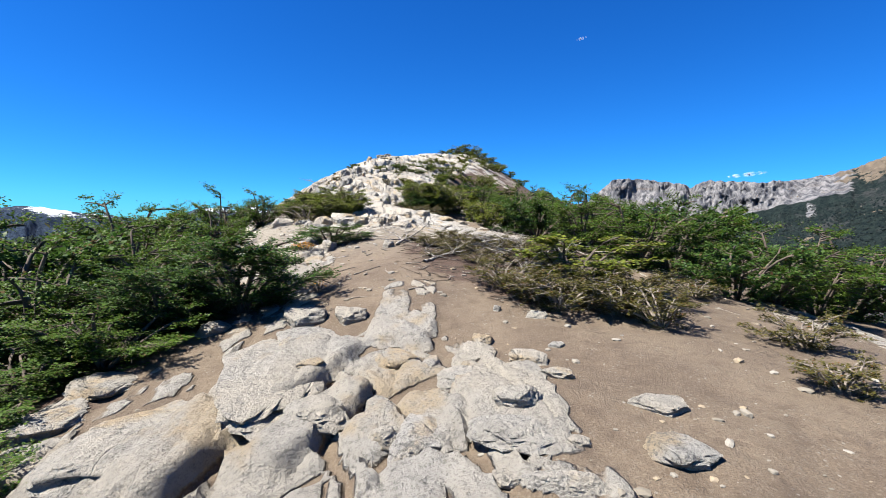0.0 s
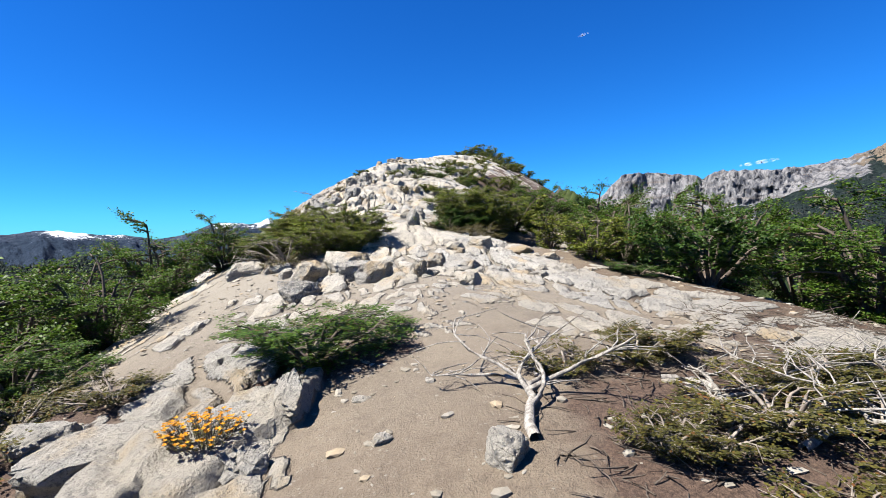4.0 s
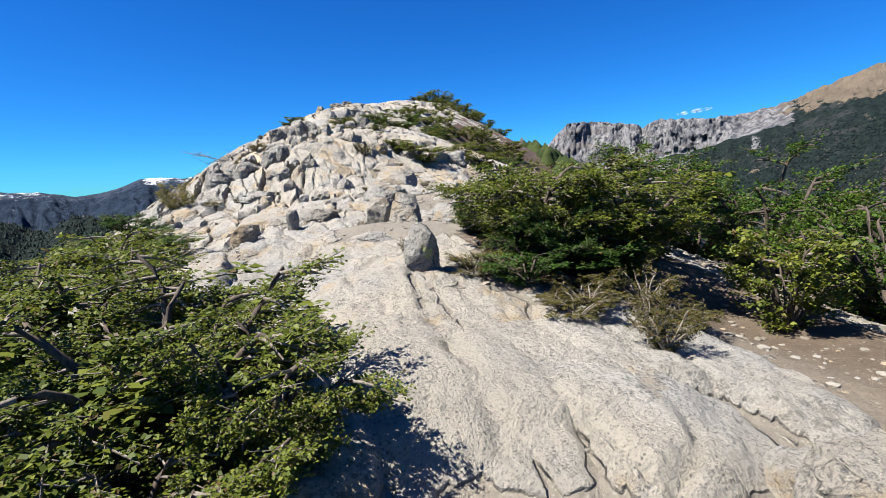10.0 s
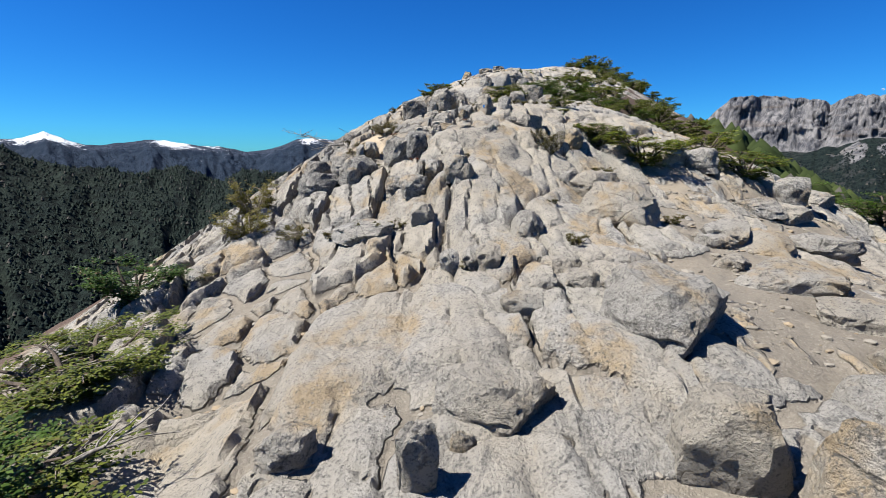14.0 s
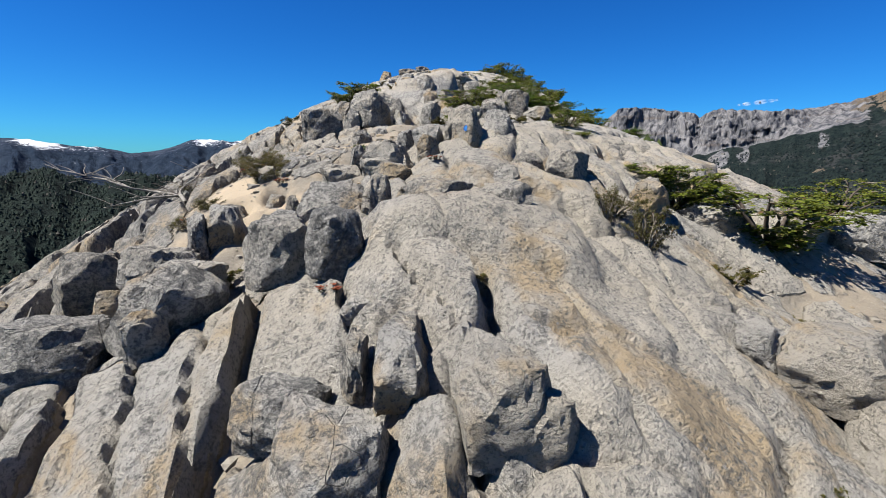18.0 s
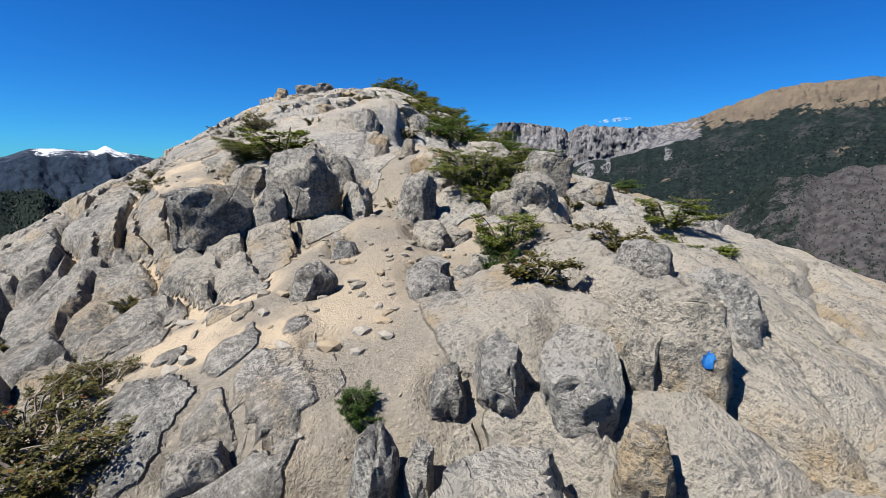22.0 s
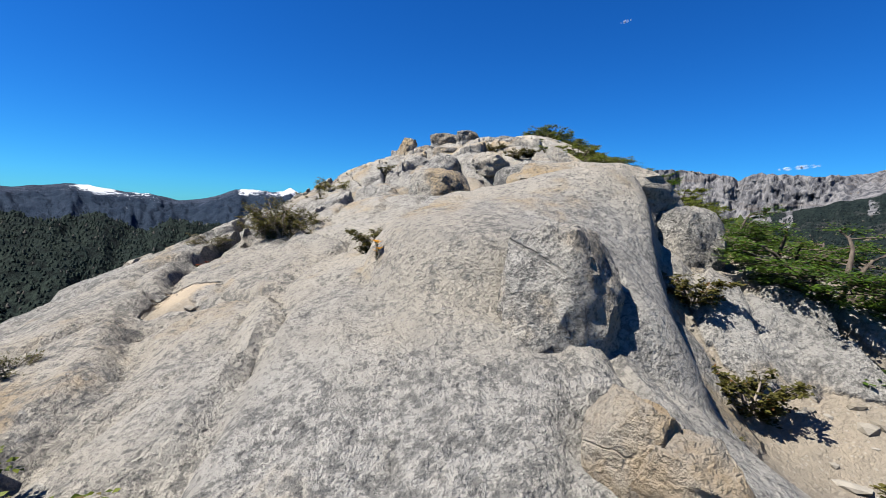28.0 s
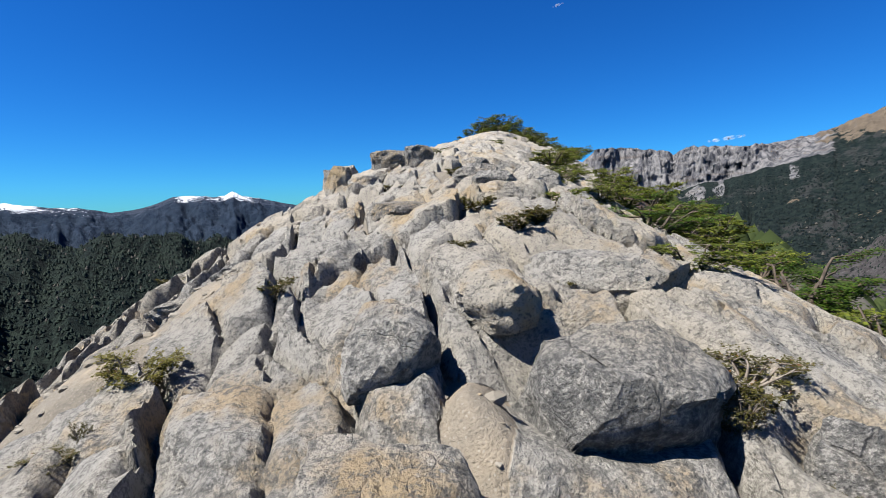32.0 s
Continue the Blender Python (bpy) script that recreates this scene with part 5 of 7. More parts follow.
def rock_mesh(name, seed, kind, detail=4):
    """One stone of unit size: a rounded boulder, an angular block or a flat slab, cut by random planes."""
    rng = random.Random(seed)
    bm = bmesh.new()
    bmesh.ops.create_icosphere(bm, subdivisions=detail, radius=1.0)
    pinch = {"boulder": 0.22, "block": 0.16, "slab": 0.08}[kind]
    square = {"boulder": 0.62, "block": 0.9, "slab": 0.95}[kind]
    cuts = []
    for i in range({"boulder": 12, "block": 15, "slab": 15}[kind]):
        a, up = rng.uniform(0, 2 * math.pi), rng.uniform(-0.35, 0.8)
        flat = math.sqrt(1 - up * up)
        cuts.append((Vector((flat * math.cos(a), flat * math.sin(a), up)), rng.uniform(0.82, 1.05) if kind == "boulder" else rng.uniform(0.64, 0.92)))
    if kind != "boulder":
        cuts.append((Vector((rng.uniform(-0.2, 0.2), rng.uniform(-0.2, 0.2), 1)).normalized(), rng.uniform(0.55, 0.75)))
    shift = Vector((rng.uniform(-50, 50), rng.uniform(-50, 50), rng.uniform(-50, 50)))
    for v in bm.verts:
        d = v.co.normalized()
        top = max(abs(d.x), abs(d.y), abs(d.z))
        p = d / top ** square
        for normal, reach in cuts:
            over = p.dot(normal) - reach
            if over > 0:
                p -= normal * over * 0.97
        rough = 0.085 if kind == "boulder" else 0.07
        p += d * (rough * noise.fractal(p * 2.4 + shift, 0.8, 2.0, 5) + 0.03 * (noise.cell(p * 3.1 + shift) - 0.5)
                  - 0.09 * abs(noise.fractal(p * 3.9 - shift, 0.7, 2.0, 4)) + 0.03)
        v.co = p
    low = [min(v.co[i] for v in bm.verts) for i in range(3)]
    high = [max(v.co[i] for v in bm.verts) for i in range(3)]
    for v in bm.verts:
        v.co = Vector([(v.co[i] - low[i]) / (high[i] - low[i]) - 0.5 for i in range(3)])
        v.co.z += 0.5
        v.co.x *= 1 - pinch * v.co.z
        v.co.y *= 1 - pinch * v.co.z
    data = bpy.data.meshes.new(name)
    bm.to_mesh(data)
    bm.free()
    data.polygons.foreach_set("use_smooth", [True] * len(data.polygons))
    data.set_sharp_from_angle(angle=radians(30))
    return data


ROCK_MESHES = {kind: [rock_mesh(kind, 100 * k + i, kind) for i in range(8)] for k, kind in enumerate(("boulder", "block", "slab"))}
ROCK_SPOKEN = {"boulder": "weathered grey boulder with lichen, half sunk in the ridge", "block": "angular pale grey rock block resting on bedrock",
               "slab": "flat pale rock slab lying on the trail"}
rock_count, rock_used = 0, {}


def stone(kind, x, y, wide, long, tall, turn=0.0, tip=0.0, lean=0.0, sink=0.22, warm=False, z=None, label=""):
    """One stone with its foot let into the ground."""
    global rock_count
    rock_count += 1
    pick = (rock_count * 5 + int(wide * 37)) % 8
    mat = MAT_WARM if warm else MAT_CRUST if "cap rock" in label or "square-edged" in label else MAT_AGED if y > 29.6 or (y > 13 and x < -0.3) else MAT_ROCK
    if (kind, pick, mat.name) not in rock_used:
        data = ROCK_MESHES[kind][pick].copy()
        data.materials.append(mat)
        rock_used[kind, pick, mat.name] = data
    data = rock_used[kind, pick, mat.name]
    ob = new({"boulder": "boulder", "block": "rock_block", "slab": "rock_slab"}[kind], data)
    if z is None:
        near = [height_at(x + dx * wide * 0.3, y + dy * long * 0.3) for dx in (-1, 0, 1) for dy in (-1, 0, 1)]
        z = sorted(near)[3]
    ob.matrix_basis = pose(x, y, z - sink * tall, tip, lean, turn) @ Matrix.Diagonal((wide, long, tall, 1))
    return tagged(ob, label or ROCK_SPOKEN[kind], "rock", "ridge rocks")


stone("slab", 0.31, 4.26, 0.42, 0.45, 0.13, -4, 6, sink=0.42)
stone("block", -0.62, 5.85, 0.61, 0.58, 0.22, 14, sink=0.32)
stone("block", -0.09, 5.61, 0.46, 0.43, 0.18, 10, sink=0.32)
stone("block", -1.72, 6.02, 0.44, 0.44, 0.19, 21, sink=0.32)
stone("slab", -0.53, 5.04, 0.69, 0.97, 0.15, 6, 5, sink=0.42)
stone("slab", -0.75, 4.22, 0.89, 2.23, 0.16, 10, 3, sink=0.42)
stone("slab", -1.52, 3.63, 1.21, 1.39, 0.18, 22, -1, sink=0.42)
stone("slab", -0.30, 3.34, 0.46, 0.55, 0.13, 5, 3, sink=0.42)
stone("slab", -2.49, 4.33, 0.87, 0.84, 0.16, 29, -3, sink=0.42)
stone("slab", -2.35, 4.93, 0.71, 0.85, 0.15, 25, -1, sink=0.42)
stone("block", 1.18, 4.50, 0.25, 0.24, 0.11, -12, sink=0.32)
stone("slab", 1.01, 4.17, 0.42, 0.56, 0.13, -13, 5, sink=0.42)
stone("slab", 1.41, 3.86, 0.36, 0.35, 0.12, -30, sink=0.32)
stone("slab", 1.49, 3.45, 0.28, 0.27, 0.08, -21, sink=0.32)
stone("slab", 0.77, 3.62, 0.39, 0.45, 0.13, -12, 5, sink=0.42)
stone("slab", 1.01, 2.96, 0.36, 0.35, 0.13, -24, sink=0.32)
stone("slab", 0.86, 2.60, 0.55, 0.46, 0.10, -21, sink=0.32)
stone("slab", 0.14, 2.87, 0.21, 0.21, 0.11, -3, 4, sink=0.42)
stone("slab", 0.34, 2.81, 0.35, 0.52, 0.12, -7, 5, sink=0.42)
stone("slab", 0.14, 3.45, 0.24, 0.33, 0.12, -2, 5, sink=0.42)
stone("slab", 1.89, 2.75, 0.38, 0.33, 0.08, -44, sink=0.32)
stone("slab", 1.63, 2.17, 0.39, 0.37, 0.11, -37, sink=0.32)
stone("slab", 1.20, 2.47, 0.16, 0.15, 0.04, -28, sink=0.32)
stone("slab", 0.98, 2.08, 0.48, 0.17, 0.11, -24, 4, sink=0.42)
stone("block", 1.93, 5.03, 0.27, 0.24, 0.09, -26, sink=0.32)
stone("slab", 1.77, 4.11, 0.16, 0.15, 0.05, -28, sink=0.32)
stone("block", 1.54, 5.27, 0.10, 0.13, 0.09, -9, sink=0.32)
stone("slab", 0.72, 2.25, 0.18, 0.19, 0.07, -27, sink=0.32)
stone("slab", -0.41, 3.83, 0.19, 0.23, 0.11, 11, sink=0.32)
stone("slab", -0.42, 4.17, 0.25, 0.22, 0.05, 4, sink=0.32)
stone("slab", 0.61, 4.05, 0.18, 0.31, 0.11, -8, 6, sink=0.42)
stone("slab", -0.75, 4.84, 0.29, 0.27, 0.08, 9, sink=0.32)
stone("block", 0.30, 10.52, 0.09, 0.09, 0.04, -4, sink=0.32)
stone("block", 0.53, 9.27, 0.24, 0.30, 0.21, -15, sink=0.32)
stone("block", -0.08, 9.70, 0.14, 0.14, 0.07, -9, sink=0.32)
stone("block", -0.20, 10.48, 0.17, 0.14, 0.04, -5, sink=0.32)
stone("block", -0.81, 9.88, 0.21, 0.25, 0.15, 22, sink=0.32)
stone("block", -1.93, 10.45, 1.01, 0.92, 0.31, 31, sink=0.32)
stone("block", -2.54, 10.92, 0.57, 0.55, 0.22, 30, sink=0.32)
stone("slab", -0.72, 10.55, 0.21, 0.76, 0.11, 9, 5, sink=0.42)
stone("slab", -1.05, 10.31, 0.56, 1.16, 0.14, 15, 4, sink=0.42)
stone("block", 3.53, 10.85, 0.44, 0.41, 0.14, -48, sink=0.32)
stone("slab", 3.55, 10.34, 0.77, 1.52, 0.15, -48, 1, sink=0.42)


for numbers, named in BEDDED:
    stone(*numbers, **named)

# small stones lying about, too many to count
def scatter_stones(name, count, seed, low, high, area, where, label):
    rng = np.random.default_rng(seed)
    x0, x1, y0, y1 = area
    x, y = rng.uniform(x0, x1, count), rng.uniform(y0, y1, count)
    z, share, litter, *rest = ground_fields(x, y)
    keep = rng.uniform(0, 1, count) < where(x, y, share, litter)
    x, y, z = x[keep], y[keep], z[keep]
    n = len(x)
    bm = bmesh.new()
    bmesh.ops.create_icosphere(bm, subdivisions=1, radius=1.0)
    unit = np.array([v.co[:] for v in bm.verts])
    tris = np.array([[v.index for v in f.verts] for f in bm.faces])
    bm.free()
    size = low * (high / low) ** (rng.uniform(0, 1, n) ** 1.8)
    co = unit[None] * rng.uniform(0.7, 1.25, (n, len(unit), 1))
    co = co / np.abs(co).max(axis=2, keepdims=True) ** 0.5
    co = co * (size[:, None] * rng.uniform((0.6, 0.45, 0.25), (1.3, 1.0, 0.6), (n, 3)))[:, None, :]
    a = rng.uniform(0, 2 * math.pi, n)[:, None]
    px, py = co[:, :, 0] * np.cos(a) - co[:, :, 1] * np.sin(a), co[:, :, 0] * np.sin(a) + co[:, :, 1] * np.cos(a)
    co = np.stack([px + x[:, None], py + y[:, None], co[:, :, 2] + (z + 0.08 * size)[:, None]], -1)
    faces = (tris[None] + len(unit) * np.arange(n)[:, None, None]).reshape(-1, 3)
    data = bpy.data.meshes.new(name)
    fill_mesh(data, co.reshape(-1, 3), faces, False)
    data.materials.append(MAT_CHIP)
    return tagged(new(name, data), label, "stones", kind="stuff")


def make_chip_material():
    n = Nodes("stone_chips")
    c = n.mix(n.island(), (0.132, 0.114, 0.087), (0.227, 0.211, 0.182))
    c = n.mix(n.ramp(n.island(), 0.8, 0.9, 0.0, 0.7), c, (0.211, 0.153, 0.085))
    c = n.mix(n.ramp(n.noise(40, 4, 0.7), 0.4, 0.7, 0.0, 0.4), c, (0.106, 0.1, 0.09))
    n.bump(n.noise(50, 4, 0.7), 0.5, 0.01)
    return n.done(c)


MAT_CHIP = make_chip_material()
scatter_stones("trail_pebbles", 16000, 3, 0.007, 0.055, (-4, 6, 0.5, 26), lambda x, y, r, l: np.clip(1.0 - 1.3 * r, 0, 1) * (0.35 + 0.65 * (fractal(x * 0.9, y * 0.9, 77, 3) > 0.05)) * np.clip(0.3 + 0.25 * (y - 8.5), 0.3, 1),
               "pale pebbles and chips strewn on the trail dirt")
scatter_stones("ledge_rubble", 20000, 4, 0.008, 0.065, (-4.5, 6, 24, 49), lambda x, y, r, l: np.clip(1.0 - 1.6 * r, 0, 1) * (0.4 + 0.6 * (fractal(x * 0.9, y * 0.9, 79, 3) > 0.0)),
               "pale rubble lying on the rock ledges")

# ---- shrubs ----
def tube_mesh(name, lines, sides=5):
    """Tapering round branches; each line is a list of (x, y, z, radius)."""
    co, faces = [], []
    for line in lines:
        first = len(co)
        for i, p in enumerate(line):
            q, o = line[min(i + 1, len(line) - 1)], line[max(i - 1, 0)]
            way = Vector(q[:3]) - Vector(o[:3])
            way = way.normalized() if way.length > 1e-6 else Vector((0, 0, 1))
            side = way.orthogonal().normalized()
            other = way.cross(side)
            for k in range(sides):
                a = 2 * math.pi * k / sides
                co.append(Vector(p[:3]) + (side * math.cos(a) + other * math.sin(a)) * p[3])
        for i in range(len(line) - 1):
            for k in range(sides):
                a, b = first + i * sides + k, first + i * sides + (k + 1) % sides
                faces.append((a, b, b + sides, a + sides))
    data = bpy.data.meshes.new(name)
    fill_mesh(data, np.array([tuple(c) for c in co]), np.array(faces))
    return data


def leaf_mesh(name, spots, ways, ups, size, rng):
    """Small pointed leaves, each a bent pair of faces."""
    n = len(spots)
    size = size * rng.uniform(0.7, 1.3, n)[:, None]
    side = np.cross(ups, ways)
    side /= np.linalg.norm(side, axis=1)[:, None] + 1e-9
    drop = np.cross(ways, side)
    co = np.stack([spots, spots + ways * size * 0.5 + side * size * 0.30 + drop * size * 0.08, spots + ways * size, spots + ways * size * 0.5 - side * size * 0.30 + drop * size * 0.08], 1)
    faces = np.arange(4 * n).reshape(n, 4)
    data = bpy.data.meshes.new(name)
    fill_mesh(data, co.reshape(-1, 3), faces)
    return data


SHRUB_KINDS = {
    # stems, boughs, twigs, leaves a twig, leaf size, lift of the boughs, spread of the crown
    "beech": (9, 12, 7, 6, 0.07, 0.2, 1.0),
    "dense": (10, 12, 8, 7, 0.058, 0.5, 1.0),
    "spray": (12, 15, 10, 14, 0.034, 0.12, 1.0),
    "wood": (12, 13, 9, 12, 0.034, 0.28, 1.0),
    "leafy": (13, 14, 10, 14, 0.034, 0.45, 1.0),
    "gold": (9, 9, 8, 7, 0.055, 0.7, 0.9),
    "heath": (12, 8, 5, 7, 0.058, 0.5, 0.95),
    "tuft": (9, 7, 5, 8, 0.09, 0.6, 0.9),
    "bare": (8, 7, 5, 0, 0.03, 0.3, 1.0),
}
SHRUB_SPOKEN = {
    "beech": "low wind-bent green beech shrub with layered leafy sprays", "dense": "rounded dark green leafy shrub on the stony slope",
    "wood": "green beech thicket with fine layered leaves at the ridge's wooded edge",
    "spray": "spreading green beech with fine layered sprays of leaves", "leafy": "dense rounded dark green shrub beside the trail",
    "gold": "yellow-green upright shrub on the ridge's edge", "tuft": "small golden-brown heath tuft rooted in a rock crack", "heath": "low brown-green heath shrub over dry grey twigs",
    "bare": "bare grey wind-bent shrub with dry twigs",
}
SHRUB_LEAF = {"beech": MAT_LEAF, "spray": MAT_LEAF, "wood": MAT_LEAF_WOOD, "leafy": MAT_LEAF_DARK, "dense": MAT_LEAF_DARK, "gold": MAT_LEAF_GOLD, "heath": MAT_HEATH, "tuft": MAT_HEATH, "bare": MAT_HEATH}


def grow_shrub(kind, seed):
    """Stems and foliage of one shrub, about 1 m in radius and 1 m high."""
    rng = np.random.default_rng(seed)
    stems, boughs, twigs, leaves, size, lift, spread = SHRUB_KINDS[kind]
    lines, thin, spots, ways, ups = [], [], [], [], []
    lean = rng.uniform(0, 2 * math.pi)
    for s in range(stems):
        turn = 2 * math.pi * (s + rng.uniform(-0.4, 0.4)) / stems
        reach = spread * rng.uniform(0.45, 0.95)
        top = rng.uniform(0.55, 1.0) * (1.05 - 0.45 * reach)
        line = []
        for i in range(7):
            t = i / 6
            out = reach * (t ** 0.8) * 0.85
            wob = 0.06 * np.sin(5 * t + s * 2.1) * t
            line.append((math.cos(turn + wob * 3) * out + 0.12 * math.cos(lean) * t, math.sin(turn + wob * 3) * out + 0.12 * math.sin(lean) * t, top * (1 - (1 - t) ** 1.6) + wob * 0.5 - 0.05 * (i == 0), 0.028 * (1 - 0.8 * t) + 0.004))
        lines.append(line)
        for b in range(boughs):
            t = rng.uniform(0.03, 1.0)
            k = min(int(t * 6), 5)
            p = np.array(line[k][:3]) * (1 - (t * 6 - k)) + np.array(line[k + 1][:3]) * (t * 6 - k)
            a = turn + rng.uniform(-1.5, 1.5)
            long = rng.uniform(0.18, 0.42)
            way = np.array([math.cos(a), math.sin(a), lift * rng.uniform(-0.2, 1.2)])
            way /= np.linalg.norm(way)
            bough = []
            for i in range(4):
                u = i / 3
                bough.append((*(p + way * long * u + np.array([0, 0, -0.05 * u * u])), 0.009 * (1 - 0.75 * u) + 0.002))
            thin.append(bough)
            for w in range(twigs):
                u = rng.uniform(0.15, 1.0)
                q = p + way * long * u
                ta = a + rng.choice((-1, 1)) * rng.uniform(0.35, 1.2)
                tw = np.array([math.cos(ta), math.sin(ta), lift * rng.uniform(-0.5, 0.9) + rng.uniform(-0.15, 0.2)])
                tw /= np.linalg.norm(tw)
                tl = rng.uniform(0.08, 0.2)
                if w % 2 == 0 or leaves == 0:
                    thin.append([(*q, 0.0035), (*(q + tw * tl), 0.0015)])
                if leaves:
                    for m in range(leaves):
                        f = (m + 0.5) / leaves
                        flat = ta + (1 if m % 2 else -1) * rng.uniform(0.5, 1.1)
                        lw = np.array([math.cos(flat), math.sin(flat), rng.uniform(-0.35, 0.35) + 0.4 * (lift > 0.3) * rng.uniform(-0.5, 1)])
                        spots.append(q + tw * tl * f + rng.normal(0, 0.012, 3))
                        ways.append(lw / np.linalg.norm(lw))
                        ups.append(np.array([rng.normal(0, 0.35), rng.normal(0, 0.35), 1.0]))
    if kind in ("heath", "bare"):
        for s in range(60 if kind == "bare" else 22):
            a, r = rng.uniform(0, 2 * math.pi), rng.uniform(0.2, 0.95)
            p = np.array([math.cos(a) * r * 0.7, math.sin(a) * r * 0.7, 0.02])
            b = a + rng.uniform(-1, 1)
            end = p + np.array([math.cos(b) * 0.3, math.sin(b) * 0.3, rng.uniform(0.05, 0.45)])
            thin.append([(*p, 0.006), (*(p * 0.5 + end * 0.5 + rng.normal(0, 0.03, 3)), 0.004), (*end, 0.0015)])
    stem_data = tube_mesh("stems", lines, 6)
    stem_data.materials.append(MAT_BARK if kind in ("beech", "dense", "spray", "leafy", "wood") else MAT_TWIG)
    twig_data = tube_mesh("twigs", thin if kind in ("heath", "bare", "spray", "leafy") else thin[::2], 3)
    twig_data.materials.append(MAT_BARK if kind in ("leafy", "wood", "dense") else MAT_TWIG)
    leaf_data = None
    if leaves:
        leaf_data = leaf_mesh("foliage", np.array(spots), np.array(ways), np.array(ups), size, rng)
        leaf_data.materials.append(SHRUB_LEAF[kind])
    return stem_data, twig_data, leaf_data


SHRUB_MESHES = {kind: [grow_shrub(kind, 31 * k + i) for i in range(3 if kind in ("beech", "wood") else 2)] for k, kind in enumerate(SHRUB_KINDS)}
shrub_count = 0


def shrub(kind, x, y, radius, tall, z=None, label=""):
    global shrub_count
    shrub_count += 1
    parts = SHRUB_MESHES[kind][shrub_count % len(SHRUB_MESHES[kind])]
    names = {"beech": "beech_shrub", "dense": "leafy_shrub", "spray": "beech_shrub", "wood": "beech_shrub", "leafy": "leafy_shrub", "gold": "golden_shrub", "heath": "heath_shrub", "tuft": "heath_tuft", "bare": "dry_shrub"}
    root = new(names[kind])
    root.empty_display_size = 0.1
    for name, data in zip(("stem", "twig", "foliage"), parts):
        if data:
            child = new(name, data)
            child.parent = root
            if name != "stem":
                child["kind"] = "stuff"
    if z is None:
        z = min(height_at(x + dx, y + dy) for dx, dy in ((0, 0), (0.15, 0), (-0.15, 0), (0, 0.15)))
    root.matrix_basis = pose(x, y, z - 0.02, 0, 0, (shrub_count * 137.5) % 360) @ Matrix.Diagonal((radius, radius, tall, 1))
    return tagged(root, label or SHRUB_SPOKEN[kind], "shrub", names[kind].replace("_", " ") + "s on the ridge")


shrub("beech", 3.03, 6.58, 1.10, 0.95)
shrub("heath", 3.05, 4.44, 0.49, 0.55)
shrub("heath", 4.26, 3.93, 0.50, 0.49)
shrub("heath", 3.36, 2.82, 0.41, 0.32)
shrub("heath", 2.12, 5.56, 0.60, 0.56)
shrub("heath", 2.92, 5.53, 0.57, 0.59)
shrub("heath", 2.3, 5.25, 0.75, 0.55)
shrub("heath", 2.85, 4.95, 0.7, 0.5)
shrub("heath", 1.9, 6.2, 0.6, 0.5)
shrub("heath", 3.6, 5.6, 0.7, 0.55)
shrub("heath", 4.80, 6.24, 0.54, 0.38)
shrub("beech", -1.05, 18.61, 1.28, 0.94)
shrub("wood", -0.66, 11.55, 1.05, 0.6, label="low spreading green shrub over dry twigs beside the trail")
shrub("heath", 1.81, 10.27, 0.43, 0.32)
shrub("heath", 2.41, 9.59, 0.33, 0.26)
shrub("heath", 1.27, 9.12, 0.30, 0.28)
shrub("spray", -0.18, 17.78, 0.51, 0.95)
shrub("spray", -0.62, 17.31, 0.60, 0.85)
shrub("beech", 11.59, 30.66, 2.12, 3.01)
shrub("beech", 4.39, 16.23, 0.90, 1.17)
shrub("dense", 4.47, 14.77, 0.66, 0.32)
shrub("beech", 4.51, 17.10, 0.64, 0.92)
shrub("heath", 2.33, 18.28, 0.27, 0.40)
shrub("beech", -2.21, 21.70, 0.70, 1.01)
shrub("beech", 2.94, 19.98, 0.54, 0.85)
shrub("beech", 4.62, 19.32, 0.68, 1.32)
shrub("heath", 2.92, 19.27, 0.35, 0.52)
shrub("heath", 2.43, 18.57, 0.20, 0.41)
shrub("beech", 4.07, 23.06, 0.61, 0.85)
shrub("spray", -2.65, 23.2, 1.05, 0.62)
shrub("spray", -3.0, 25.0, 0.9, 0.45)
shrub("spray", -2.75, 22.0, 0.9, 0.6)
shrub("leafy", 2.23, 21.88, 0.40, 0.66)
shrub("beech", 3.36, 23.06, 0.41, 0.71)
shrub("gold", -3.06, 28.51, 0.59, 0.65)
shrub("beech", 3.59, 31.11, 0.85, 0.83)
shrub("gold", -3.63, 30.17, 0.60, 0.85)
shrub("dense", -3.61, 26.72, 0.60, 0.60)
shrub("beech", 5.65, 31.28, 0.87, 0.73)
shrub("heath", 1.59, 30.11, 0.21, 0.50)
shrub("beech", 3.01, 31.79, 0.59, 0.56)
shrub("heath", -3.20, 27.17, 0.33, 0.23)
shrub("heath", -2.28, 28.21, 0.26, 0.19)
shrub("gold", -2.78, 30.58, 0.37, 0.44)
shrub("beech", 1.44, 35.49, 0.48, 0.38)
shrub("heath", 1.41, 30.40, 0.14, 0.39)
shrub("beech", 2.77, 31.87, 0.50, 0.46)
shrub("beech", 5.09, 31.77, 0.63, 0.70)
shrub("heath", -1.51, 32.42, 0.28, 0.31)
shrub("heath", -1.96, 32.06, 0.16, 0.16)
shrub("bare", -2.53, 33.08, 0.40, 0.37)
shrub("beech", -0.41, 36.41, 0.49, 0.51)
shrub("beech", 0.93, 33.76, 0.30, 0.45)
shrub("beech", 2.40, 33.38, 0.33, 0.33)
shrub("heath", -1.58, 32.66, 0.26, 0.31)
shrub("dense", -0.49, 32.34, 0.07, 0.11)
shrub("dense", -0.52, 32.38, 0.07, 0.19)
shrub("heath", -1.52, 33.36, 0.21, 0.27)
shrub("beech", 2.54, 33.75, 0.37, 0.36)
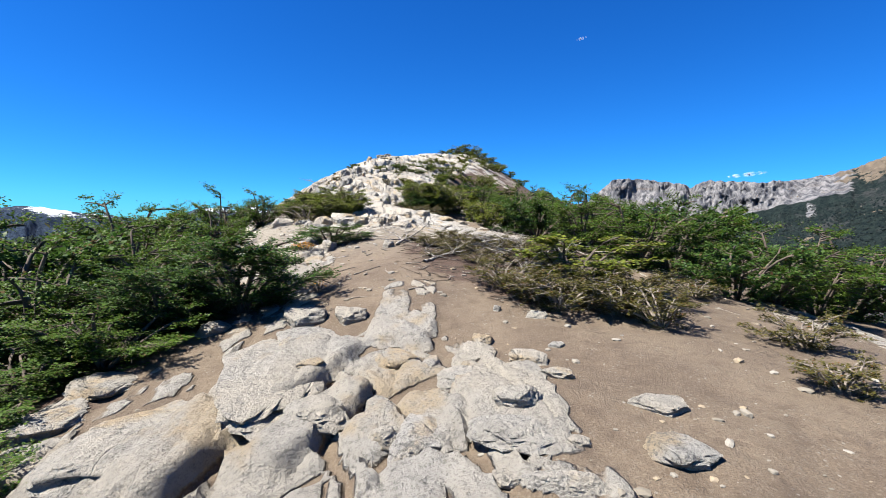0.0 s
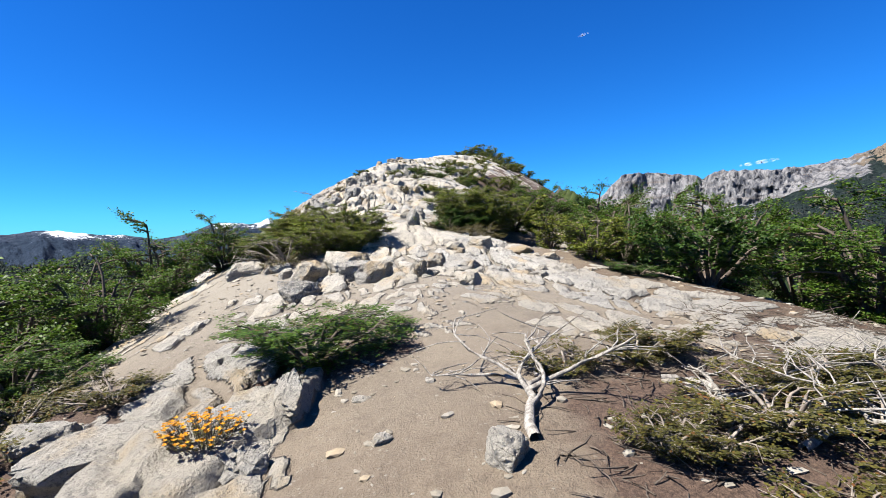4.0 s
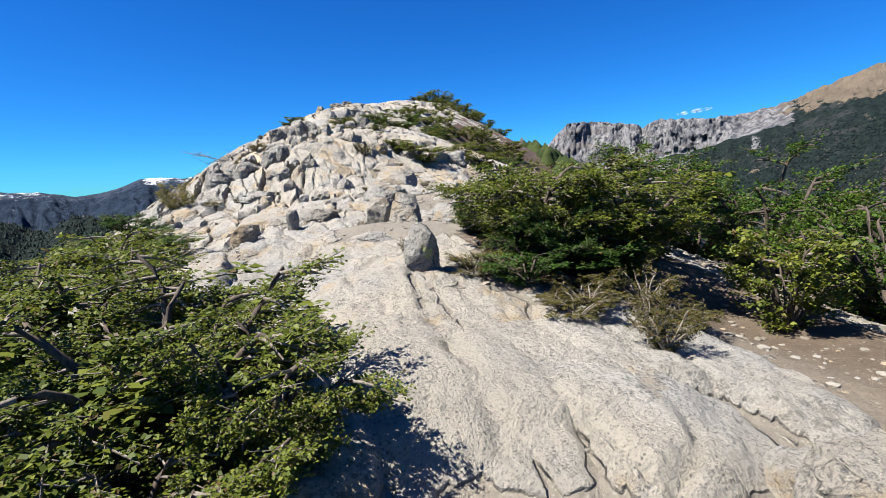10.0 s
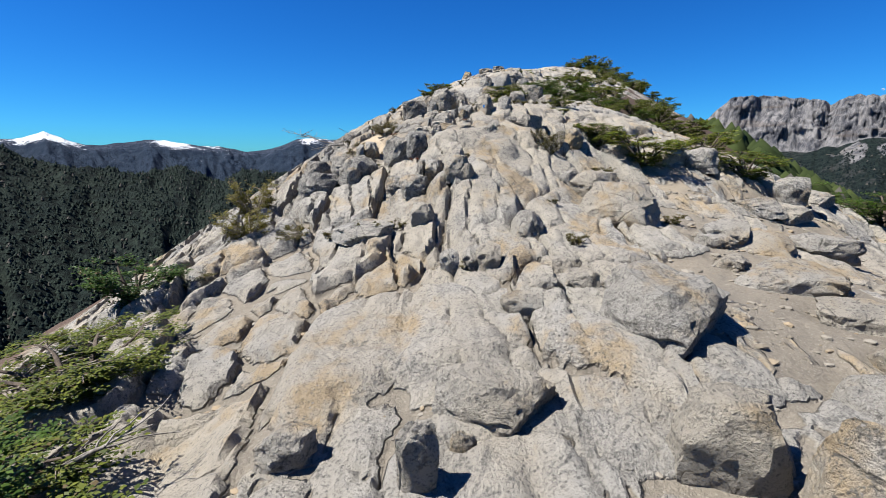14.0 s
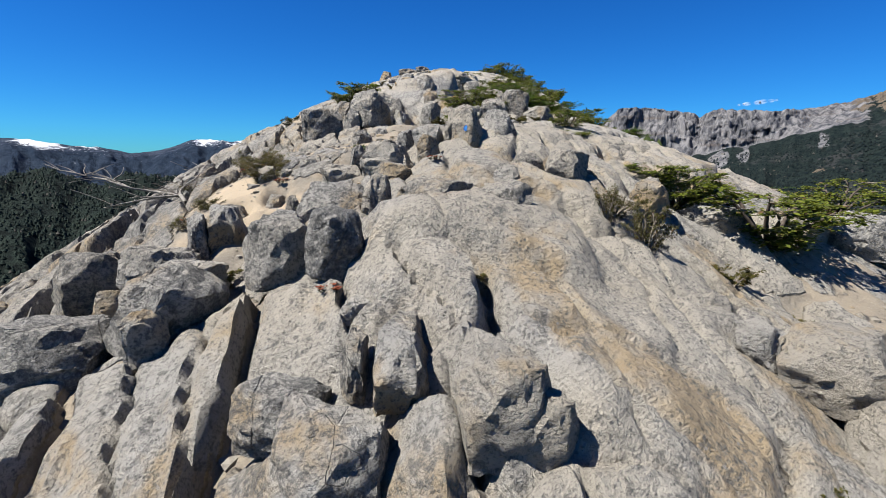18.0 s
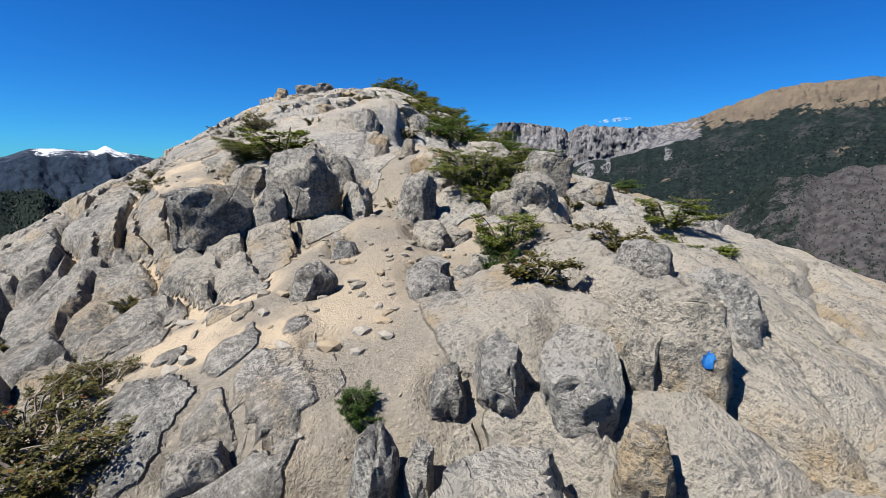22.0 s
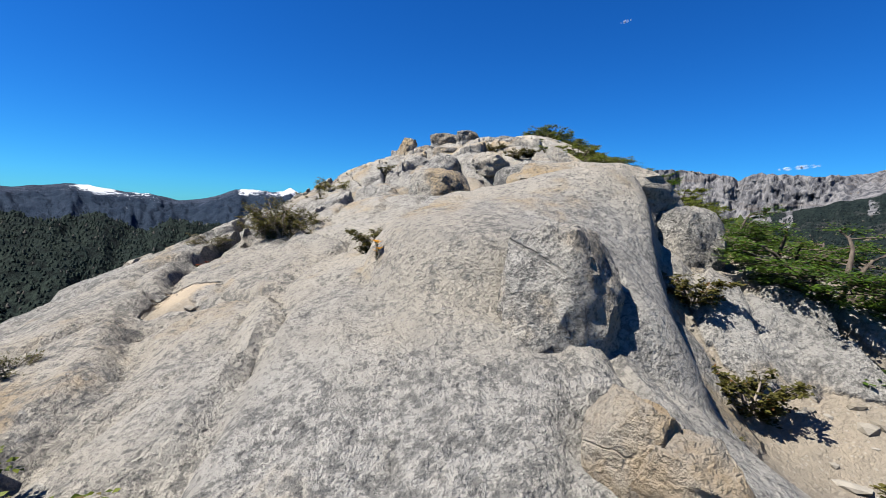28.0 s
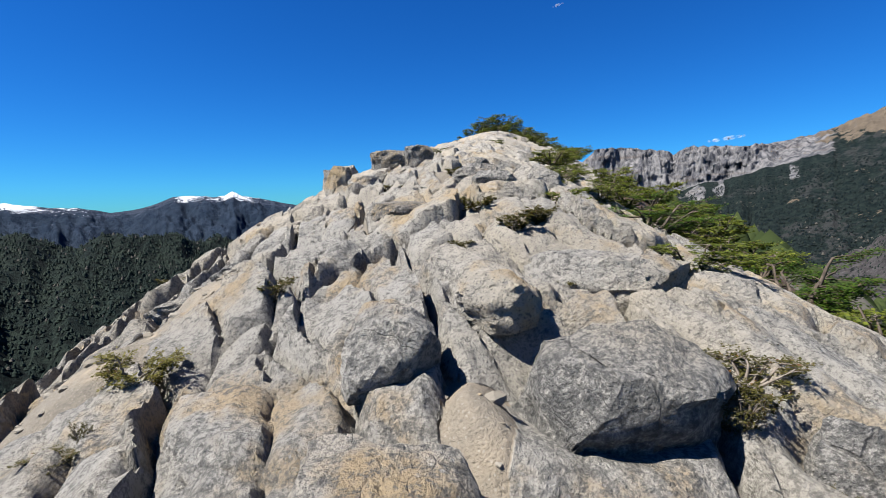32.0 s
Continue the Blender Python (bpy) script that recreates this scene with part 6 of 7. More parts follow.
shrub("dense", 0.72, 33.50, 0.17, 0.23)
shrub("heath", -1.70, 33.06, 0.24, 0.41)
shrub("spray", -0.53, 37.39, 0.61, 0.56)
shrub("spray", 1.37, 35.06, 0.46, 0.58)
shrub("beech", 1.83, 35.12, 0.36, 0.43)
shrub("beech", 1.45, 35.74, 0.34, 0.28)
shrub("beech", 1.31, 34.72, 0.32, 0.43)
shrub("heath", -0.09, 35.82, 0.13, 0.41)
shrub("heath", 0.64, 35.63, 0.11, 0.21)
shrub("wood", 3.24, 38.00, 0.49, 0.45)
shrub("gold", -0.42, 43.73, 0.36, 0.37)
shrub("heath", -0.64, 36.31, 0.13, 0.17)
shrub("wood", 3.05, 39.3, 0.73, 0.55)
shrub("heath", -0.57, 41.52, 0.23, 0.27)
shrub("heath", -0.82, 38.61, 0.12, 0.17)
shrub("heath", 3.07, 41.69, 0.28, 0.33)
shrub("heath", -0.49, 41.03, 0.28, 0.39)
shrub("wood", 3.35, 40.13, 0.63, 0.58)
shrub("wood", 3.16, 40.33, 0.37, 0.35)
shrub("beech", 3.46, 46.22, 0.57, 0.56)
shrub("beech", 4.44, 44.86, 0.58, 0.43)
shrub("heath", 2.55, 42.28, 0.17, 0.30)
shrub("heath", 2.19, 41.92, 0.11, 0.38)
shrub("heath", -0.42, 43.13, 0.06, 0.21)
shrub("heath", -0.50, 43.01, 0.15, 0.11)
shrub("heath", 2.69, 41.90, 0.09, 0.16)
shrub("heath", 3.06, 49.92, 0.39, 0.28)
shrub("spray", -0.67, 18.19, 0.84, 1.32)
shrub("spray", -1.65, 19.35, 0.90, 1.41)
shrub("spray", -1.36, 17.56, 0.71, 0.97)
shrub("spray", -0.52, 17.50, 0.57, 0.82)
shrub("leafy", 2.33, 20.04, 0.55, 0.76)
shrub("spray", 2.43, 20.37, 0.65, 1.07)
shrub("heath", 1.07, 21.05, 0.10, 0.25)
shrub("bare", -1.86, 17.33, 0.83, 0.83)
shrub("heath", -1.84, 16.99, 0.39, 0.49)
shrub("bare", -1.36, 17.54, 0.60, 0.55)
shrub("heath", -1.56, 32.75, 0.36, 0.38)
shrub("heath", -2.02, 32.04, 0.17, 0.24)
shrub("heath", 1.63, 30.68, 0.34, 0.30)
shrub("heath", -2.10, 31.68, 0.18, 0.23)
shrub("heath", -0.40, 40.92, 0.29, 0.46)
shrub("heath", -1.00, 41.03, 0.22, 0.18)
shrub("heath", -0.50, 41.02, 0.26, 0.40)
shrub("dense", -0.49, 32.40, 0.08, 0.18)
shrub("leafy", 0.84, 33.81, 0.17, 0.29)

shrub("leafy", -2.35, 6.3, 1.0, 1.05)
shrub("wood", -3.3, 5.3, 0.9, 0.75)
shrub("wood", -2.75, 5.75, 0.8, 0.7)
shrub("spray", -2.2, 18.1, 0.95, 0.8)
shrub("heath", 2.78, 42.5, 0.34, 0.26)
shrub("heath", 2.5, 41.9, 0.24, 0.3)
shrub("heath", 3.05, 42.95, 0.4, 0.24)
shrub("wood", 2.3, 22.0, 0.5, 0.38)
shrub("wood", -2.4, 23.2, 0.9, 0.6)
shrub("leafy", -1.6, 6.75, 1.25, 1.3, label="rounded dark green leafy shrub beside the trail")
shrub("spray", 2.45, 20.7, 1.1, 1.75, label="spreading green beech tree leaning over a lichen-spotted boulder")
shrub("spray", 3.3, 20.4, 1.2, 1.5)
shrub("spray", 2.9, 21.3, 1.0, 1.6)
# two dense shrubs added to darken the shaded litter under the beech
shrub("dense", 2.85, 20.1, 0.7, 0.55)
shrub("dense", 2.0, 19.75, 0.5, 0.42)
shrub("heath", 2.3, 19.2, 0.35, 0.3)
shrub("heath", 1.6, 20.2, 0.35, 0.3)
shrub("heath", 2.9, 18.8, 0.35, 0.28)
shrub("heath", 2.0, 18.9, 0.4, 0.25)
shrub("beech", 4.3, 21.4, 1.2, 1.5)
shrub("wood", 2.8, 22.0, 0.8, 0.75)
shrub("beech", 3.7, 23.2, 0.9, 1.0)
for x, y, radius, tall in ((-2.4, 11.6, 0.5, 0.35), (-2.9, 10.4, 0.6, 0.4), (-3.2, 11.6, 0.6, 0.45), (1.25, 10.25, 0.4, 0.24), (2.1, 10.45, 0.45, 0.3), (1.5, 9.1, 0.4, 0.25), (2.7, 9.65, 0.45, 0.3), (2.1, 8.5, 0.4, 0.22), (3.3, 9.6, 0.5, 0.35), (1.3, 8.2, 0.3, 0.18),
                           (2.9, 8.5, 0.45, 0.3), (2.0, 9.2, 0.5, 0.35), (1.6, 8.4, 0.4, 0.3), (2.4, 7.6, 0.45, 0.3), (3.1, 7.4, 0.5, 0.35), (2.5, 9.1, 0.4, 0.3), (3.5, 8.9, 0.5, 0.4), (1.9, 7.7, 0.35, 0.25), (3.0, 6.4, 0.4, 0.3), (1.55, 20.0, 0.25, 0.2), (2.5, 19.6, 0.4, 0.25), (3.0, 19.0, 0.4, 0.25)):
    shrub("heath", x, y, radius, tall)
# wooded edges of the ridge
rows_rng = random.Random(8)
for x, y, radius, tall in (
    (-4.0, 6.6, 1.3, 1.25), (-5.2, 8.2, 1.7, 1.7), (-3.7, 8.6, 1.1, 1.0), (-6.8, 6.2, 1.8, 1.9), (-6.6, 10.3, 1.9, 2.1), (-4.8, 11.0, 1.4, 1.5), (-8.5, 8.5, 2.0, 2.4),
    (-5.6, 13.6, 1.6, 1.7), (-8.0, 13.0, 2.0, 2.4), (-4.4, 15.5, 1.2, 1.2), (-6.6, 16.5, 1.7, 1.9), (-5.0, 19.0, 1.4, 1.6), (-3.9, 20.3, 1.1, 1.1),
    (-5.8, 3.6, 1.4, 1.3), (-7.8, 4.0, 1.7, 1.9), (-4.2, 4.9, 1.0, 0.8), (-9.5, 11.0, 2.2, 2.6), (-7.5, 20.0, 1.8, 2.0),
):
    shrub("wood" if rows_rng.random() < 0.8 else "dense", x, y, radius, tall * 1.6)
for x, y, radius, tall in ((-2.7, 5.6, 1.0, 0.9), (-3.0, 7.4, 1.1, 1.1), (-3.3, 4.2, 1.0, 0.8), (-4.6, 6.0, 1.3, 1.4), (-2.9, 9.0, 0.8, 0.7), (-5.4, 5.0, 1.3, 1.4), (-4.4, 7.6, 1.2, 1.4), (-6.0, 8.4, 1.5, 1.8),
                           (-4.4, 9.8, 1.2, 1.3), (-5.6, 11.6, 1.4, 1.7), (-4.0, 12.8, 1.0, 0.9), (-2.7, 3.2, 0.7, 0.5)):
    shrub("wood", x, y, radius, tall)
for x, y, radius, tall in ((6.9, 50.0, 0.9, 0.8), (7.8, 48.4, 1.0, 0.9), (8.6, 50.6, 1.1, 1.0), (9.8, 52.6, 1.1, 1.0), (7.2, 45.0, 0.9, 0.8), (8.4, 43.4, 1.1, 1.0), (7.6, 52.2, 0.8, 0.7), (11.6, 54.6, 1.2, 1.1), (11.0, 48.5, 1.4, 1.3), (12.8, 51.5, 1.5, 1.4), (14.5, 55.0, 1.6, 1.5), (15.5, 59.0, 1.7, 1.6), (13.5, 57.0, 1.3, 1.2), (16.5, 62.5, 1.8, 1.8), (17.5, 57.0, 1.8, 1.7), (9.4, 46.8, 1.2, 1.1), (19.0, 61.0, 2.0, 2.0)):
    shrub("beech", x, y, radius, tall)
for x, y, radius, tall in (
    (5.2, 8.4, 1.2, 0.95), (6.6, 9.4, 1.4, 1.1), (8.2, 10.6, 1.6, 1.4), (6.0, 12.0, 1.4, 1.2), (7.8, 13.4, 1.7, 1.6), (9.8, 12.5, 1.9, 1.9), (10.5, 15.5, 2.0, 2.2),
    (7.0, 16.0, 1.5, 1.5), (8.6, 18.0, 1.7, 1.9), (6.6, 19.6, 1.3, 1.4), (7.4, 22.0, 1.5, 1.7), (5.6, 22.8, 1.2, 1.3), (9.4, 21.4, 1.8, 2.2), (6.6, 25.2, 1.4, 1.5),
    (5.8, 6.6, 1.0, 0.8), (7.2, 7.3, 1.2, 1.0), (9.4, 9.0, 1.5, 1.3), (4.9, 10.0, 1.0, 0.9), (5.4, 14.2, 1.2, 1.1), (5.8, 17.6, 1.2, 1.2), (11.5, 18.6, 2.0, 2.4), (9.0, 25.5, 1.8, 2.0), (11.5, 9.6, 1.8, 1.6), (8.8, 8.0, 1.3, 0.8), (12.5, 23.0, 2.1, 2.4),
):
    shrub("wood" if rows_rng.random() < 0.9 else "dense", x, y, radius, tall * 1.6)
for x, y, radius, tall in (
    (3.6, 38.6, 1.0, 0.5), (4.4, 40.2, 1.1, 0.36), (5.0, 42.3, 1.0, 0.3), (5.8, 39.0, 1.3, 0.6), (6.8, 41.2, 1.4, 0.5), (7.6, 46.5, 1.4, 1.3), (6.2, 48.2, 1.2, 1.0),
    (8.2, 36.8, 1.3, 0.9), (9.2, 34.6, 1.2, 0.8), (8.8, 31.6, 1.2, 0.9), (7.8, 28.8, 1.2, 1.0),
):
    shrub("wood", x, y, radius, tall)
for x, y, radius, tall in ((5.4, 51.0, 0.6, 0.5), (6.6, 52.5, 0.8, 0.7), (7.6, 54.5, 0.8, 0.7), (8.4, 57.0, 0.9, 0.8), (9.6, 59.0, 0.9, 0.9), (10.2, 61.5, 1.0, 0.9), (11.4, 62.5, 1.1, 1.0),
                           (8.8, 53.0, 1.0, 0.9), (10.2, 56.0, 1.1, 1.1), (12.2, 59.5, 1.2, 1.2), (5.8, 59.0, 0.5, 0.35), (7.6, 61.5, 0.7, 0.4), (1.2, 54.2, 0.6, 0.3), (4.4, 57.2, 0.5, 0.3)):
    shrub("beech", x, y, radius, tall)
for x, y, radius, tall in ((17.6, 104.5, 1.6, 1.4), (19.4, 106.0, 2.0, 2.2), (21.0, 107.2, 2.2, 2.9), (22.6, 108.4, 2.3, 3.4), (24.2, 108.8, 2.4, 3.6), (25.8, 109.2, 2.3, 3.1), (27.4, 108.6, 2.2, 2.6), (29.2, 107.6, 2.2, 2.4), (20.4, 104.2, 1.7, 1.3),
                           (23.2, 105.6, 1.9, 1.6), (26.2, 106.0, 2.0, 1.8), (31.0, 106.0, 2.1, 2.2), (32.6, 103.8, 2.1, 2.0), (29.4, 103.6, 1.9, 1.7), (34.0, 100.5, 2.2, 2.0)):
    shrub("beech", x, y, radius, tall, label="dense green beech thicket crowning the summit knoll")
for x, y, radius, tall in ((0.6, 58.2, 0.9, 0.7), (13.5, 78.0, 1.2, 0.7), (11.0, 70.0, 1.0, 0.6), (16.0, 88.0, 1.5, 0.8), (18.5, 84.0, 1.6, 1.2), (21.0, 90.0, 1.8, 1.4), (16.0, 76.0, 1.5, 1.2), (23.5, 95.0, 1.8, 1.4), (25.0, 98.0, 1.9, 1.6),
                           (14.0, 68.0, 1.4, 1.1), (18.0, 92.0, 1.4, 0.7), (8.0, 72.0, 1.0, 0.5), (10.5, 84.0, 1.4, 0.7), (14.5, 97.0, 1.6, 0.8), (20.5, 79.0, 1.7, 1.5), (24.5, 88.0, 1.9, 1.7), (28.0, 97.0, 2.0, 1.8)):
    shrub("beech", x, y, radius, tall, label="low green beech scrub between the rocks of the summit knoll")
# small tufts in the cracks of the upper ridge: each takes the lowest of a few nearby spots
tuft_rng = random.Random(21)
for i in range(64):
    x, y = tuft_rng.uniform(-2.6, 3.6), tuft_rng.uniform(26.5, 50.0)
    spots = [(x + tuft_rng.uniform(-0.3, 0.3), y + tuft_rng.uniform(-0.3, 0.3)) for k in range(4)]
    x, y = min(spots, key=lambda p: height_at(*p) - float(base_height(np.array([p[0]]), np.array([p[1]]))[0]))
    size = tuft_rng.uniform(0.12, 0.27)
    shrub("tuft", x, y, size, size * tuft_rng.uniform(0.9, 1.3))

# ---- dead wood, flowers, the blue trail mark ----
def wander(rng, start, heading, length, steps=9, thick=0.03, rise_by=0.0, wild=0.5, floor=True):
    """A crooked branch lying over the ground."""
    line, p, a = [], Vector(start), heading
    climb = rise_by
    for i in range(steps):
        t = i / (steps - 1)
        z = p.z
        if floor:
            z = max(z, height_at(p.x, p.y) + thick * 0.5)
        line.append((p.x, p.y, z, thick * (1 - 0.8 * t) + 0.002))
        a += rng.uniform(-wild, wild)
        climb += rng.uniform(-0.12, 0.10)
        step = length / (steps - 1)
        p = Vector((p.x + math.sin(a) * step, p.y + math.cos(a) * step, z + climb * step))
    return line


def dead_shrub(x, y, seed, heading, trunk_long, thick, branches, label):
    """A bleached fallen shrub: trunk, boughs and a tangle of twigs."""
    rng = random.Random(seed)
    root = new("dead_shrub")
    root.empty_display_size = 0.1
    z = height_at(x, y)
    root.matrix_basis = pose(x, y, z)
    undo = root.matrix_basis.inverted()

    def piece(name, lines, sides):
        data = tube_mesh(name, [[(*(undo @ Vector(p[:3])), p[3]) for p in line] for line in lines], sides)
        data.materials.append(MAT_DEAD)
        ob = new(name, data)
        ob.parent = root
        if len(lines) > 1:
            ob["kind"] = "stuff"
        return ob

    trunk = wander(rng, (x, y, z - thick * 0.9), heading, trunk_long, 12, thick, 0.12, 0.55)
    piece("trunk", [trunk], 8)
    for i in range(branches):
        k = rng.randrange(2, 11)
        bough = wander(rng, trunk[k][:3], heading + rng.choice((-1, 1)) * rng.uniform(0.4, 1.3), trunk_long * rng.uniform(0.35, 0.8), 9, thick * rng.uniform(0.3, 0.6), rng.uniform(-0.1, 0.5), 0.5)
        piece("bough", [bough], 6)
        spray = []
        for j in range(9):
            q = rng.randrange(2, 9)
            spray.append(wander(rng, bough[q][:3], heading + rng.uniform(-1.5, 1.5), rng.uniform(0.12, 0.4), 5, 0.004, rng.uniform(-0.2, 0.7), 0.7))
        piece("twig", spray, 4)
    return tagged(root, label, "dead wood", "dead shrubs beside the trail")


BLEACHED = "bleached grey dead shrub lying over dry leaf litter"
dead_shrub(0.70, 9.35, 1, 0.45, 1.2, 0.032, 6, "gnarled bleached dead trunk with bare branches beside the trail")
for i, (x, y, heading, long, thick, count) in enumerate(((1.0, 7.6, 0.7, 0.6, 0.034, 3), (2.45, 8.3, 3.4, 0.8, 0.026, 4), (1.75, 9.9, 1.4, 1.0, 0.022, 5), (1.9, 9.0, 1.2, 1.1, 0.022, 5),
                                                         (2.1, 7.1, 1.5, 0.8, 0.016, 6), (3.3, 8.4, 1.3, 0.9, 0.016, 5), (2.2, 6.0, 1.2, 0.6, 0.012, 7), (2.9, 9.4, 0.4, 0.9, 0.014, 5))):
    dead_shrub(x, y, 50 + i, heading, long, thick, count, BLEACHED)
dead_shrub(-2.2, 17.4, 10, -1.0, 1.0, 0.04, 5, BLEACHED)
dead_shrub(-2.5, 23.6, 11, 0.5, 0.8, 0.05, 2, "curved pale dead root at the edge of a shrub")
dead_shrub(-2.4, 32.6, 12, -0.6, 1.0, 0.025, 6, "thin bare grey branches on the ridge's edge")
dead_shrub(2.9, 21.0, 13, 0.4, 0.9, 0.03, 5, BLEACHED)


def stick(x, y, seed, heading, long):
    rng = random.Random(seed)
    data = tube_mesh("stick", [wander(rng, (x, y, height_at(x, y) + 0.01), heading, long, 6, 0.012, 0.0, 0.25)], 5)
    data.materials.append(MAT_TWIG)
    return tagged(new("stick", data), "dry brown stick lying on the dirt trail", "stick", "sticks on the trail")


for i, (x, y, heading, long) in enumerate(((-0.1, 7.3, 1.1, 0.5), (-0.4, 7.65, 1.3, 0.35), (0.4, 7.05, -0.2, 0.35), (0.9, 7.1, 0.8, 0.4), (0.7, 7.55, 1.4, 0.3), (1.5, 6.9, 1.7, 0.45), (0.6, 6.1, 1.2, 0.4),
                                           (1.2, 6.5, 0.4, 0.3), (-0.2, 6.2, 1.5, 0.3), (0.1, 8.6, 1.0, 0.25), (1.6, 5.6, 1.2, 0.3), (2.4, 5.0, 0.9, 0.25))):
    stick(x, y, 40 + i, heading, long)


def litter_twigs(count, area):
    """Fine dry twigs strewn over the leaf litter."""
    rng = random.Random(77)
    x0, x1, y0, y1 = area
    lines = []
    for i in range(count):
        x, y = rng.uniform(x0, x1), rng.uniform(y0, y1)
        if float(litter_cover(np.array([x]), np.array([y]))[0]) < rng.uniform(0.2, 0.7):
            continue
        lines.append(wander(rng, (x, y, height_at(x, y) + 0.004), rng.uniform(0, 6.28), rng.uniform(0.07, 0.32), 4, rng.uniform(0.002, 0.005), rng.uniform(0.0, 0.3), 0.5))
    data = tube_mesh("litter_twigs", lines, 3)
    data.materials.append(MAT_BARK)
    return tagged(new("litter_twigs", data), "dry brown twigs strewn over brown leaf litter", "twigs", kind="stuff")


litter_twigs(3000, (0.6, 5.2, 5.2, 12.0))


def flower_clump(x, y, radius, tall, seed, petals=MAT_ORANGE, blooms=40, label="low clump of bright orange flowers between pale rocks"):
    rng = np.random.default_rng(seed)
    root = new("flower_clump")
    root.empty_display_size = 0.05
    root.matrix_basis = pose(x, y, height_at(x, y) - 0.01)
    stalks, spots, ways, ups, heads, hw, hu = [], [], [], [], [], [], []
    for i in range(blooms):
        a, r = rng.uniform(0, 2 * math.pi), radius * math.sqrt(rng.uniform(0, 1))
        top = np.array([math.cos(a) * r, math.sin(a) * r, tall * rng.uniform(0.5, 1.0) * (1.1 - 0.5 * r / radius)])
        foot = top * np.array([0.7, 0.7, 0])
        stalks.append([(*foot, 0.003), (*(foot * 0.5 + top * 0.5), 0.003), (*top, 0.002)])
        for k in range(9):
            spots.append(foot + (top - foot) * rng.uniform(0.1, 0.95))
            b = rng.uniform(0, 2 * math.pi)
            ways.append(np.array([math.cos(b), math.sin(b), 0.3]))
            ups.append(np.array([0, 0, 1.0]))
        for k in range(6):
            b = k * math.pi / 3 + a
            heads.append(top)
            hw.append(np.array([math.cos(b) * 0.9, math.sin(b) * 0.9, 0.45]))
            hu.append(np.array([0, 0, 1.0]))
    for name, data, mat in (("stalk", tube_mesh("stalk", stalks, 3), MAT_TWIG), ("foliage", leaf_mesh("foliage", np.array(spots), np.array(ways), np.array(ups), 0.02, rng), MAT_HEATH),
                            ("bloom", leaf_mesh("bloom", np.array(heads), np.array(hw), np.array(hu), 0.022, rng), petals)):
        data.materials.append(mat)
        child = new(name, data)
        child.parent = root
        child["kind"] = "stuff"
    return tagged(root, label, "flowers", "flower clumps on the ridge")


flower_clump(-1.14, 10.1, 0.26, 0.18, 1, blooms=120)
flower_clump(-0.62, 7.0, 0.16, 0.2, 2, blooms=22)
flower_clump(1.3, 36.0, 0.07, 0.06, 3, blooms=6)
flower_clump(-0.05, 35.7, 0.12, 0.1, 4, MAT_RED, blooms=8, label="low reddish leafy plant in a rock crevice")
flower_clump(0.42, 39.0, 0.03, 0.10, 5, blooms=4, label="tiny yellow flower growing from a crack in the rock")
REDDISH = "low reddish leafy plant in a rock crevice"
for i, (x, y) in enumerate(((-1.8, 31.7), (-2.2, 31.9), (-1.95, 33.4), (-1.3, 32.2), (0.2, 31.45), (-0.25, 35.6), (-0.7, 29.6), (-0.9, 40.6), (-1.2, 41.8))):
    flower_clump(x, y, 0.08, 0.05, 20 + i, MAT_RED, 10, REDDISH)


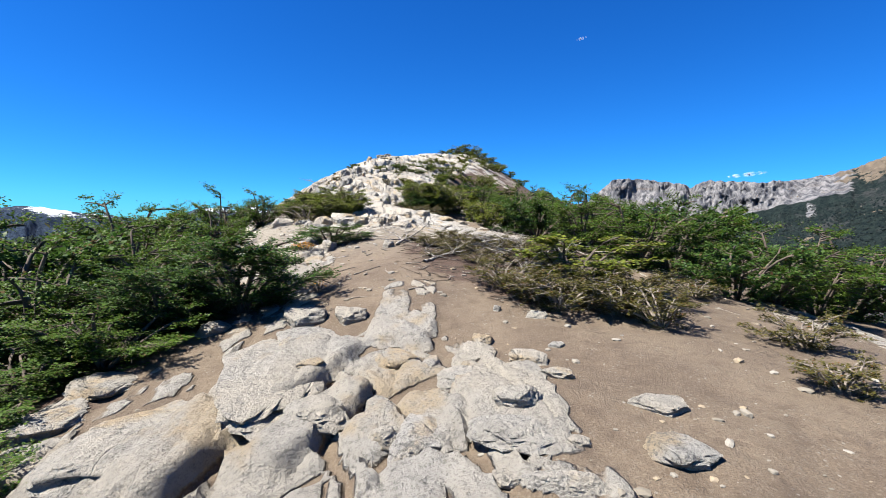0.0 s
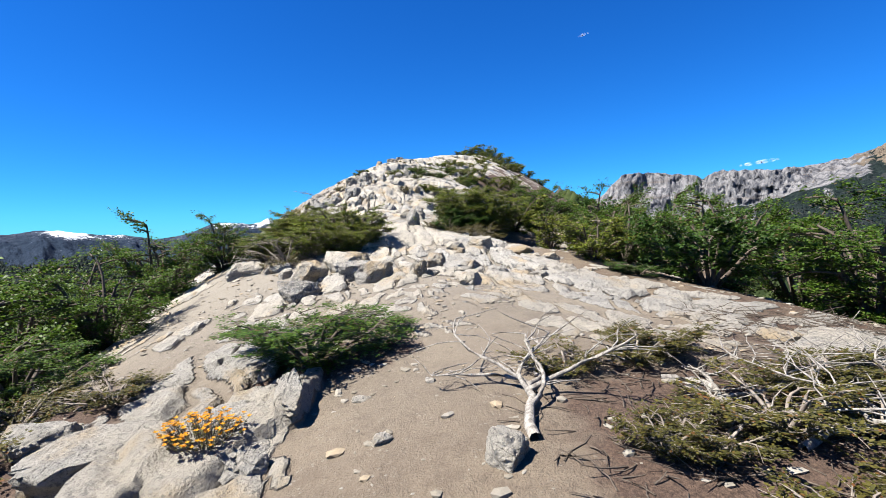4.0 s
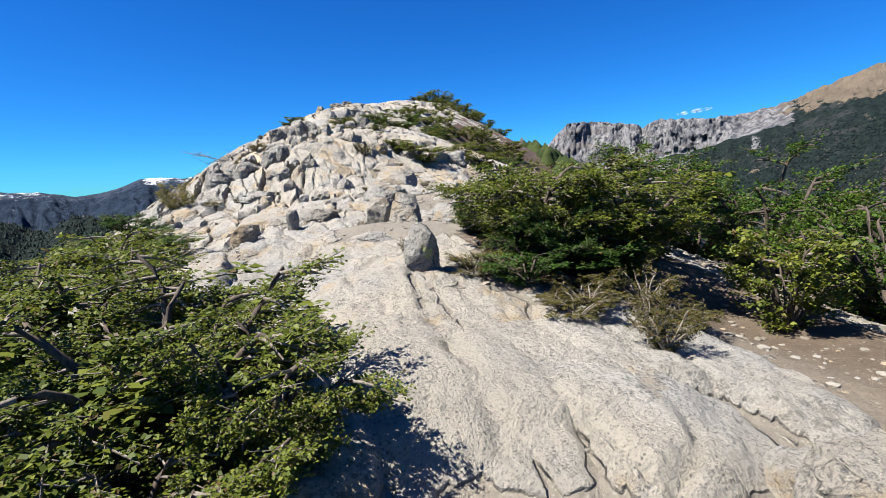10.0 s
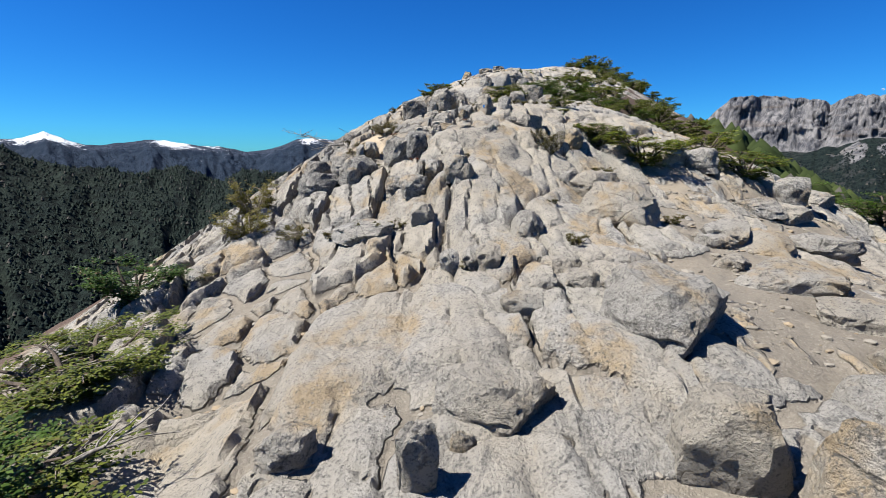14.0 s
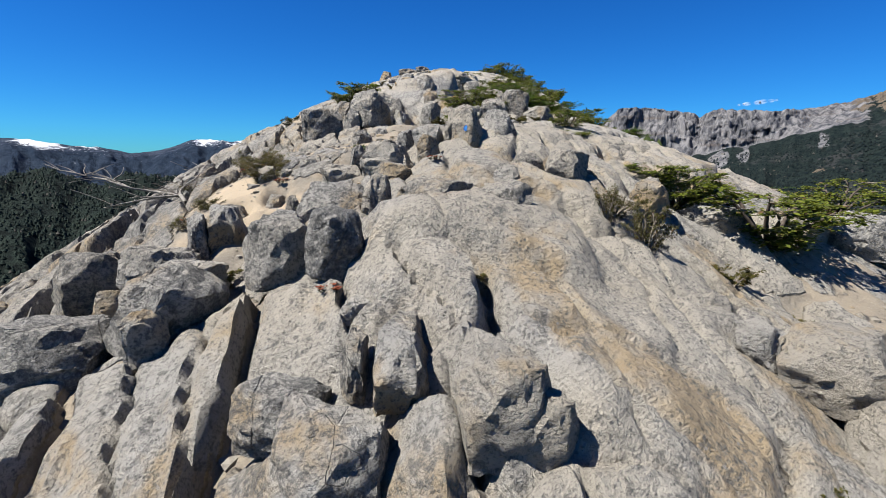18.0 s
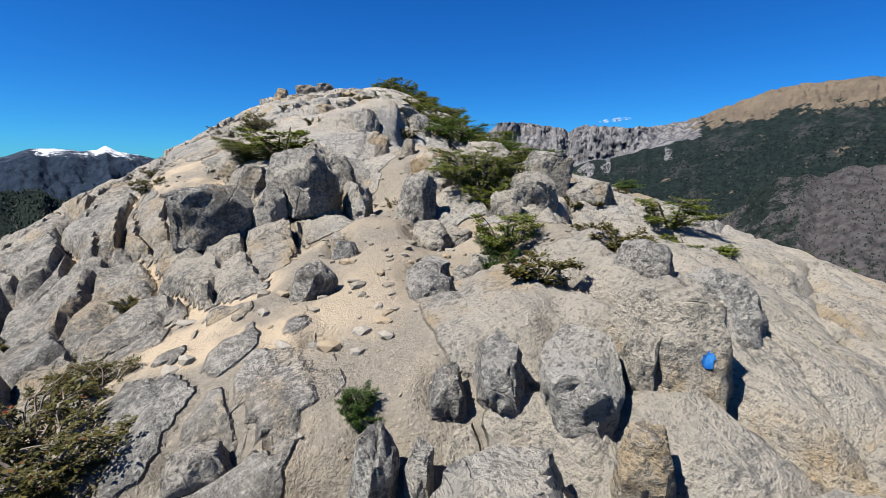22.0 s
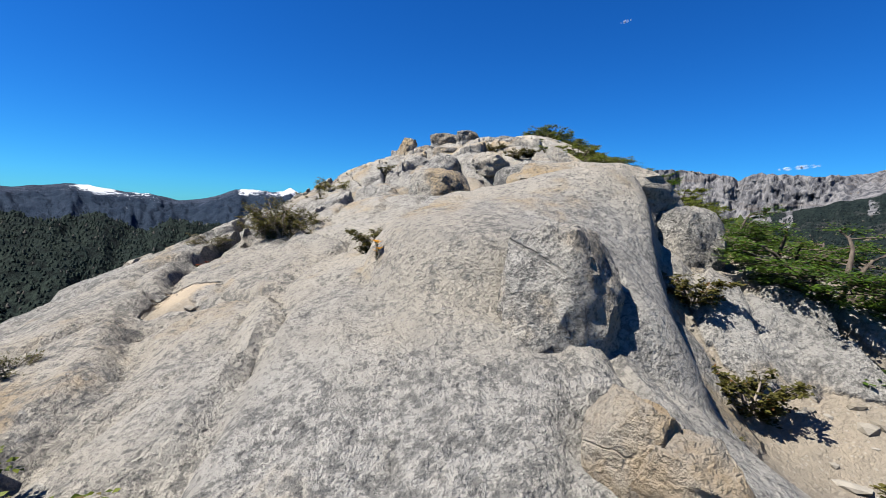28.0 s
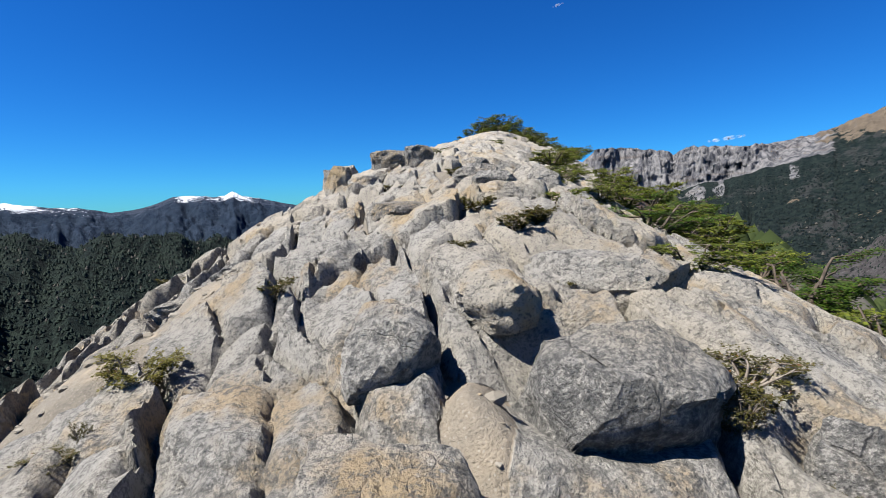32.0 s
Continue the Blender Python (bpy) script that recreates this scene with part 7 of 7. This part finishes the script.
def paint_mark(eye, aim_at, half_wide, half_tall):
    """A brushed patch of blue paint that follows the rock face."""
    bpy.context.view_layer.update()
    graph = bpy.context.evaluated_depsgraph_get()
    way = (Vector(aim_at) - Vector(eye)).normalized()
    side = way.cross(Vector((0, 0, 1))).normalized()
    up = side.cross(way)
    rng = random.Random(4)
    first = scene.ray_cast(graph, Vector(aim_at) - way * 1.2, way, distance=3.0)[1]
    bm = bmesh.new()
    verts = {}
    for i in range(13):
        for j in range(13):
            u, v = i / 6 - 1, j / 6 - 1
            p = Vector(aim_at) + side * u * half_wide + up * v * half_tall - way * 1.2
            hit, place, normal, *_ = scene.ray_cast(graph, p, way, distance=3.0)
            if hit and abs((place - first).dot(way)) < 0.1 and math.hypot(u, v) < 0.72 + 0.3 * noise.noise(Vector((u * 2.3, v * 2.3, 3))):
                verts[i, j] = bm.verts.new(place + normal * 0.004)
    for i in range(12):
        for j in range(12):
            ring4 = [verts.get(k) for k in ((i, j), (i + 1, j), (i + 1, j + 1), (i, j + 1))]
            if all(ring4):
                bm.faces.new(ring4)
    data = bpy.data.meshes.new("paint_mark")
    bm.to_mesh(data)
    bm.free()
    n = Nodes("blue_paint", 0.6)
    data.materials.append(n.done(n.mix(n.ramp(n.noise(60, 4), 0.4, 0.7), (0.007, 0.086, 0.297), (0.026, 0.145, 0.363))))
    return tagged(new("paint_mark", data), "blue painted trail mark on a grey boulder", "trail mark")


stone("boulder", 0.6, 31.98, 0.42, 0.5, 0.68, 8, z=4.36, sink=0.0, label="upright grey boulder with a blue trail mark")
stone("boulder", 1.02, 32.15, 0.46, 0.55, 0.66, -12, z=4.36, sink=0.0)
paint_mark((-0.7, 30.2, 5.1), (0.526, 31.76, 4.80), 0.036, 0.046)


def lichen_patch(x, y, z, ways, spread, label):
    """A thin yellow-green crust that follows a boulder's face."""
    bpy.context.view_layer.update()
    graph = bpy.context.evaluated_depsgraph_get()
    way = Vector(ways).normalized()
    side = way.cross(Vector((0, 0, 1))).normalized()
    up = side.cross(way)
    start = Vector((x, y, z)) - way * 0.8
    first = scene.ray_cast(graph, start, way, distance=2.0)[1]
    bm = bmesh.new()
    verts = {}
    for i in range(41):
        for j in range(41):
            u, v = i / 20 - 1, j / 20 - 1
            hit, place, normal, *_ = scene.ray_cast(graph, start + side * u * spread + up * v * spread * 1.2, way, distance=2.0)
            if hit and (place - first).length < 2 * spread and math.hypot(u, v) < 0.6 + 0.7 * noise.noise(Vector((u * 2.6, v * 2.6, 7))):
                verts[i, j] = bm.verts.new(place + normal * 0.004)
    for i in range(40):
        for j in range(40):
            ring4 = [verts.get(k) for k in ((i, j), (i + 1, j), (i + 1, j + 1), (i, j + 1))]
            if all(ring4):
                bm.faces.new(ring4)
    data = bpy.data.meshes.new("lichen_patch")
    bm.to_mesh(data)
    bm.free()
    n = Nodes("yellow_green_lichen", 0.9)
    n.bump(n.noise(120, 4), 0.6, 0.005)
    data.materials.append(n.done(n.mix(n.ramp(n.noise(70, 5), 0.4, 0.65), (0.178, 0.185, 0.066), (0.277, 0.271, 0.165))))
    return tagged(new("lichen_patch", data), label, "lichen")


lichen_patch(1.14, 20.15, 2.36, (0.3, 1.0, -0.45), 0.07, "yellow-green lichen crust on a pale boulder")
